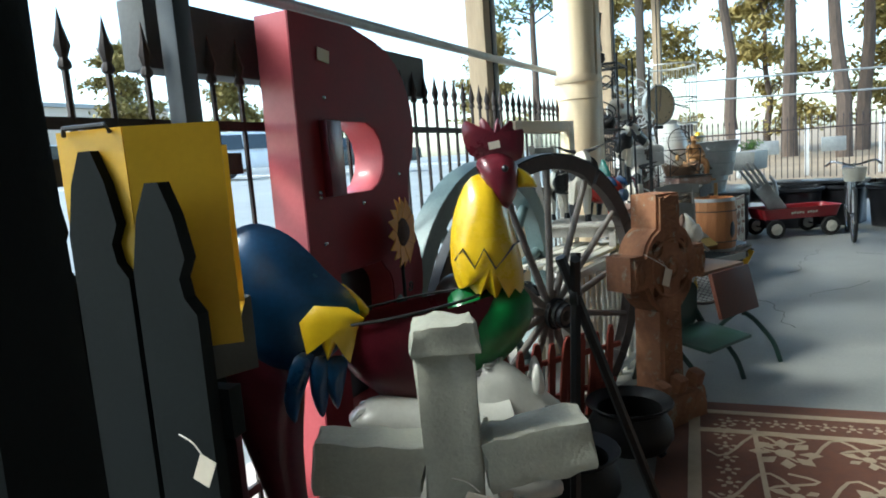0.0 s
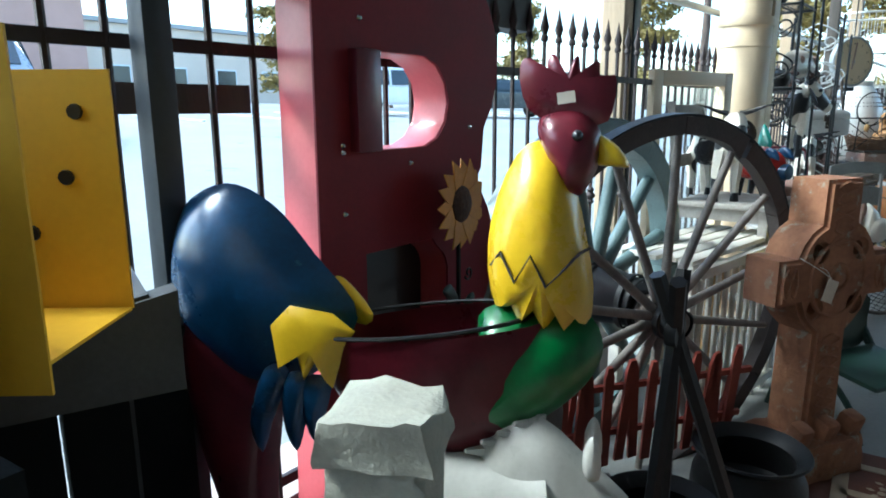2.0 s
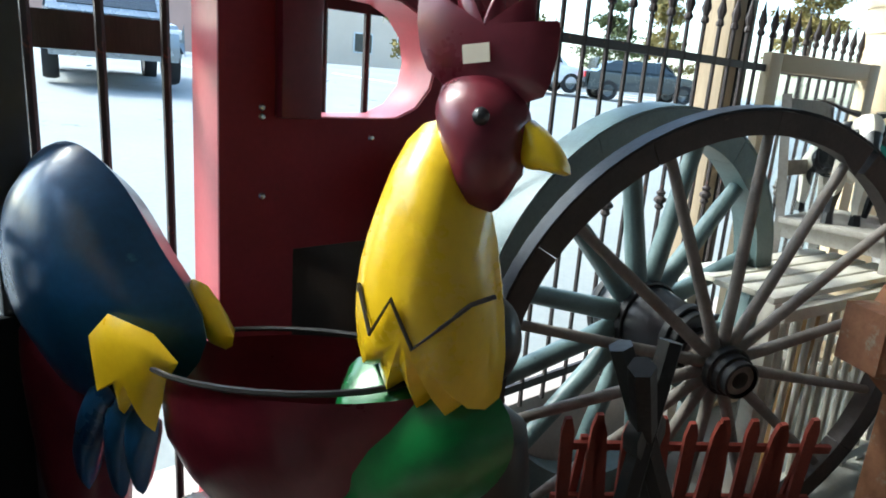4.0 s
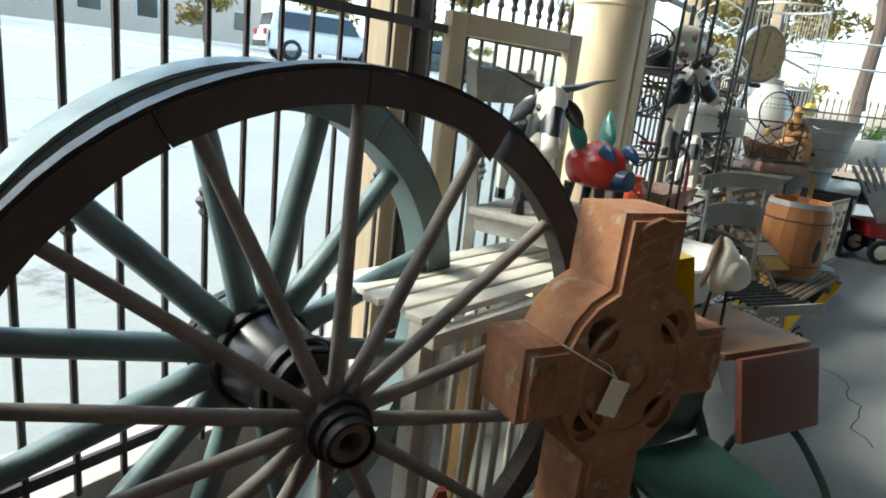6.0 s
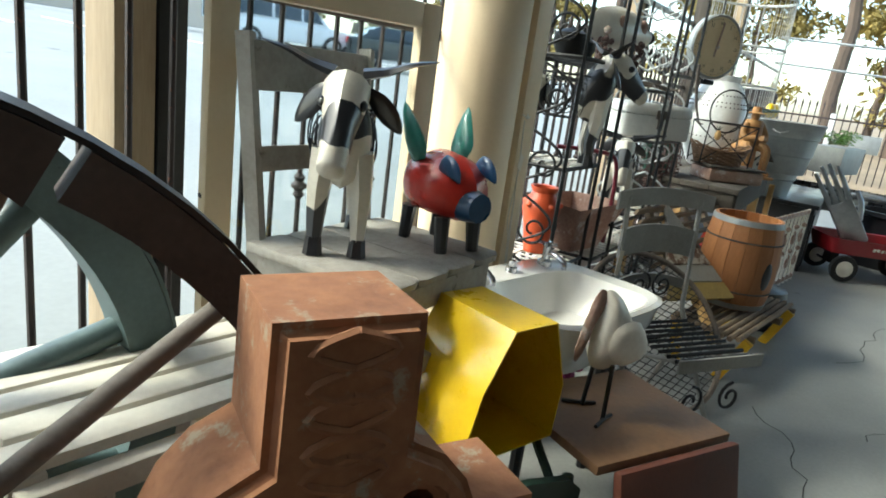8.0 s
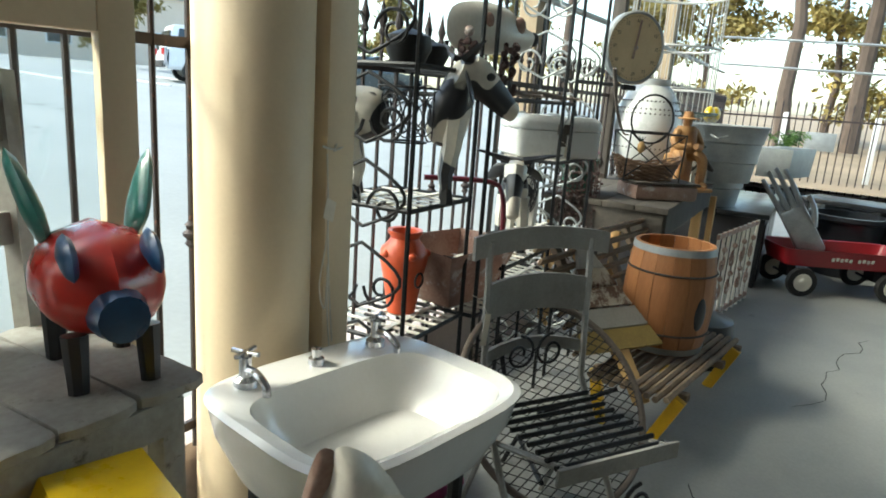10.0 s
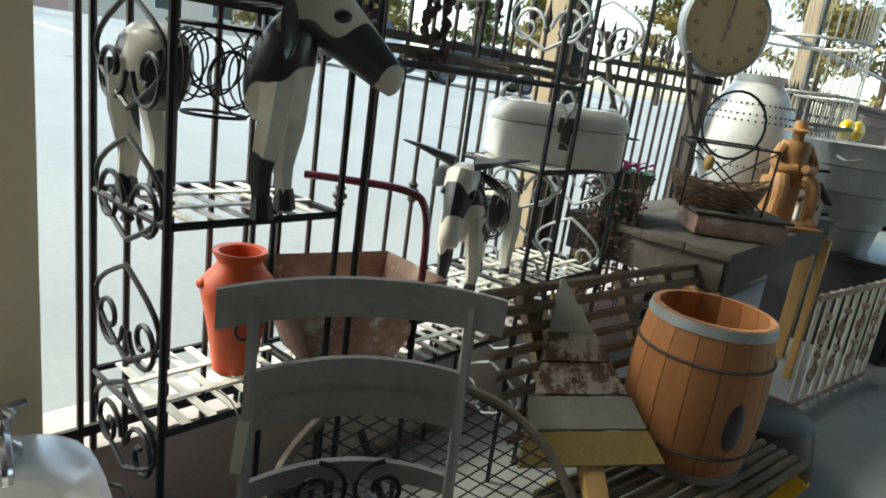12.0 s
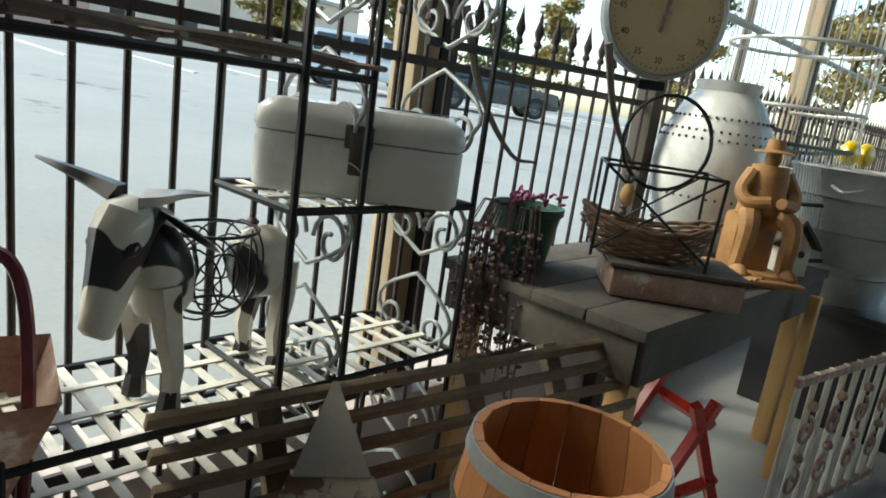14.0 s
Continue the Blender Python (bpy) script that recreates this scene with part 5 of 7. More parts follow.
def motif(cx, cy, r, k):
    for q in range(k):
        a = q * 2 * math.pi / k
        pts = [(cx + math.cos(a) * r * 0.35, cy + math.sin(a) * r * 0.35), (cx + math.cos(a + 0.28) * r * 0.75, cy + math.sin(a + 0.28) * r * 0.75), (cx + math.cos(a) * r, cy + math.sin(a) * r), (cx + math.cos(a - 0.28) * r * 0.75, cy + math.sin(a - 0.28) * r * 0.75)]
        f = bm.faces.new([bm.verts.new((x, y, 0.0105)) for x, y in pts])
    ring = [bm.verts.new((cx + math.cos(t * 0.52) * r * 0.28, cy + math.sin(t * 0.52) * r * 0.28, 0.0105)) for t in range(12)]
    bm.faces.new(ring)


for i in range(7):
    for j in range(6):
        x, y = -0.75 + i * 0.36, -0.75 + j * 0.3
        motif(x, y, 0.14 if (i + j) % 2 else 0.09, 8 if (i + j) % 2 else 6)
        tube(bm, [(x + 0.18 * t / 8, y + 0.15 * math.sin(t * 0.8) * 0.6, 0.009) for t in range(9)], 0.009, 4, flat=0.3)
        tube(bm, [(x + 0.05 + 0.12 * math.sin(t * 0.7), y + 0.3 * t / 8, 0.009) for t in range(9)], 0.007, 4, flat=0.3)
for i in range(26):
    for sd in (-1, 1):
        motif(-1.05 + i * 0.108, sd * 0.975, 0.05, 5)
for i in range(20):
    for x in (-1.01, 1.71):
        motif(x, -0.95 + i * 0.1, 0.05, 5)
part("woven_pattern", bm, M_RUGC, rug, "cream floral medallions and borders", False)

sd = thing("school_seat", "old school bench, green seat, red brown folding seat, iron legs", "bench", at(1.38, 1.02, 0, -28))
bm = B()
slab(bm, smooth_loop([(-0.42, 0.28), (-0.05, 0.28), (-0.02, 0.4), (-0.05, 0.52), (-0.40, 0.52), (-0.44, 0.4)], 3), 0.02, y0=0.06)
part("backrest", bm, M_DGREEN, sd, "dark green back board")
bm = B()
box(bm, (-0.22, -0.12, 0.27), (0.4, 0.3, 0.022), 0.01, (6, 0, 0))
part("seat", bm, M_DGREEN, sd, "dark green plank seat")
bm = B()
box(bm, (0.22, -0.03, 0.43), (0.4, 0.028, 0.27), 0.012, (-14, 0, 0))
part("folding_seat", bm, M_BROWN, sd, "red brown folded-up seat")
bm = B()
box(bm, (0.2, 0.2, 0.56), (0.44, 0.36, 0.025), 0.006)
part("desk_top", bm, M_DESK, sd, "worn brown desk top")
for x in (-0.4, -0.02, 0.38):
    bm = B()
    tube(bm, curve([(x, -0.22, 0.0), (x, -0.17, 0.12), (x, -0.05, 0.24), (x, 0.05, 0.3), (x, 0.1, 0.5)], 4), 0.014, 8)
    tube(bm, curve([(x, 0.22, 0.0), (x, 0.17, 0.14), (x, 0.05, 0.26)], 4), 0.014, 8)
    tube(bm, curve([(x, 0.0, 0.25), (x, 0.1, 0.4), (x, 0.25, 0.54)], 4), 0.012, 8)
    part("iron_leg", bm, M_DGREEN, sd, "curved cast iron leg")
bird = thing("tin_hen", "white and rust tin hen with wire legs", "garden ornament", at(1.60, 0.90, 0.573, 150))
bm = B()
puff(bm, [(-0.06, 0.14), (-0.075, 0.2), (-0.04, 0.27), (0.0, 0.31), (0.035, 0.32), (0.05, 0.27), (0.06, 0.2), (0.05, 0.14), (0.0, 0.115)], 0.04)
part("body", bm, M_WHITE, bird)
for y in (-1, 1):
    bm = B()
    puff(bm, [(-0.095, 0.17), (-0.05, 0.25), (0.02, 0.24), (0.03, 0.18), (-0.02, 0.14)], 0.016, 3, y0=y * 0.038)
    part("wing", bm, M_WHITE, bird)
bm = B()
puff(bm, [(0.03, 0.3), (0.05, 0.325), (0.07, 0.3), (0.1, 0.17), (0.085, 0.15), (0.06, 0.24)], 0.012, 3)
part("beak", bm, M_RUSTBOX, bird, "long rusty beak")
for y in (-0.03, 0.03):
    bm = B()
    tube(bm, [(0, y, 0.14), (0.005, y * 1.3, 0.0)], 0.006, 6)
    tube(bm, [(0.05, y * 2.2, 0.004), (0, y * 1.3, 0.004), (-0.03, y, 0.004)], 0.005, 5)
    part("leg", bm, M_BLACK, bird)

# ---------- white slatted bench and spindles ----------
wb = thing("slatted_bench", "chipped white slatted bench with thin spindles below", "bench", at(0.92, 0.34, 0, -8))
for k in range(5):
    bm = B()
    box(bm, (0.02 * (k % 2), 0.15 - k * 0.075, 0.75), (0.85, 0.06, 0.02), 0.004)
    part("slat", bm, M_PAINTW, wb)
for k in range(11):
    bm = B()
    tube(bm, [(-0.38 + k * 0.075, -0.2, 0.06), (-0.38 + k * 0.075, -0.2, 0.70)], 0.011, 8)
    part("spindle", bm, M_PAINTW, wb)
for z in (0.08, 0.71):
    bm = B()
    box(bm, (0, -0.2, z), (0.84, 0.035, 0.04), 0.004)
    part("rail", bm, M_PAINTW, wb)
for x in (-0.4, 0.4):
    for y in (-0.16, 0.14):
        bm = B()
        box(bm, (x, y, 0.37), (0.05, 0.05, 0.74), 0.005)
        part("leg", bm, M_PAINTW, wb)
bm = B()
box(bm, (0, 0, 0.35), (0.07, 0.04, 0.7), 0.004)
solo("timber_board", bm, M_PINE, at(0.75, 0.44, 0, -10, 3), "loose yellow pine board leaning behind the cross", "board")
# framed sheet leaning on the fence
fr = thing("sash_frame", "tall cream wooden sash frame with glass leaning by the post", "window frame", at(1.46, 0.085, 0.0, -14, 0))
for nm, c, sz in (("stile", (-0.31, 0, 0.76), (0.07, 0.04, 1.5)), ("stile", (0.31, 0, 0.76), (0.07, 0.04, 1.5)), ("rail", (0, 0, 1.475), (0.55, 0.04, 0.07)), ("rail", (0, 0, 0.06), (0.55, 0.04, 0.1))):
    bm = B()
    box(bm, c, sz, 0.006)
    part(nm, bm, M_CREAM, fr)
bm = B()
box(bm, (0, 0, 0.77), (0.55, 0.004, 1.32))
g = part("pane", bm, M_GLASS, fr, smooth=False)
g.visible_shadow = False

# ---------- chair with cow and pig ----------
ch = thing("wooden_chair", "tall bare grey weathered wooden chair", "chair", at(1.37, 0.34, 0, 0))
for k in range(4):
    bm = B()
    rough_box(bm, (-0.18 + 0.125 * k, -0.02, 0.885), (0.123, 0.42, 0.025), 0.0025, 4)
    part("seat_plank", bm, M_CHAIRW, ch)
for c_, z_ in (((0, -0.215, 0.845), (0.4, 0.022, 0.06)), ((-0.2, 0, 0.845), (0.022, 0.4, 0.06)), ((0.2, 0, 0.845), (0.022, 0.4, 0.06))):
    bm = B()
    box(bm, c_, z_, 0.003)
    part("apron", bm, M_CHAIRW, ch)
for x in (-0.2, 0.2):
    bm = B()
    tube(bm, [(x, 0.19, 0), (x, 0.19, 0.88), (x * 1.06, 0.25, 1.36)], 0.024, 4)
    part("back_post", bm, M_CHAIRW, ch)
    bm = B()
    box(bm, (x * 0.97, -0.2, 0.435), (0.042, 0.042, 0.87), 0.004)
    part("leg", bm, M_CHAIRW, ch)
    for z in (0.35, 0.62):
        bm = B()
        box(bm, (x, 0, z), (0.022, 0.38, 0.035), 0.003)
        part("stretcher", bm, M_CHAIRW, ch)
for z, h in ((1.29, 0.11), (1.08, 0.06)):
    bm = B()
    box(bm, (0, 0.235 - (1.29 - z) * 0.1, z), (0.4, 0.018, h), 0.004, (-7, 0, 0))
    part("back_rail", bm, M_CHAIRW, ch)
cow("white and black tin cow with wire basket on a wooden chair", at(1.30, 0.275, 0.898, 222), -10, 0.83, 1.15, 12)
pig = thing("tin_pig", "glossy red tin pig with teal wings on the chair seat", "garden ornament", at(1.535, 0.425, 0.898, -110) @ Matrix.Scale(1.28, 4))
bm = B()
puff(bm, [(-0.1, 0.11), (-0.09, 0.16), (-0.03, 0.19), (0.04, 0.185), (0.09, 0.15), (0.1, 0.1), (0.07, 0.065), (0.0, 0.06), (-0.07, 0.065)], 0.075, 3)
part("body", bm, M_RED, pig)
bm = B()
lathe(bm, [(0.0, 0.035), (0.028, 0.033), (0.034, 0.0), (0.034, -0.03)], 14, (0.082, 0, 0.1), 'X')
part("snout", bm, M_BLUE, pig)
for x in (-0.055, 0.055):
    for y in (-0.04, 0.04):
        bm = B()
        tube(bm, [(x, y, 0.07), (x * 1.15, y, 0.0)], 0.016, 8, r2=0.012)
        part("leg", bm, M_BLK, pig)
for y in (-1, 1):
    bm = B()
    puff(bm, [(-0.03, 0.15), (0.0, 0.19), (-0.015, 0.23), (-0.055, 0.28), (-0.065, 0.23), (-0.06, 0.18)], 0.012, 3)
    bm.transform(Matrix.Translation((0, y * 0.045, 0)) @ Matrix.Translation((0, 0, 0.15)) @ Euler((radians(-y * 16), 0, 0)).to_matrix().to_4x4() @ Matrix.Translation((0, 0, -0.15)))
    part("wing", bm, M_TEAL, pig)
    bm = B()
    puff(bm, [(0.03, 0.16), (0.05, 0.19), (0.085, 0.18), (0.1, 0.145), (0.07, 0.15)], 0.01, 3, y0=y * 0.045)
    part("ear", bm, M_BLUE, pig)
# yellow open letter on the seat side
yb = thing("letter_sign", "bright yellow open-fronted metal letter sign by the sink", "sign", at(1.345, 0.675, 0.555, -18))
bm = B()
ol = [(-0.14, 0.0), (-0.1, 0.16), (-0.03, 0.29), (0.1, 0.29), (0.16, 0.13), (0.15, 0.0)]
for i in range(len(ol)):
    (xa, za), (xb, zb) = ol[i], ol[(i + 1) % len(ol)]
    bm.faces.new([bm.verts.new(p) for p in ((xa, -0.14, za), (xb, -0.14, zb), (xb, 0.1, zb), (xa, 0.1, za))])
bmesh.ops.remove_doubles(bm, verts=bm.verts[:], dist=0.0004)
bmesh.ops.solidify(bm, geom=bm.faces[:], thickness=0.003)
part("return", bm, M_YEL2, yb)
bm = B()
slab(bm, ol, 0.004, y0=0.1)
part("back", bm, M_YEL2, yb, smooth=False)
bm = B()
slab(bm, [(-0.05, 0.03), (-0.02, 0.15), (0.06, 0.17), (0.08, 0.03)], 0.04, y0=0.055)
part("inner_box", bm, M_YEL2, yb, smooth=False)

# ---------- sink ----------
sk = thing("porcelain_sink", "white porcelain wall sink with worn chrome taps", "sink", at(2.08, 0.58, 0.0, -12))
bm = B()
N_ = 40


def rrect(a, b_, k):
    return [(a * math.copysign(abs(math.cos(t)) ** k, math.cos(t)), b_ * math.copysign(abs(math.sin(t)) ** k, math.sin(t))) for t in [2 * math.pi * (i + 0.5) / N_ for i in range(N_)]]


rings = []
for a, b_, z, dy in ((0.2, 0.13, 0.49, 0.0), (0.27, 0.2, 0.52, 0), (0.31, 0.25, 0.62, 0), (0.32, 0.265, 0.685, 0), (0.325, 0.27, 0.695, 0), (0.31, 0.255, 0.702, 0), (0.27, 0.19, 0.69, -0.04), (0.25, 0.17, 0.62, -0.04), (0.2, 0.13, 0.56, -0.04), (0.05, 0.04, 0.545, -0.04)):
    rings.append([bm.verts.new((x, y + dy, z)) for x, y in rrect(a, b_, 0.45)])
for A_, C_ in zip(rings, rings[1:]):
    for j in range(N_):
        bm.faces.new((A_[j], A_[(j + 1) % N_], C_[(j + 1) % N_], C_[j]))
bm.faces.new(rings[0])
bm.faces.new(rings[-1])
part("basin", bm, M_PORC, sk)
for x in (-0.2, 0.2):
    bm = B()
    lathe(bm, [(0.028, 0.69), (0.026, 0.71), (0.014, 0.72), (0.014, 0.765), (0.02, 0.77), (0.0, 0.785)], 14, (x, 0.2, 0))
    tp = part("tap", bm, M_CHROME, sk)
    bm = B()
    for q in range(4):
        a = q * math.pi / 2 + 0.4
        tube(bm, [(x, 0.2, 0.775), (x + 0.035 * math.cos(a), 0.2 + 0.035 * math.sin(a), 0.777)], 0.006, 7)
    part("cross_handle", bm, M_CHROME, tp)
    bm = B()
    tube(bm, curve([(x, 0.2, 0.735), (x, 0.16, 0.74), (x, 0.12, 0.72), (x, 0.115, 0.7)], 4), 0.01, 8)
    part("spout", bm, M_CHROME, tp)
bm = B()
lathe(bm, [(0.022, 0.69), (0.02, 0.71), (0.012, 0.715), (0.014, 0.735), (0.0, 0.74)], 14, (0, 0.2, 0))
part("plug_knob", bm, M_CHROME, sk)
for x in (-0.22, 0.22):
    bm = B()
    tube(bm, [(x, -0.1, 0), (x, -0.1, 0.53)], 0.02, 8)
    tube(bm, [(x, 0.12, 0), (x, 0.12, 0.53)], 0.02, 8)
    part("leg", bm, M_BLACK, sk)

# ---------- folding chair, mesh table ----------
fc = thing("folding_chair", "grey painted wooden slat folding bistro chair with iron frame", "chair", at(2.79, 0.71, 0, -33))
for z, h, w in ((0.945, 0.07, 0.5), (0.80, 0.06, 0.40), (0.745, 0.06, 0.40), (0.6, 0.04, 0.36)):
    bm = B()
    n_ = 12
    rows = []
    for i in range(n_ + 1):
        x = -w / 2 + w * i / n_
        y = 0.03 * (1 - (2 * x / w) ** 2)
        rows.append([bm.verts.new((x, y + dy, z + dz + 0.02 * (1 - (2 * x / w) ** 2))) for dy, dz in ((-0.007, -h / 2), (0.007, -h / 2), (0.007, h / 2), (-0.007, h / 2))])
    for A_, C_ in zip(rows, rows[1:]):
        for j in range(4):
            bm.faces.new((A_[j], A_[(j + 1) % 4], C_[(j + 1) % 4], C_[j]))
    bm.faces.new(rows[0])
    bm.faces.new(rows[-1])
    part("back_slat", bm, M_GREYW, fc)
for x in (-0.19, 0.19):
    bm = B()
    tube(bm, [(x, 0.012, 0.96), (x, -0.02, 0.5), (x, -0.34, 0.0)], 0.011, 6)
    part("frame_bar", bm, M_GREYW, fc)
    bm = B()
    tube(bm, [(x * 0.92, -0.42, 0.46), (x * 0.92, -0.05, 0.35), (x * 0.92, 0.1, 0.0)], 0.01, 6)
    part("leg", bm, M_GREYW, fc)
for k in range(9):
    bm = B()
    tube(bm, [(-0.19, -0.06 - 0.042 * k, 0.455), (0.19, -0.06 - 0.042 * k, 0.455)], 0.008, 6)
    part("seat_bar", bm, M_BLACK, fc)
for sg in (-1, 1):
    for y, x, z, r in ((-0.01, 0.06, 0.6, 0.005), (-0.42, 0.1, 0.3, 0.006)):
        bm = B()
        tube(bm, [(p[0], y, p[2]) for p in scroll((sg * x, z), 0.06, 1.3, 90, sg)], r, 6)
        part("scroll", bm, M_BLACK, fc, "black iron scroll")
bm = B()
box(bm, (0, -0.43, 0.45), (0.42, 0.012, 0.05), 0.003)
part("front_slat", bm, M_GREYW, fc)
tag_on(fc, (-0.2, -0.02, 0.7), (0.02, 0.1), (0, 5, 0))

mt = thing("mesh_table", "round brown iron table with expanded metal mesh top, leaning", "table", at(3.05, 0.72, 0.33, -33, 50))
R_ = 0.38
bm = B()
for k in range(-18, 19):
    off = k * 0.034
    for sl in (-1, 1):
        # line y = sl*0.45*x + off clipped to the disc
        m_ = sl * 0.5
        A_, Bq, Cq = 1 + m_ * m_, 2 * m_ * off, off * off - R_ * R_
        dsc = Bq * Bq - 4 * A_ * Cq
        if dsc <= 0:
            continue
        x0, x1 = (-Bq - math.sqrt(dsc)) / (2 * A_), (-Bq + math.sqrt(dsc)) / (2 * A_)
        tube(bm, [(x0, m_ * x0 + off, 0.002 * sl), (x1, m_ * x1 + off, 0.002 * sl)], 0.0022, 4)
o_ = part("mesh_top", bm, M_BLACK, mt, smooth=False)
o_["kind"] = "stuff"
bm = B()
tube(bm, [(R_ * math.cos(a), R_ * math.sin(a), 0) for a in [k * math.pi / 28 for k in range(56)]], 0.013, 8, True)
part("rim", bm, M_OLDW, mt, "rusty brown rim")
for k in range(3):
    a = k * 2.094
    bm = B()
    tube(bm, [(0.3 * math.cos(a), 0.3 * math.sin(a), -0.01), (0.08 * math.cos(a), 0.08 * math.sin(a), -0.25), (0.25 * math.cos(a), 0.25 * math.sin(a), -0.45)], 0.01, 6)
    part("leg", bm, M_BLACK, mt)
bm = B()
for k in range(40):
    ball(bm, (random.gauss(0, 0.05), random.gauss(0, 0.05), 0.12 + random.gauss(0, 0.05)), random.uniform(0.012, 0.03), 6)
lathe(bm, [(0.0, 0), (0.06, 0), (0.08, 0.1)], 14)
solo("flower_pot", bm, M_MAGENTA, at(2.75, 0.4, 0.0), "low pot of magenta flowers on the floor", "potted plant")

# ---------- etagere ----------
def etagere(label, s0, s1, n0, n1, h, shelves, endpanels):
    t = thing("iron_etagere", label, "shelf unit", at(s0, n1, 0), "iron shelf units")
    w, dp = s1 - s0, n1 - n0
    for x in (0, w):
        for y in (0, dp):
            bm = B()
            tube(bm, [(x, y, 0), (x, y, h)], 0.0085, 6)
            part("post", bm, M_BLACK, t)
    for z, m_ in shelves:
        bm = B()
        tube(bm, [(0, 0, z), (w, 0, z), (w, dp, z), (0, dp, z)], 0.009, 5, True)
        sf = part("shelf_frame", bm, M_BLACK, t)
        k = max(5, int(w / 0.055))
        for i in range(1, k):
            bm = B()
            box(bm, (w * i / k, dp / 2, z + 0.004), (0.02 if m_ is M_PAINTW else 0.007, dp, 0.004))
            part("shelf_slat", bm, m_, sf, smooth=False)
        for y in (dp * 0.33, dp * 0.66):
            bm = B()
            box(bm, (w / 2, y, z + 0.009), (w, 0.02 if m_ is M_PAINTW else 0.007, 0.004))
            part("shelf_slat", bm, m_, sf, smooth=False)
    for x in endpanels:
        z = 0.1
        flip = 1
        while z < h - 0.25:
            for sg in (1, -1):
                bm = B()
                c = dp / 2
                tube(bm, [(x, c + sg * (p[0]), p[2]) for p in scroll((dp * 0.24, z + 0.1), dp * 0.2, 1.25, 180, flip)], 0.006, 6)
                tube(bm, [(x, c + sg * dp * 0.45 * math.sin(i * 0.35), z + 0.03 + i * 0.024) for i in range(10)], 0.006, 6)
                part("scroll", bm, M_BLACK if x == 0 else M_GALV, t)
            flip = -flip
            z += 0.27
    return t


etagere("tall black wrought iron shelf unit with scrolled end", 2.62, 3.03, -0.03, 0.32, 2.02, [(0.57, M_PAINTW), (1.01, M_PAINTW), (1.45, M_BLACK), (1.95, M_BLACK)], (0,))
etagere("wide black wrought iron shelf unit with pale scrolled end", 3.06, 3.95, 0.02, 0.36, 2.02, [(0.56, M_PAINTW), (1.37, M_BLACK)], (0.89,))
etagere("pale scrolled iron shelf unit holding a bread box", 3.78, 4.3, 0.05, 0.37, 1.9, [(0.72, M_PAINTW), (1.105, M_PAINTW)], (0.52,))
etagere("low white lattice iron stand under a tin calf", 3.3, 3.95, 0.02, 0.36, 0.72, [(0.7, M_PAINTW)], ())
cow("large white and black tin cow standing on the iron shelf", at(2.785, 0.21, 1.022, -58), 24, 0.95, 0.8, -2)
cow("white and black tin calf with long horns on a lattice stand", at(3.68, 0.235, 0.712, 194), 10, 0.86, 1.15, 34)

# white tin pig bodies on the upper shelf
for s, n, z, nm in ((3.3, 0.2, 1.6, "white tin pig cutout with rust spots on a shelf"),):
    t = thing("tin_pig", nm, "garden ornament", at(s, n, z - 0.215, -15))
    bm = B()
    puff(bm, [(-0.22, 0.2), (-0.2, 0.3), (-0.05, 0.34), (0.12, 0.33), (0.22, 0.28), (0.3, 0.25), (0.28, 0.2), (0.18, 0.17), (0.0, 0.15), (-0.15, 0.15)], 0.06)
    part("body", bm, M_WHITE, t)
    for x in (-0.12, 0.1):
        bm = B()
        tube(bm, [(x, 0, 0.2), (x + 0.02, 0, 0.0)], 0.008, 6)
        part("leg", bm, M_BLACK, t)
    for x, z_, r in ((-0.05, 0.27, 0.03), (0.14, 0.27, 0.035), (-0.15, 0.22, 0.02)):
        bm = B()
        ball(bm, (x, -0.045, z_), (r, 0.02, r), 10)
        part("spot", bm, M_RUSTBOX, t)
    bm = B()
    ball(bm, (0.29, 0, 0.235), (0.02, 0.03, 0.03), 10)
    part("snout", bm, M_BLK, t)
# dark hand tools on the upper shelf
for k, (s, n, rz) in enumerate(((3.3, 0.27, -6), (3.55, 0.22, 4), (3.7, 0.28, -12))):
    bm = B()
    tube(bm, curve([(-0.3, 0, 0.02), (0, 0, 0.03), (0.2, 0, 0.02), (0.24, 0.02, 0.015)], 4), 0.012, 7)
    box(bm, (-0.2, 0, 0.02), (0.14, 0.06, 0.012), 0.003, (0, 0, 10))
    tube(bm, curve([(0.2, 0, 0.02), (0.27, -0.04, 0.02), (0.25, -0.07, 0.02)], 4), 0.006, 6)
    solo("hand_tool", bm, M_OLDW, at(s, n, 1.375, rz), "rusty old hand tool lying on the wire shelf", "tool")
for k, (s, n) in enumerate(((3.15, 0.2), (3.3, 0.3))):
    bm = B()
    for i in range(50):
        a, z = random.uniform(0, 6.3), random.uniform(0, 0.2)
        ball(bm, (0.03 * math.cos(a) * (1 - z), 0.03 * math.sin(a), z), random.uniform(0.008, 0.015), 5)
    solo("dried_bouquet", bm, M_DRY, at(s, n, 1.38), "dark bundle of dried cones on the shelf", "dried plant")
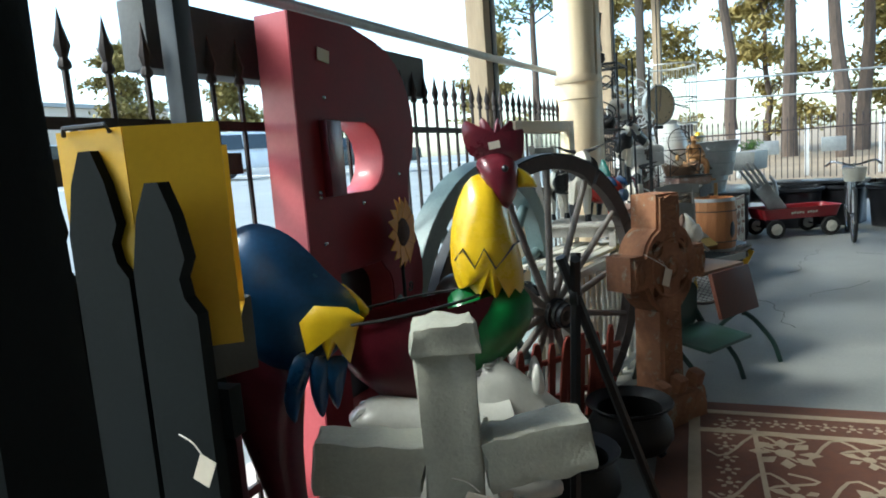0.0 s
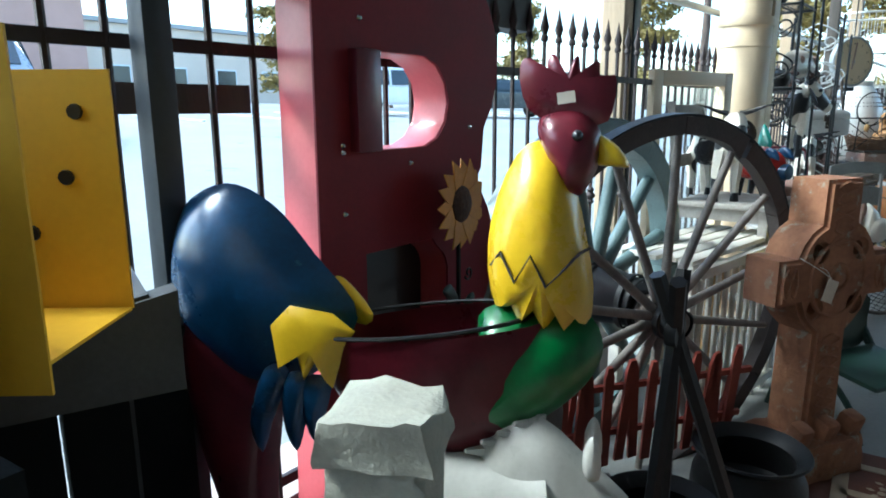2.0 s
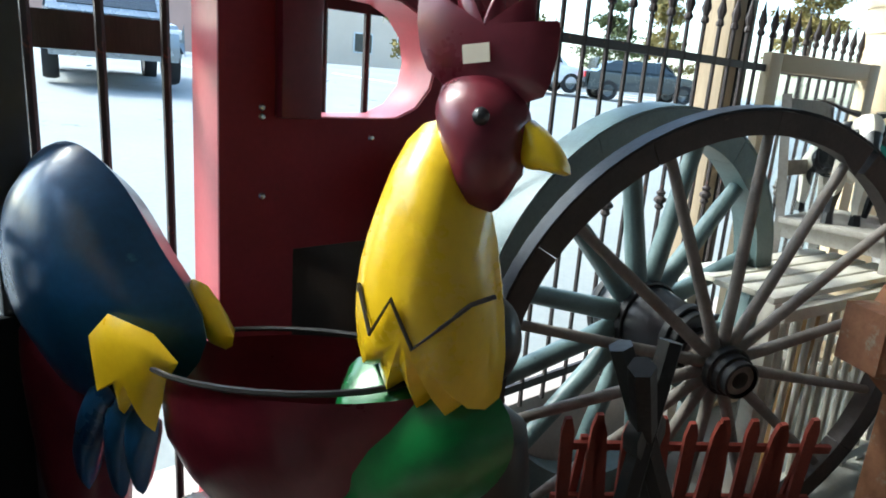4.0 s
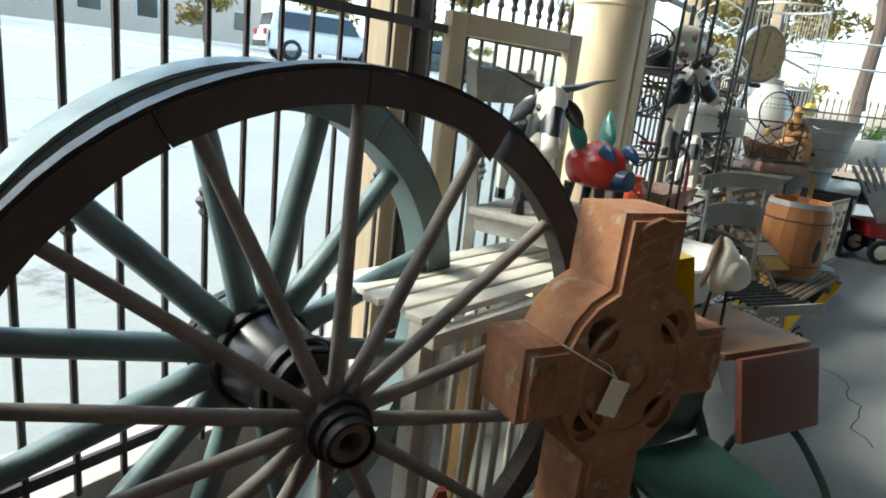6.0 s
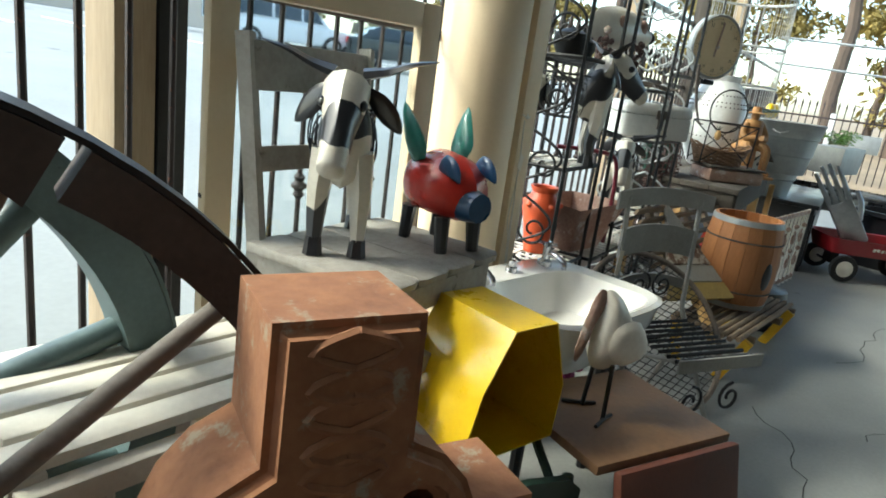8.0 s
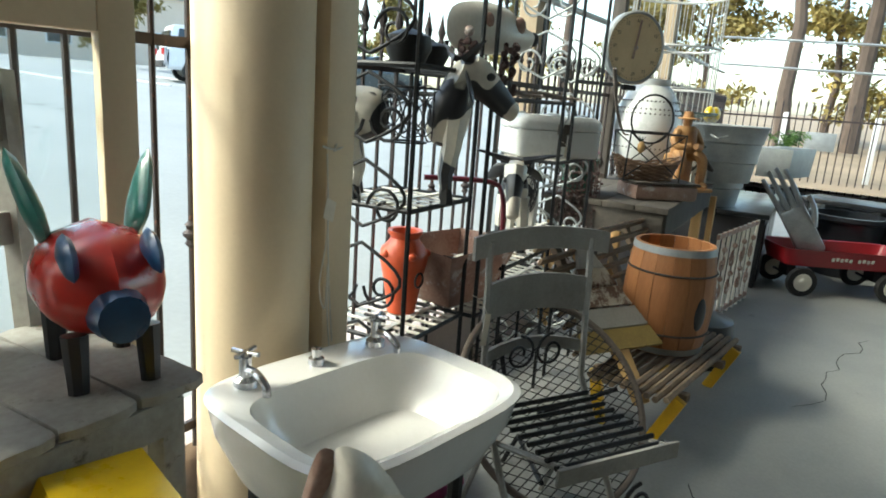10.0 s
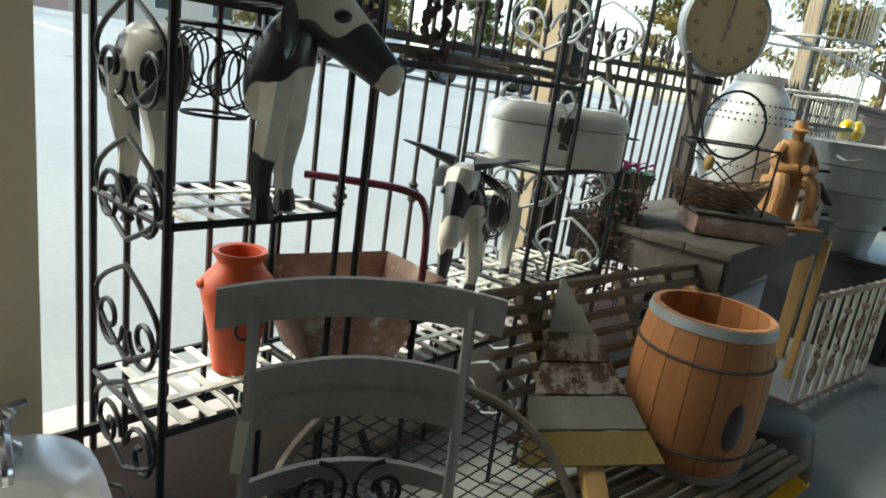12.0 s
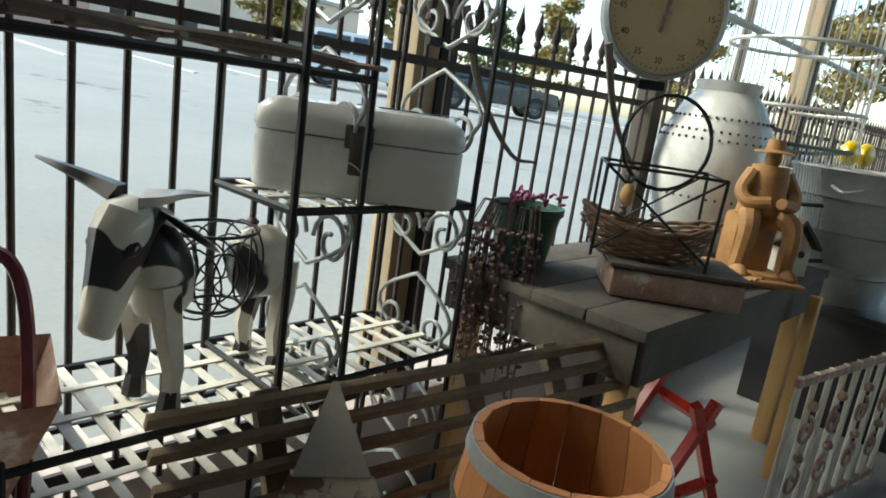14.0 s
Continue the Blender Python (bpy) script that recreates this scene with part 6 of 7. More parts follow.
# black tin star and pots high on the first shelf
bm = B()
st = []
for k in range(10):
    r = 0.24 if k % 2 == 0 else 0.1
    a = math.pi / 2 + k * math.pi / 5
    st.append((r * math.cos(a), r * math.sin(a)))
slab(bm, st, 0.02)
solo("metal_star", bm, M_BLK, at(2.78, 0.16, 2.2, 20, 0, 12), "black sheet metal star on top of the shelf unit", "ornament", smooth=False)
for s, n, z, r in ((2.75, 0.2, 1.462, 0.075), (2.93, 0.18, 1.462, 0.06), (2.8, 0.12, 1.962, 0.08)):
    bm = B()
    lathe(bm, [(0, 0), (r * 0.7, 0), (r, r * 0.6), (r * 0.95, r * 1.1), (r * 0.5, r * 1.3), (r * 0.15, r * 1.4), (0, r * 1.55)], 20)
    tube(bm, curve([(r * 0.8, 0, r * 0.9), (r * 1.5, 0, r * 1.2), (r * 1.6, 0, r * 1.6)], 4), r * 0.14, 7)
    solo("enamel_kettle", bm, M_BLACK, at(s, n, z), "dark enamel kettle on the iron shelf", "kettle")

# orange vase
vs_ = thing("clay_vase", "bright orange glazed clay vase with ring handles", "vase", at(2.89, 0.14, 0.58))
bm = B()
lathe(bm, [(0.0, 0), (0.052, 0), (0.055, 0.02), (0.07, 0.12), (0.088, 0.2), (0.085, 0.235), (0.06, 0.265), (0.052, 0.28), (0.064, 0.3), (0.064, 0.308), (0.05, 0.305), (0.044, 0.28), (0.06, 0.24), (0.06, 0.1)], 28)
part("body", bm, M_ORANGE, vs_)
bm = B()
tube(bm, [(-0.03 + 0.026 * math.cos(a), -0.088, 0.14 + 0.026 * math.sin(a)) for a in [k * math.pi / 10 for k in range(20)]], 0.004, 6, True)
part("ring", bm, M_BLACK, vs_, "dark ring handle")
for a in range(5):
    bm = B()
    ball(bm, (0.082 * math.cos(a * 1.25 - 2.2), 0.082 * math.sin(a * 1.25 - 2.2), 0.225), (0.018, 0.018, 0.015), 8)
    part("moulding", bm, M_ORANGE, vs_)

# rusty tin box with red handle
tb = thing("tin_box", "rusty flared tin box with a red bent handle", "box", at(3.19, 0.19, 0.575, -10))
bm = B()
a0 = [(-0.13, -0.09), (0.13, -0.09), (0.13, 0.09), (-0.13, 0.09)]
a1 = [(-0.235, -0.17), (0.22, -0.17), (0.235, 0.16), (-0.22, 0.16)]
lo = [bm.verts.new((x, y, 0)) for x, y in a0]
hi = [bm.verts.new((x, y, 0.23 + 0.015 * (k % 2))) for k, (x, y) in enumerate(a1)]
bm.faces.new(lo)
for i in range(4):
    j = (i + 1) % 4
    bm.faces.new((lo[i], lo[j], hi[j], hi[i]))
bmesh.ops.solidify(bm, geom=bm.faces[:], thickness=0.004)
part("tray", bm, M_RUSTBOX, tb, smooth=False)
bm = B()
box(bm, (0, 0, 0.02), (0.22, 0.14, 0.01))
part("liner", bm, M_MAROON, tb, "red painted bottom", False)
bm = B()
tube(bm, curve([(0.17, -0.1, 0.02), (0.18, -0.1, 0.25), (0.17, -0.09, 0.42), (0.12, -0.06, 0.47), (-0.02, 0.04, 0.48), (-0.1, 0.1, 0.48)], 5), 0.011, 8)
part("handle", bm, M_MAROON, tb, "red bent tube handle")

# bread box
bb = thing("bread_box", "white enamel bread box with a rusty latch and blue stripe", "bread box", at(4.05, 0.22, 1.115, -42))
def rbox(bm, w, dp, z0, z1, r, crown=0.0):
    rings = []
    for u, z in ((0.96, z0), (1.0, z0 + 0.01), (1.0, z1 - 0.02 if crown else z1), (0.97, z1), (0.86, z1 + crown), (0.0, z1 + crown * 1.2)):
        rings.append([bm.verts.new((w / 2 * u * math.copysign(abs(math.cos(t)) ** r, math.cos(t)), dp / 2 * u * math.copysign(abs(math.sin(t)) ** r, math.sin(t)), z)) for t in [2 * math.pi * (i + 0.5) / 36 for i in range(36)]])
    for A_, C_ in zip(rings, rings[1:]):
        for j in range(36):
            bm.faces.new((A_[j], A_[(j + 1) % 36], C_[(j + 1) % 36], C_[j]))
    bm.faces.new(rings[0])


bm = B()
rbox(bm, 0.46, 0.26, 0.0, 0.125, 0.28)
part("body", bm, M_ENAMEL, bb)
bm = B()
rbox(bm, 0.465, 0.265, 0.128, 0.175, 0.28, 0.02)
part("lid", bm, M_ENAMEL, bb)
bm = B()
box(bm, (0, -0.137, 0.135), (0.06, 0.012, 0.05), 0.004)
box(bm, (0, -0.141, 0.1), (0.035, 0.01, 0.09), 0.004)
part("latch", bm, M_DARKWOOD, bb, "rusty brown latch")
bm = B()
for k in range(5):
    box(bm, (0.0 + k * 0.05, 0.02, 0.2), (0.04, 0.05, 0.002))
part("lettering", bm, M_BLUE, bb, "faded blue painted lettering bars", False)
tag_on(bb, (0.02, -0.155, 0.03), (0.03, 0.05), (0, 5, 0))

# ---------- twig bench with barrel ----------
tw = thing("slatted_lounge", "weathered slatted wooden bench with a reclined back", "bench", at(4.1, 0.6, 0, -9))
for k in range(9):
    bm = B()
    z = 0.76 - 0.05 * k
    box(bm, (0, 0.09 - 0.03 * k, z), (1.25, 0.016, 0.034), 0.003, (30, 0, 0))
    part("back_slat", bm, M_TWIG, tw)
for k in range(10):
    bm = B()
    tube(bm, [(-0.58 + random.uniform(-.02, .02), -0.2 - 0.037 * k, 0.262 + 0.004 * (k % 2)), (0.42, -0.2 - 0.037 * k, 0.262)], 0.014, 6)
    part("seat_slat", bm, M_TWIG, tw)
for x in (-0.4, 0.1, 0.38):
    bm = B()
    box(bm, (x, 0.0, 0.54), (0.05, 0.03, 0.52), 0.003, (-31, 0, 0))
    part("back_support", bm, M_TWIG, tw)
    bm = B()
    box(bm, (x, -0.36, 0.23), (0.04, 0.42, 0.035), 0.003)
    part("seat_support", bm, M_TWIG, tw)
for x in (-0.45, 0.36):
    bm = B()
    box(bm, (x, -0.5, 0.115), (0.035, 0.05, 0.26), 0.003, (25, 0, 0))
    part("leg", bm, M_YEL, tw, "yellow painted leg")
    bm = B()
    box(bm, (x, -0.2, 0.125), (0.035, 0.05, 0.25), 0.003, (-10, 0, 0))
    part("leg", bm, M_YEL, tw, "yellow painted leg")
br = thing("oak_barrel", "small orange brown oak barrel with pale metal hoops", "barrel", at(4.07, 0.885, 0.282))
NS = 16
hb_ = 0.5


def brad(z):
    return 0.178 + 0.028 * (1 - (2 * z / hb_ - 1) ** 2)


st0 = None
for k in range(NS):
    mm = Euler((0, 0, 2 * math.pi * k / NS)).to_matrix().to_4x4()
    if st0 is None:
        bm = B()
        da = math.pi / NS * 0.965
        rows = []
        for i in range(9):
            z = hb_ * i / 8
            r = brad(z)
            rows.append([bm.verts.new((rr_ * math.cos(a), rr_ * math.sin(a), z)) for rr_, a in ((r, -da), (r + 0.002, 0), (r, da), (r - 0.014, da), (r - 0.014, -da))])
        for A_, C_ in zip(rows, rows[1:]):
            for j in range(5):
                bm.faces.new((A_[j], A_[(j + 1) % 5], C_[(j + 1) % 5], C_[j]))
        bm.faces.new(rows[0])
        bm.faces.new(rows[-1])
        st0 = part("stave", bm, M_BARREL, br, m=mm)
    else:
        again("stave", st0, br, mm)
bm = B()
lathe(bm, [(0.0, 0.02), (0.17, 0.02), (0.17, 0.035), (0.0, 0.035)], 32)
part("bottom", bm, M_BARRELIN, br)
for z, h, m_ in ((0.482, 0.03, M_GALV), (0.018, 0.03, M_GALV)):
    bm = B()
    lathe(bm, [(brad(z - h / 2) + 0.001, z - h / 2), (brad(z - h / 2) + 0.005, z - h / 2), (brad(z + h / 2) + 0.005, z + h / 2), (brad(z + h / 2) + 0.001, z + h / 2)], 40)
    part("hoop", bm, m_, br, "pale galvanised hoop")
for z in (0.38, 0.1):
    bm = B()
    tube(bm, [((brad(z) + 0.003) * math.cos(a), (brad(z) + 0.003) * math.sin(a), z) for a in [k * math.pi / 20 for k in range(40)]], 0.005, 6, True)
    part("hoop", bm, M_DARKWOOD, br, "thin rusty wire hoop")
bm = B()
for k in range(1):
    a = radians(-124)
    ball(bm, ((brad(.2) - 0.004) * math.cos(a), (brad(.2) - 0.004) * math.sin(a), 0.21), (0.035, 0.012, 0.08), 14, (0, 0, -214))
part("burn_mark", bm, M_BLK, br, "black scorched oval mark")

# plank tree leaning on the bench
pt = thing("plank_tree", "decorative tree of chipped painted planks", "ornament", at(3.61, 0.82, 0.35, -34, -44) @ Matrix.Scale(1.12, 4))
for k, (z, w, m_) in enumerate(((0.02, 0.36, M_PINE), (0.02, 0.4, M_OCHRE), (0.11, 0.34, M_GREYW), (0.2, 0.26, M_CHIP), (0.29, 0.2, M_CHIP), (0.37, 0.13, M_GREYW), (0.45, 0.07, M_GREYW))):
    if k == 0:
        bm = B()
        box(bm, (0, 0.01, -0.08), (0.06, 0.03, 0.22), 0.004)
        part("trunk_plank", bm, M_PINE, pt)
        continue
    bm = B()
    slab(bm, [(-w / 2, z), (w / 2, z), (w / 2 - 0.03, z + 0.083), (-w / 2 + 0.03, z + 0.083)], 0.02, y0=-0.01 - 0.003 * (k % 2))
    part("plank", bm, m_, pt, smooth=False)
bm = B()
box(bm, (0, 0.03, 0.25), (0.05, 0.02, 0.5), 0.003)
part("spine", bm, M_PINE, pt)

# ---------- dark table and what stands on it ----------
tbk = thing("work_table", "dark worn wooden work table with pine legs", "table", at(5.5, 0.36, 0))
for k in range(4):
    bm = B()
    box(bm, (0.004 * (k % 2), 0.28 - 0.187 * k, 0.83), (1.74, 0.185, 0.036), 0.006)
    part("top_board", bm, M_TABLE, tbk)
bm = B()
box(bm, (0, -0.355, 0.745), (1.68, 0.025, 0.13), 0.003)
box(bm, (-0.84, 0, 0.745), (0.025, 0.7, 0.13), 0.003)
part("apron", bm, M_TABLE, tbk)
for x in (-0.78, 0.78):
    for y in (-0.3, 0.3):
        bm = B()
        box(bm, (x, y, 0.4), (0.07, 0.07, 0.8), 0.004)
        part("leg", bm, M_PINE, tbk)
ZT = 0.85
ty = thing("metal_tray", "grey brown upturned metal tray with a flat lid", "tray", at(5.05, 0.57, ZT, -50))
bm = B()
box(bm, (0, 0, 0.045), (0.4, 0.27, 0.09), 0.02)
part("body", bm, M_RUSTBOX, ty)
bm = B()
box(bm, (0, 0, 0.1), (0.42, 0.28, 0.014), 0.005)
part("lid", bm, M_DARKWOOD, ty)
bk = thing("wicker_basket", "brown wicker basket in a black twisted wire stand", "basket", at(5.0, 0.50, ZT + 0.107, -55))
bm = B()
for k in range(9):
    u = k / 8
    tube(bm, [((0.16 + 0.05 * u) * math.cos(a), (0.08 + 0.04 * u) * math.sin(a), 0.01 + 0.085 * u + 0.004 * math.sin(a * 13 + k * 3.1) + 0.05 * math.cos(a) ** 2 * u) for a in [j * math.pi / 24 for j in range(48)]], 0.007, 6, True)
lathe(bm, [(0.0, 0.006), (0.1, 0.006)], 16)
part("weave", bm, M_WICKER, bk)
for x in (-0.17, 0.17):
    bm = B()
    tube(bm, [(x, -0.1, 0), (x, -0.13, 0.28), (x, 0.13, 0.28), (x, 0.1, 0)], 0.005, 6)
    part("wire_leg", bm, M_BLACK, bk)
for y in (-0.13, 0.13):
    for pts_, r_ in (([(-0.17, y, 0.28), (0.17, y, 0.28)], 0.005), ([(-0.17, y * 0.8, 0.02), (0.17, y, 0.28)], 0.004), ([(0.17, y * 0.8, 0.02), (-0.17, y, 0.28)], 0.004)):
        bm = B()
        tube(bm, pts_, r_, 6)
        part("wire_brace", bm, M_BLACK, bk)
bm = B()
tube(bm, [(0.13 * math.cos(a), 0, 0.36 + 0.13 * math.sin(a) * 1.1) for a in [k * math.pi / 12 for k in range(24)]], 0.006, 6, True)
part("wire_ring", bm, M_BLACK, bk)
bm = B()
ball(bm, (-0.1, -0.13, 0.2), (0.022, 0.022, 0.035), 10)
part("pineapple_charm", bm, M_PINE, bk, "small yellow pineapple charm")
bm = B()
for k in range(6):
    a = k * 1.05
    tube(bm, [(-0.1, -0.13, 0.23), (-0.1 + 0.02 * math.cos(a), -0.13 + 0.02 * math.sin(a), 0.26)], 0.004, 5, r2=0.001)
part("charm_leaf", bm, M_DGREEN, bk)
gp = thing("potted_plant", "green plastic pot with a dried trailing plant", "potted plant", at(4.86, 0.13, ZT) @ Matrix.Scale(1.15, 4))
bm = B()
lathe(bm, [(0, 0), (0.075, 0), (0.1, 0.15), (0.108, 0.155), (0.108, 0.175), (0.098, 0.175), (0.09, 0.14), (0, 0.14)], 24)
part("pot", bm, M_POTG, gp)
bm = B()
rp = random.Random(8)
for k in range(42):
    a = rp.uniform(-3.3, -2.3)
    r = 0.135 + rp.uniform(0, 0.05)
    x, y = r * math.cos(a), r * math.sin(a)
    ln = rp.uniform(0.2, 0.5)
    tube(bm, [(x * 0.5, y * 0.5, 0.17), (x, y, 0.19), (x * 1.3, y * 1.3, 0.1), (x * 1.35 + rp.uniform(-.02, .02), y * 1.35, 0.1 - ln)], 0.002, 4)
    for q in range(9):
        z = 0.12 - ln * q / 8
        ball(bm, (x * 1.33 + rp.uniform(-.015, .015), y * 1.33 + rp.uniform(-.015, .015), z), (0.009, 0.009, 0.006), 5)
f_ = part("trailing_plant", bm, M_DRY, gp)
f_["kind"] = "stuff"
bm = B()
for k in range(40):
    a, r = rp.uniform(0, 6.3), rp.uniform(0, 0.13)
    c = Vector((r * math.cos(a), r * math.sin(a), 0.18 + rp.uniform(0, 0.03)))
    ball(bm, c, (0.014, 0.007, 0.004), 5, (rp.uniform(0, 90), rp.uniform(0, 90), rp.uniform(0, 180)))
f_ = part("leaf", bm, M_MAGENTA, gp, "small magenta leaves")
f_["kind"] = "stuff"
jr = thing("clay_jar", "big round white jar with beaded bands", "jar", at(6.02, 0.24, ZT) @ Matrix.Scale(1.12, 4))
bm = B()
lathe(bm, [(0, 0), (0.12, 0), (0.15, 0.05), (0.215, 0.22), (0.23, 0.33), (0.215, 0.45), (0.15, 0.58), (0.115, 0.62), (0.125, 0.66), (0.11, 0.66), (0.09, 0.6)], 36)
part("body", bm, M_ENAMEL, jr)
for z, r in ((0.47, 0.208), (0.44, 0.218), (0.52, 0.185), (0.22, 0.216)):
    bm = B()
    for k in range(44):
        a = k * 2 * math.pi / 44
        ball(bm, (r * math.cos(a), r * math.sin(a), z), 0.0055, 5)
    f_ = part("bead_band", bm, M_DARKWOOD, jr, "row of small dark perforations")
    f_["kind"] = "stuff"
man = B()
ball(man, (0, 0, 0.455), (0.032, 0.03, 0.042), 14)
lathe(man, [(0.0, 0.53), (0.03, 0.528), (0.036, 0.49), (0.072, 0.482), (0.072, 0.476), (0.0, 0.478)], 20)
tube(man, curve([(0, 0, 0.43), (0, 0, 0.39), (-0.005, 0, 0.32), (0, 0, 0.24)], 3), 0.052, 12, r2=0.072, flat=1.25)
for y in (-1, 1):
    tube(man, curve([(0, y * 0.062, 0.4), (0.02, y * 0.1, 0.33), (0.06, y * 0.085, 0.29), (0.1, y * 0.02, 0.3)], 4), 0.03, 9, r2=0.022)
    tube(man, curve([(0.0, y * 0.04, 0.24), (0.08, y * 0.075, 0.23), (0.11, y * 0.085, 0.18), (0.1, y * 0.09, 0.04)], 4), 0.044, 9, r2=0.03)
    ball(man, (0.125, y * 0.095, 0.035), (0.055, 0.028, 0.03), 10)
box(man, (-0.05, 0, 0.12), (0.13, 0.17, 0.24), 0.03)
box(man, (0.04, 0, 0.012), (0.34, 0.26, 0.024), 0.01)
solo("carved_figurine", man, M_CARVED, at(5.74, 0.58, ZT, 225), "carved honey brown wooden seated figurine with a hat", "figurine")
bh = thing("birdhouse", "small white birdhouse with a dark brown roof", "birdhouse", at(6.02, 0.62, ZT, -40))
bm = B()
slab(bm, [(-0.07, 0), (0.07, 0), (0.07, 0.12), (0, 0.2), (-0.07, 0.12)], 0.14, y0=-0.07)
part("wall", bm, M_PAINTW, bh, smooth=False)
for sg in (-1, 1):
    bm = B()
    box(bm, (sg * 0.045, 0, 0.175), (0.15, 0.2, 0.014), 0.002, (0, sg * 48, 0))
    part("roof", bm, M_DARKWOOD, bh)
for x, z in ((-0.028, 0.09), (0.03, 0.09)):
    bm = B()
    lathe(bm, [(0.0, 0.003), (0.015, 0.003), (0.015, 0.0)], 12, (x, -0.071, z), 'Y')
    part("entry_hole", bm, M_BLK, bh)
bm = B()
for k in range(7):
    tube(bm, [(-0.16 + k * 0.045, -0.06, 0.015), (-0.15 + k * 0.045, 0.06, 0.018)], 0.018, 7)
solo("log_bundle", bm, M_CARVED, at(5.5, 0.62, ZT, -5), "row of small carved wooden logs on the table", "ornament")
# hanging dial scale
hs = thing("hanging_scale", "round cream dial hanging scale with dark numerals", "scale", at(5.28, 0.26, 1.745, -38))
bm = B()
lathe(bm, [(0, -0.05), (0.2, -0.05), (0.222, -0.03), (0.226, 0.02), (0.215, 0.032), (0.205, 0.02)], 48, axis='Y')
part("case", bm, M_GALV, hs)
bm = B()
lathe(bm, [(0, 0.02), (0.207, 0.02)], 48, axis='Y')
part("dial_face", bm, M_DIAL, hs, "aged cream dial")
bm = B()
for k in range(60):
    a = k * math.pi / 30
    r = 0.19
    ln = 0.014 if k % 5 == 0 else 0.006
    box(bm, (r * math.cos(a), -0.0215, r * math.sin(a)), (ln, 0.002, 0.002), rot=(0, -math.degrees(a), 0))
f_ = part("tick_ring", bm, M_BLK, hs, smooth=False)
for k in range(12):
    v = 5 * k if k else 60
    a = math.pi / 2 - k * math.pi / 6
    cu = bpy.data.curves.new("numeral", 'FONT')
    cu.body, cu.size, cu.align_x, cu.align_y = str(v), 0.03, 'CENTER', 'CENTER'
    o2 = new("numeral", cu)
    me = bpy.data.meshes.new_from_object(o2.evaluated_get(bpy.context.evaluated_depsgraph_get()))
    bpy.data.objects.remove(o2)
    me.materials.clear()
    me.materials.append(M_BLK)
    o2 = new("numeral", me)
    o2.parent = hs
    o2.matrix_local = Matrix.Translation((0.162 * math.cos(a), -0.0222, 0.162 * math.sin(a))) @ Euler((radians(90), 0, 0)).to_matrix().to_4x4()
bm = B()
box(bm, (0.0, -0.027, 0.05), (0.014, 0.003, 0.24), rot=(0, 8, 0))
lathe(bm, [(0, 0.03), (0.014, 0.03), (0.014, 0.02)], 12, axis='Y')
part("needle", bm, M_RUSTBOX, hs, "brown needle")
bm = B()
box(bm, (0, 0.0, -0.245), (0.1, 0.03, 0.035), 0.008)
tube(bm, [(0, 0, 0.22), (0, 0, H - 1.745)], 0.006, 6)
part("hanger", bm, M_BLACK, hs)
for x in (-0.35, 0.25):
    bm = B()
    tube(bm, curve([(x, 0, 0), (x + 0.1, 0, -0.22), (x + 0.25, 0, -0.38), (x + 0.36, 0, -0.4)], 4), 0.014, 6, r2=0.004)
    solo("hay_sickle", bm, M_OLDW, at(4.75, 0.2, 1.6, -8), "rusty curved sickle blade hung on the shelf end", "tool")
bm = B()
tube(bm, [(-0.55, 0, 0), (0.5, 0.05, 0.02)], 0.012, 7)
solo("iron_rod", bm, M_BLACK, at(4.8, 0.22, 1.49, -4), "dark iron rod across the shelf end", "rod")

# ---------- far corner ----------
gt = thing("iron_gate_panel", "rusty white wrought iron gate panel leaning upright", "gate", at(5.45, 0.93, 0, -10))
for k in range(9):
    bm = B()
    tube(bm, [(k * 0.115, 0, 0), (k * 0.115, 0, 0.62)], 0.011, 6)
    part("bar", bm, M_PAINTW, gt)
for z in (0.04, 0.6):
    bm = B()
    box(bm, (0.46, 0, z), (0.96, 0.02, 0.03))
    part("rail", bm, M_RUSTBOX, gt, smooth=False)
for k in range(4):
    bm = B()
    for q in (0.2, 0.4):
        tube(bm, [(p[0], -0.012, p[2]) for p in scroll((0.115 + k * 0.23, q), 0.06, 1.3, 90, 1 if k % 2 else -1)], 0.007, 6)
        ball(bm, (0.115 + k * 0.23, -0.015, q + 0.1), 0.02, 6)
    part("scroll_panel", bm, M_RUSTBOX, gt)
bm = B()
box(bm, (0, 0, 0.4), (0.05, 0.04, 0.8), 0.004)
solo("pine_stake", bm, M_PINE, at(5.95, 0.80, 0), "short yellow pine stake by the gate panel", "stake")
rc = thing("red_trestle", "low red painted wooden trestle under the table", "trestle", at(5.15, 0.72, 0, -20))
for p_, q_ in (((-0.2, 0, 0), (0.1, 0, 0.5)), ((0.25, 0, 0), (0.0, 0, 0.5)), ((-0.2, 0.25, 0), (0.1, 0.25, 0.5)), ((0.1, 0, 0.42), (0.1, 0.25, 0.42)), ((-0.12, 0, 0.15), (0.18, 0, 0.2))):
    bm = B()
    tube(bm, [p_, q_], 0.024, 4)
    part("bar", bm, M_RED, rc)
bm = B()
lathe(bm, [(0, 0), (0.2, 0), (0.23, 0.1), (0.2, 0.25), (0, 0.3)], 24)
solo("black_tub", bm, M_BLK, at(4.75, 0.95, 0), "black upturned tub beside the barrel", "tub")
wg = thing("toy_wagon", "red toy wagon with white lettering and black wheels", "wagon", at(7.15, 1.66, 0, -62) @ Matrix.Scale(1.15, 4))
bm = B()
rings = []
for a, b_, z in ((0.42, 0.19, 0.21), (0.46, 0.215, 0.33), (0.47, 0.225, 0.335), (0.455, 0.21, 0.33), (0.415, 0.185, 0.222)):
    rings.append([bm.verts.new((x, y, z)) for x, y in rrect(a, b_, 0.25)])
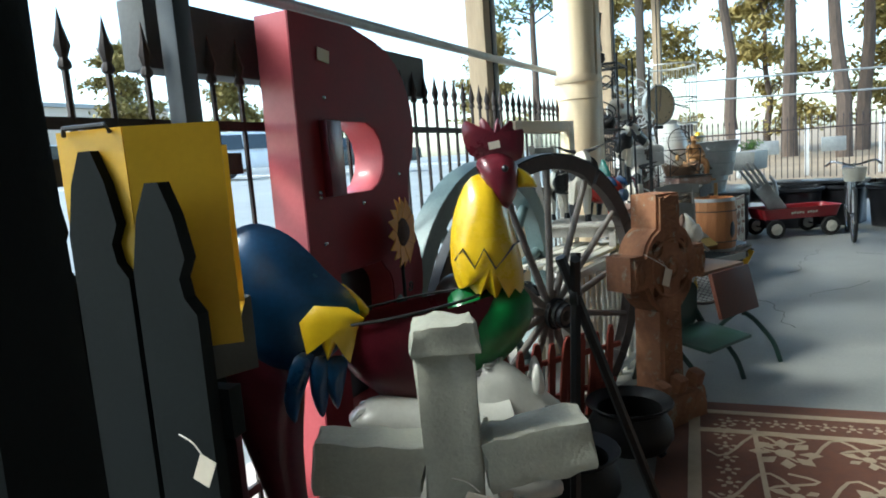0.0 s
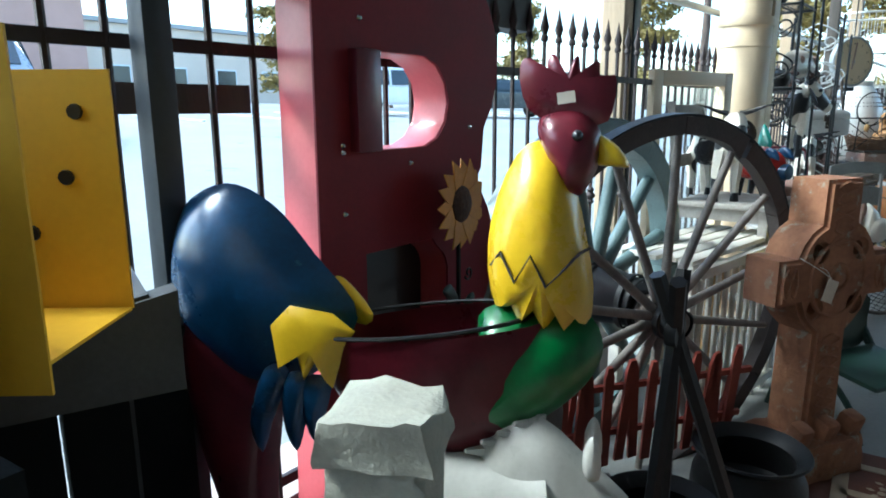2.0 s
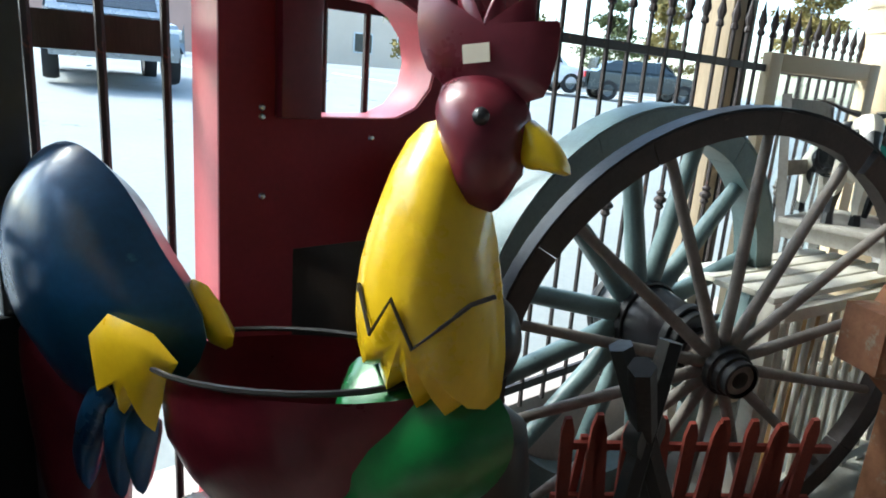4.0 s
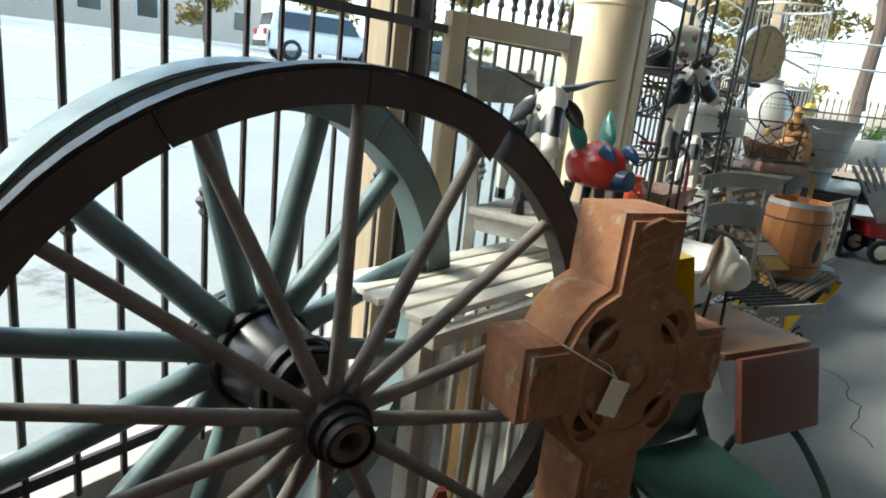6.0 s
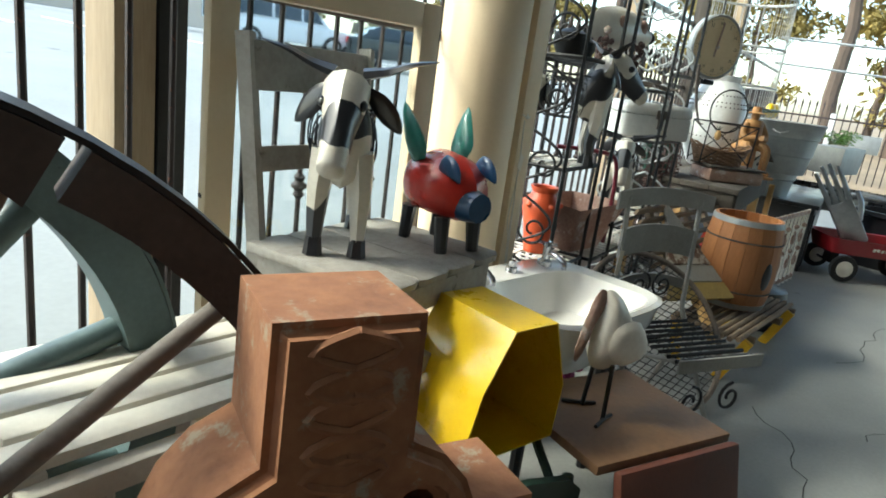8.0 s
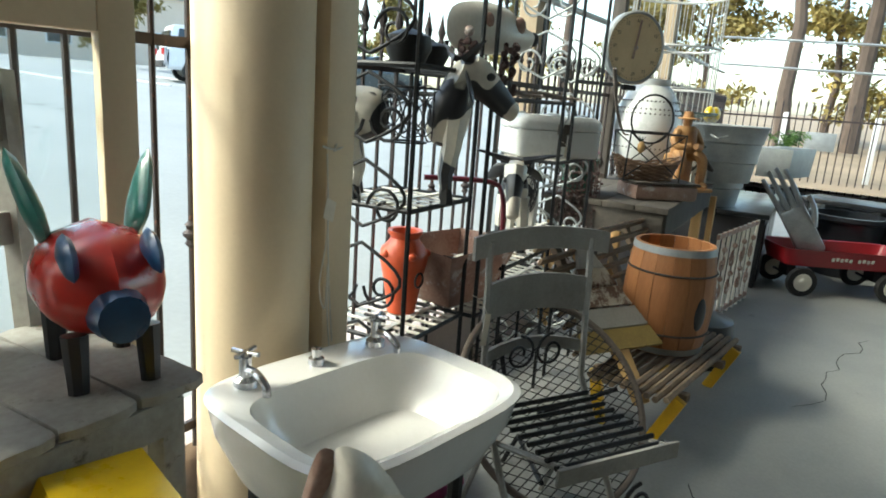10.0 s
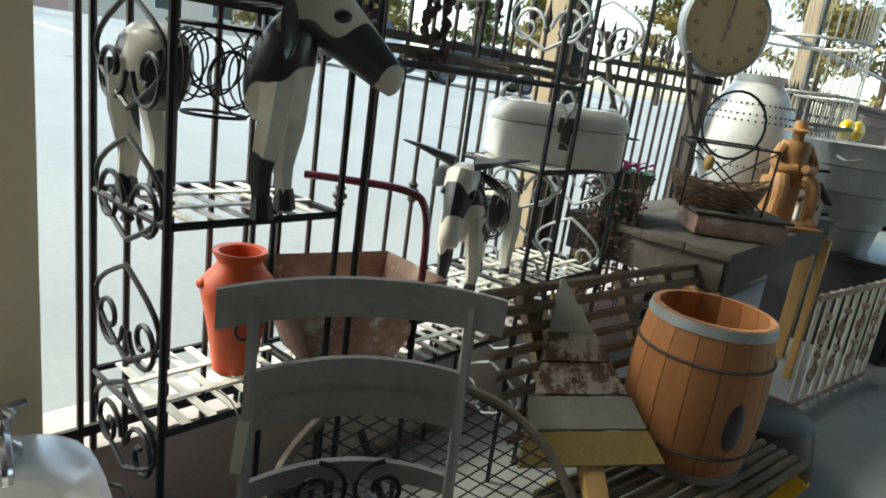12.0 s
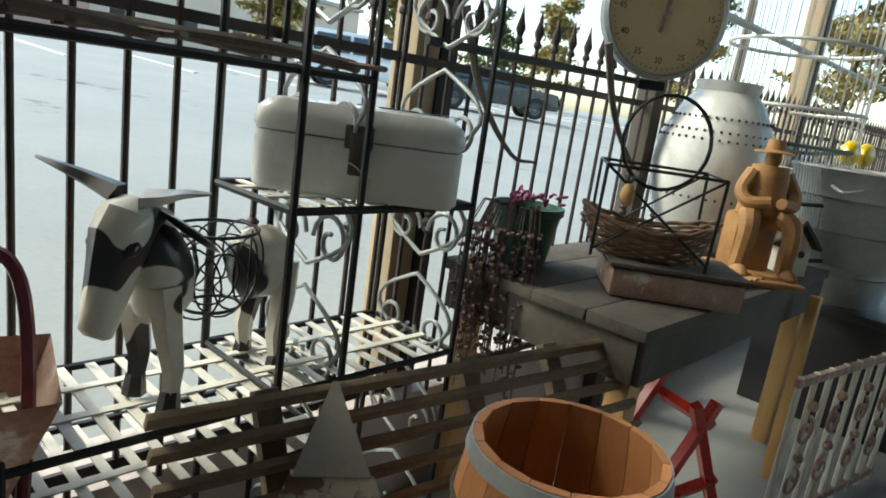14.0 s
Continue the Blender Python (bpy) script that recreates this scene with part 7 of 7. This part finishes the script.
for A_, C_ in zip(rings, rings[1:]):
    for j in range(N_):
        bm.faces.new((A_[j], A_[(j + 1) % N_], C_[(j + 1) % N_], C_[j]))
bm.faces.new(rings[0])
bm.faces.new(rings[-1])
part("tray", bm, M_WAGON, wg)
for x in (-0.32, 0.3):
    for y in (-0.22, 0.22):
        bm = B()
        lathe(bm, [(0.05, -0.02), (0.1, -0.022), (0.105, 0), (0.1, 0.022), (0.05, 0.02)], 20, (x, y, 0.105), 'Y')
        w = part("wheel", bm, M_TYRE, wg)
        bm = B()
        lathe(bm, [(0, 0.03), (0.02, 0.03), (0.03, 0.024), (0.062, 0.026), (0.062, -0.02), (0, -0.02)], 18, (x, y, 0.105), 'Y')
        part("rim", bm, M_PAINTW, w, "white wheel disc")
    bm = B()
    tube(bm, [(x, -0.22, 0.105), (x, 0.22, 0.105)], 0.01, 6)
    box(bm, (x, 0, 0.16), (0.06, 0.12, 0.11))
    part("axle", bm, M_BLACK, wg)
bm = B()
for k in range(10):
    if k != 5:
        box(bm, (-0.13 + k * 0.03, -0.219, 0.275 + 0.004 * (k % 2)), (0.018, 0.004, 0.024), rot=(14, 0, 0))
part("lettering", bm, M_PAINTW, wg, "white painted lettering bars", False)
hn = thing("hand_sculpture", "big silvery aluminium hand sculpture leaning in the wagon", "sculpture", at(6.95, 1.5, 0.33, -80, 0, -33))
bm = B()
box(bm, (0, 0, 0.2), (0.2, 0.07, 0.42), 0.03)
part("palm", bm, M_SILVER, hn)
for k in range(4):
    bm = B()
    tube(bm, curve([(-0.075 + k * 0.05, 0, 0.38), (-0.085 + k * 0.058, -0.01, 0.55), (-0.09 + k * 0.06, 0.0, 0.72 + 0.04 * (1.5 - abs(k - 1.5)))], 4), 0.026, 9, r2=0.016)
    part("finger", bm, M_SILVER, hn)
bm = B()
tube(bm, curve([(0.09, 0, 0.2), (0.15, -0.01, 0.33), (0.16, 0, 0.45)], 4), 0.028, 9, r2=0.018)
part("thumb", bm, M_SILVER, hn)

# galvanised tubs, planter and dark tubs
for k, (s, n, z, r) in enumerate(((6.65, 0.72, 0.86, 0.32), (7.0, 0.6, 0.62, 0.34))):
    t = thing("galvanised_tub", "grey galvanised wash tub with raised ribs", "tub", at(s, n, z), "galvanised tubs")
    bm = B()
    lathe(bm, [(0, 0), (r * 0.75, 0), (r * 0.82, 0.15), (r * 0.86, 0.16), (r * 0.86, 0.18), (r * 0.9, 0.3), (r * 0.94, 0.31), (r * 0.94, 0.33), (r, 0.42), (r * 1.03, 0.43), (r, 0.44), (r * 0.94, 0.42), (r * 0.75, 0.05), (0, 0.05)], 32)
    part("tub", bm, M_GALV, t)
    for sg in (-1, 1):
        bm = B()
        tube(bm, curve([(sg * r, -0.06, 0.36), (sg * (r + 0.05), 0, 0.34), (sg * r, 0.06, 0.36)], 4), 0.008, 6)
        part("handle", bm, M_GALV, t)
bnch = thing("black_bench", "low black painted storage bench at the back", "bench", at(7.55, 0.75, 0))
bm = B()
box(bm, (0, 0, 0.29), (1.64, 0.74, 0.58), 0.008)
part("chest", bm, M_BLK, bnch)
bm = B()
box(bm, (0, 0, 0.6), (1.7, 0.8, 0.04), 0.01)
part("seat_board", bm, M_BLK, bnch)
for x in (-0.54, 0.0, 0.54):
    bm = B()
    box(bm, (x, -0.376, 0.29), (0.5, 0.012, 0.48), 0.005)
    part("front_panel", bm, M_BLK, bnch)
wc = thing("wire_crate", "dark framed wire mesh crate on the bench", "crate", at(6.35, 0.55, 0.86, -20, -8))
bm = B()
for z in (0, 0.25, 0.5):
    tube(bm, [(-0.22, -0.1, z), (0.22, -0.1, z), (0.22, 0.1, z), (-0.22, 0.1, z)], 0.01, 5, True)
part("frame", bm, M_DGREEN, wc)
for k in range(22):
    x = -0.21 + k * 0.02
    bm = B()
    tube(bm, [(x, -0.1, 0), (x, -0.1, 0.5)], 0.0025, 4)
    part("wire", bm, M_GALV, wc, smooth=False)
for k in range(1):
    bc = thing("wire_birdcage", "tall pale wire bird cage", "bird cage", at(7.3, 0.1, 0.62))
    for q in range(40):
        a = q * 2 * math.pi / 40
        bm = B()
        tube(bm, [(0.4 * math.cos(a), 0.4 * math.sin(a), 0), (0.4 * math.cos(a), 0.4 * math.sin(a), 1.75)], 0.004, 4)
        part("wire", bm, M_BIRCAGE, bc, smooth=False)
    for z in (0, 0.6, 0.95, 1.3, 1.75):
        bm = B()
        tube(bm, [(0.4 * math.cos(a), 0.4 * math.sin(a), z) for a in [q * math.pi / 16 for q in range(32)]], 0.012, 6, True)
        part("hoop", bm, M_BIRCAGE, bc)
    for sx in (0.15, -0.2):
        bm = B()
        ball(bm, (sx, -0.42, 0.75), (0.1, 0.05, 0.07), 10)
        part("ornament", bm, M_YEL2, bc, "yellow ornament")
pl = thing("fern_planter", "pale grey trough planter with green ferns", "planter", at(7.75, 1.15, 0.86, -15))
bm = B()
box(bm, (0, 0, 0.13), (0.62, 0.28, 0.26), 0.015, None, (1.08, 1.1))
part("trough", bm, M_GALV, pl)
rp = random.Random(12)
for k in range(30):
    bm = B()
    x0 = rp.uniform(-0.26, 0.26)
    a = rp.uniform(0, 6.28)
    ln = rp.uniform(0.18, 0.36)
    prev = None
    for i in range(9):
        u = i / 8
        p = Vector((x0 + math.cos(a) * ln * u * 0.8, math.sin(a) * ln * u * 0.6, 0.25 + ln * (1.3 * u - 0.9 * u * u)))
        w = 0.05 * (1 - u) + 0.006
        sd_ = Vector((-math.sin(a), math.cos(a), 0)) * w
        for sg in (-1, 1):
            q = [p, p + sd_ * sg * 0.6 + Vector((0, 0, 0.01)), p + sd_ * sg + Vector((math.cos(a), math.sin(a), -0.3)) * 0.02]
            bm.faces.new([bm.verts.new(v) for v in q])
    part("frond", bm, M_LEAF, pl, smooth=False)
for s, n, z in ((8.0, 1.75, 0.0), (8.3, 2.3, 0.0), (8.0, 2.9, 0)):
    bm = B()
    lathe(bm, [(0, 0), (0.26, 0), (0.3, 0.5), (0.34, 0.52), (0.34, 0.56), (0.3, 0.56), (0.26, 0.1), (0, 0.08)], 24)
    solo("black_tub", bm, M_BLK, at(s, n, z), "large black plastic planting tub", "tub", group="black tubs")
bm = B()
box(bm, (0, 0, 0.6), (1.3, 0.5, 0.05), 0.01)
for x in (-0.58, 0.58):
    box(bm, (x, 0, 0.29), (0.06, 0.45, 0.58), 0.005)
solo("black_table", bm, M_BLK, at(8.55, 2.0, 0, 70), "low black table stacked with planters", "table")

# bicycle
bi = thing("bicycle", "pale silver bicycle standing by the wagon", "bicycle", at(6.9, 2.28, 0, -2))
for x in (-0.52, 0.52):
    bm = B()
    tube(bm, [(x + 0.31 * math.cos(a), 0, 0.33 + 0.31 * math.sin(a)) for a in [k * math.pi / 20 for k in range(40)]], 0.022, 8, True)
    w = part("wheel", bm, M_TYRE, bi)
    bm = B()
    tube(bm, [(x + 0.285 * math.cos(a), 0, 0.33 + 0.285 * math.sin(a)) for a in [k * math.pi / 20 for k in range(40)]], 0.012, 6, True)
    for k in range(14):
        a = k * math.pi / 7
        tube(bm, [(x, 0, 0.33), (x + 0.28 * math.cos(a), 0, 0.33 + 0.28 * math.sin(a))], 0.002, 4)
    lathe(bm, [(0, -0.04), (0.025, -0.04), (0.025, 0.04), (0, 0.04)], 10, (x, 0, 0.33), 'Y')
    part("rim", bm, M_CHROME, w)
bm = B()
for p_, q_ in (((-0.52, 0, 0.33), (-0.38, 0, 0.78)), ((-0.38, 0, 0.74), (0.22, 0, 0.72)), ((-0.36, 0, 0.62), (0.1, 0, 0.3)), ((0.1, 0, 0.3), (0.26, 0, 0.8)), ((0.1, 0, 0.3), (0.52, 0, 0.33)), ((0.22, 0, 0.7), (0.52, 0, 0.33))):
    tube(bm, [p_, q_], 0.018, 8)
part("frame", bm, M_SILVER, bi)
bm = B()
tube(bm, curve([(-0.3, -0.28, 0.9), (-0.4, -0.2, 0.95), (-0.42, 0, 0.9), (-0.4, 0.2, 0.95), (-0.3, 0.28, 0.9)], 5), 0.014, 8)
tube(bm, [(-0.38, 0, 0.75), (-0.42, 0, 0.92)], 0.015, 8)
part("handlebar", bm, M_CHROME, bi)
bm = B()
puff(bm, [(0.12, 0.84), (0.3, 0.86), (0.42, 0.88), (0.42, 0.83), (0.25, 0.8)], 0.08, 3)
part("saddle", bm, M_BLK, bi)
bm = B()
lathe(bm, [(0.1, 0.0), (0.13, 0.16)], 18, (-0.5, 0, 0.72))
bmesh.ops.solidify(bm, geom=bm.faces[:], thickness=0.004)
part("front_basket", bm, M_PAINTW, bi)

# white stool, yellow folding chair, grey round table
so = thing("wooden_stool", "white painted wooden stool", "stool", at(4.65, 2.72, 0, 15))
bm = B()
lathe(bm, [(0, 0.6), (0.15, 0.6), (0.16, 0.615), (0.15, 0.635), (0, 0.635)], 24)
part("seat", bm, M_WHITEF, so)
for k in range(4):
    a = k * math.pi / 2 + 0.6
    bm = B()
    tube(bm, [(0.11 * math.cos(a), 0.11 * math.sin(a), 0.6), (0.18 * math.cos(a), 0.18 * math.sin(a), 0)], 0.017, 8)
    part("leg", bm, M_WHITEF, so)
    b_ = a + math.pi / 2
    for z in (0.2, 0.36):
        r = 0.18 - 0.07 * z / 0.6
        bm = B()
        tube(bm, [(r * math.cos(a), r * math.sin(a), z), (r * math.cos(b_), r * math.sin(b_), z)], 0.01, 6)
        part("stretcher", bm, M_WHITEF, so)
rt = thing("round_table", "grey metal round garden table", "table", at(5.6, 2.95, 0))
bm = B()
lathe(bm, [(0, 0.70), (0.4, 0.70), (0.41, 0.71), (0.4, 0.72), (0, 0.72)], 36)
part("tabletop", bm, M_GALV, rt)
for k in range(3):
    a = k * 2.094
    bm = B()
    tube(bm, curve([(0.25 * math.cos(a), 0.25 * math.sin(a), 0.7), (0.08 * math.cos(a), 0.08 * math.sin(a), 0.35), (0.3 * math.cos(a), 0.3 * math.sin(a), 0)], 4), 0.014, 7)
    part("leg", bm, M_GALV, rt)
yc = thing("folding_chair", "bright yellow painted folding chair raised on the table side", "chair", at(6.15, 3.02, 0.0, 60))
for x in (-0.19, 0.19):
    bm = B()
    tube(bm, [(x, 0.2, 0), (x, -0.05, 0.72), (x, -0.1, 1.35)], 0.016, 7)
    tube(bm, [(x * 0.9, -0.25, 0), (x * 0.9, 0.12, 0.74)], 0.016, 7)
    part("frame_bar", bm, M_YEL, yc)
bm = B()
box(bm, (0, 0.05, 0.74), (0.4, 0.36, 0.03), 0.01)
part("seat", bm, M_YEL, yc)
bm = B()
box(bm, (0, -0.09, 1.22), (0.4, 0.03, 0.3), 0.012, (5, 0, 0))
part("backrest", bm, M_YEL, yc)
# white posts and small square plaques on the far fence
for k in range(5):
    bm = B()
    box(bm, (0, 0, 0.75), (0.09, 0.09, 1.5), 0.01)
    solo("white_post", bm, M_WHITEF, at(14.3, 0.8 + k * 1.4, 0.0), "white painted fence post in the far yard", "post", group="white posts")
    bm = B()
    box(bm, (0, 0, 1.0), (0.02, 0.45, 0.3), 0.004)
    solo("fence_plaque", bm, M_GALV, at(13.5, 1.4 + k * 1.25, 0.05), "grey square plaque hung on the iron fence", "plaque", group="fence plaques")
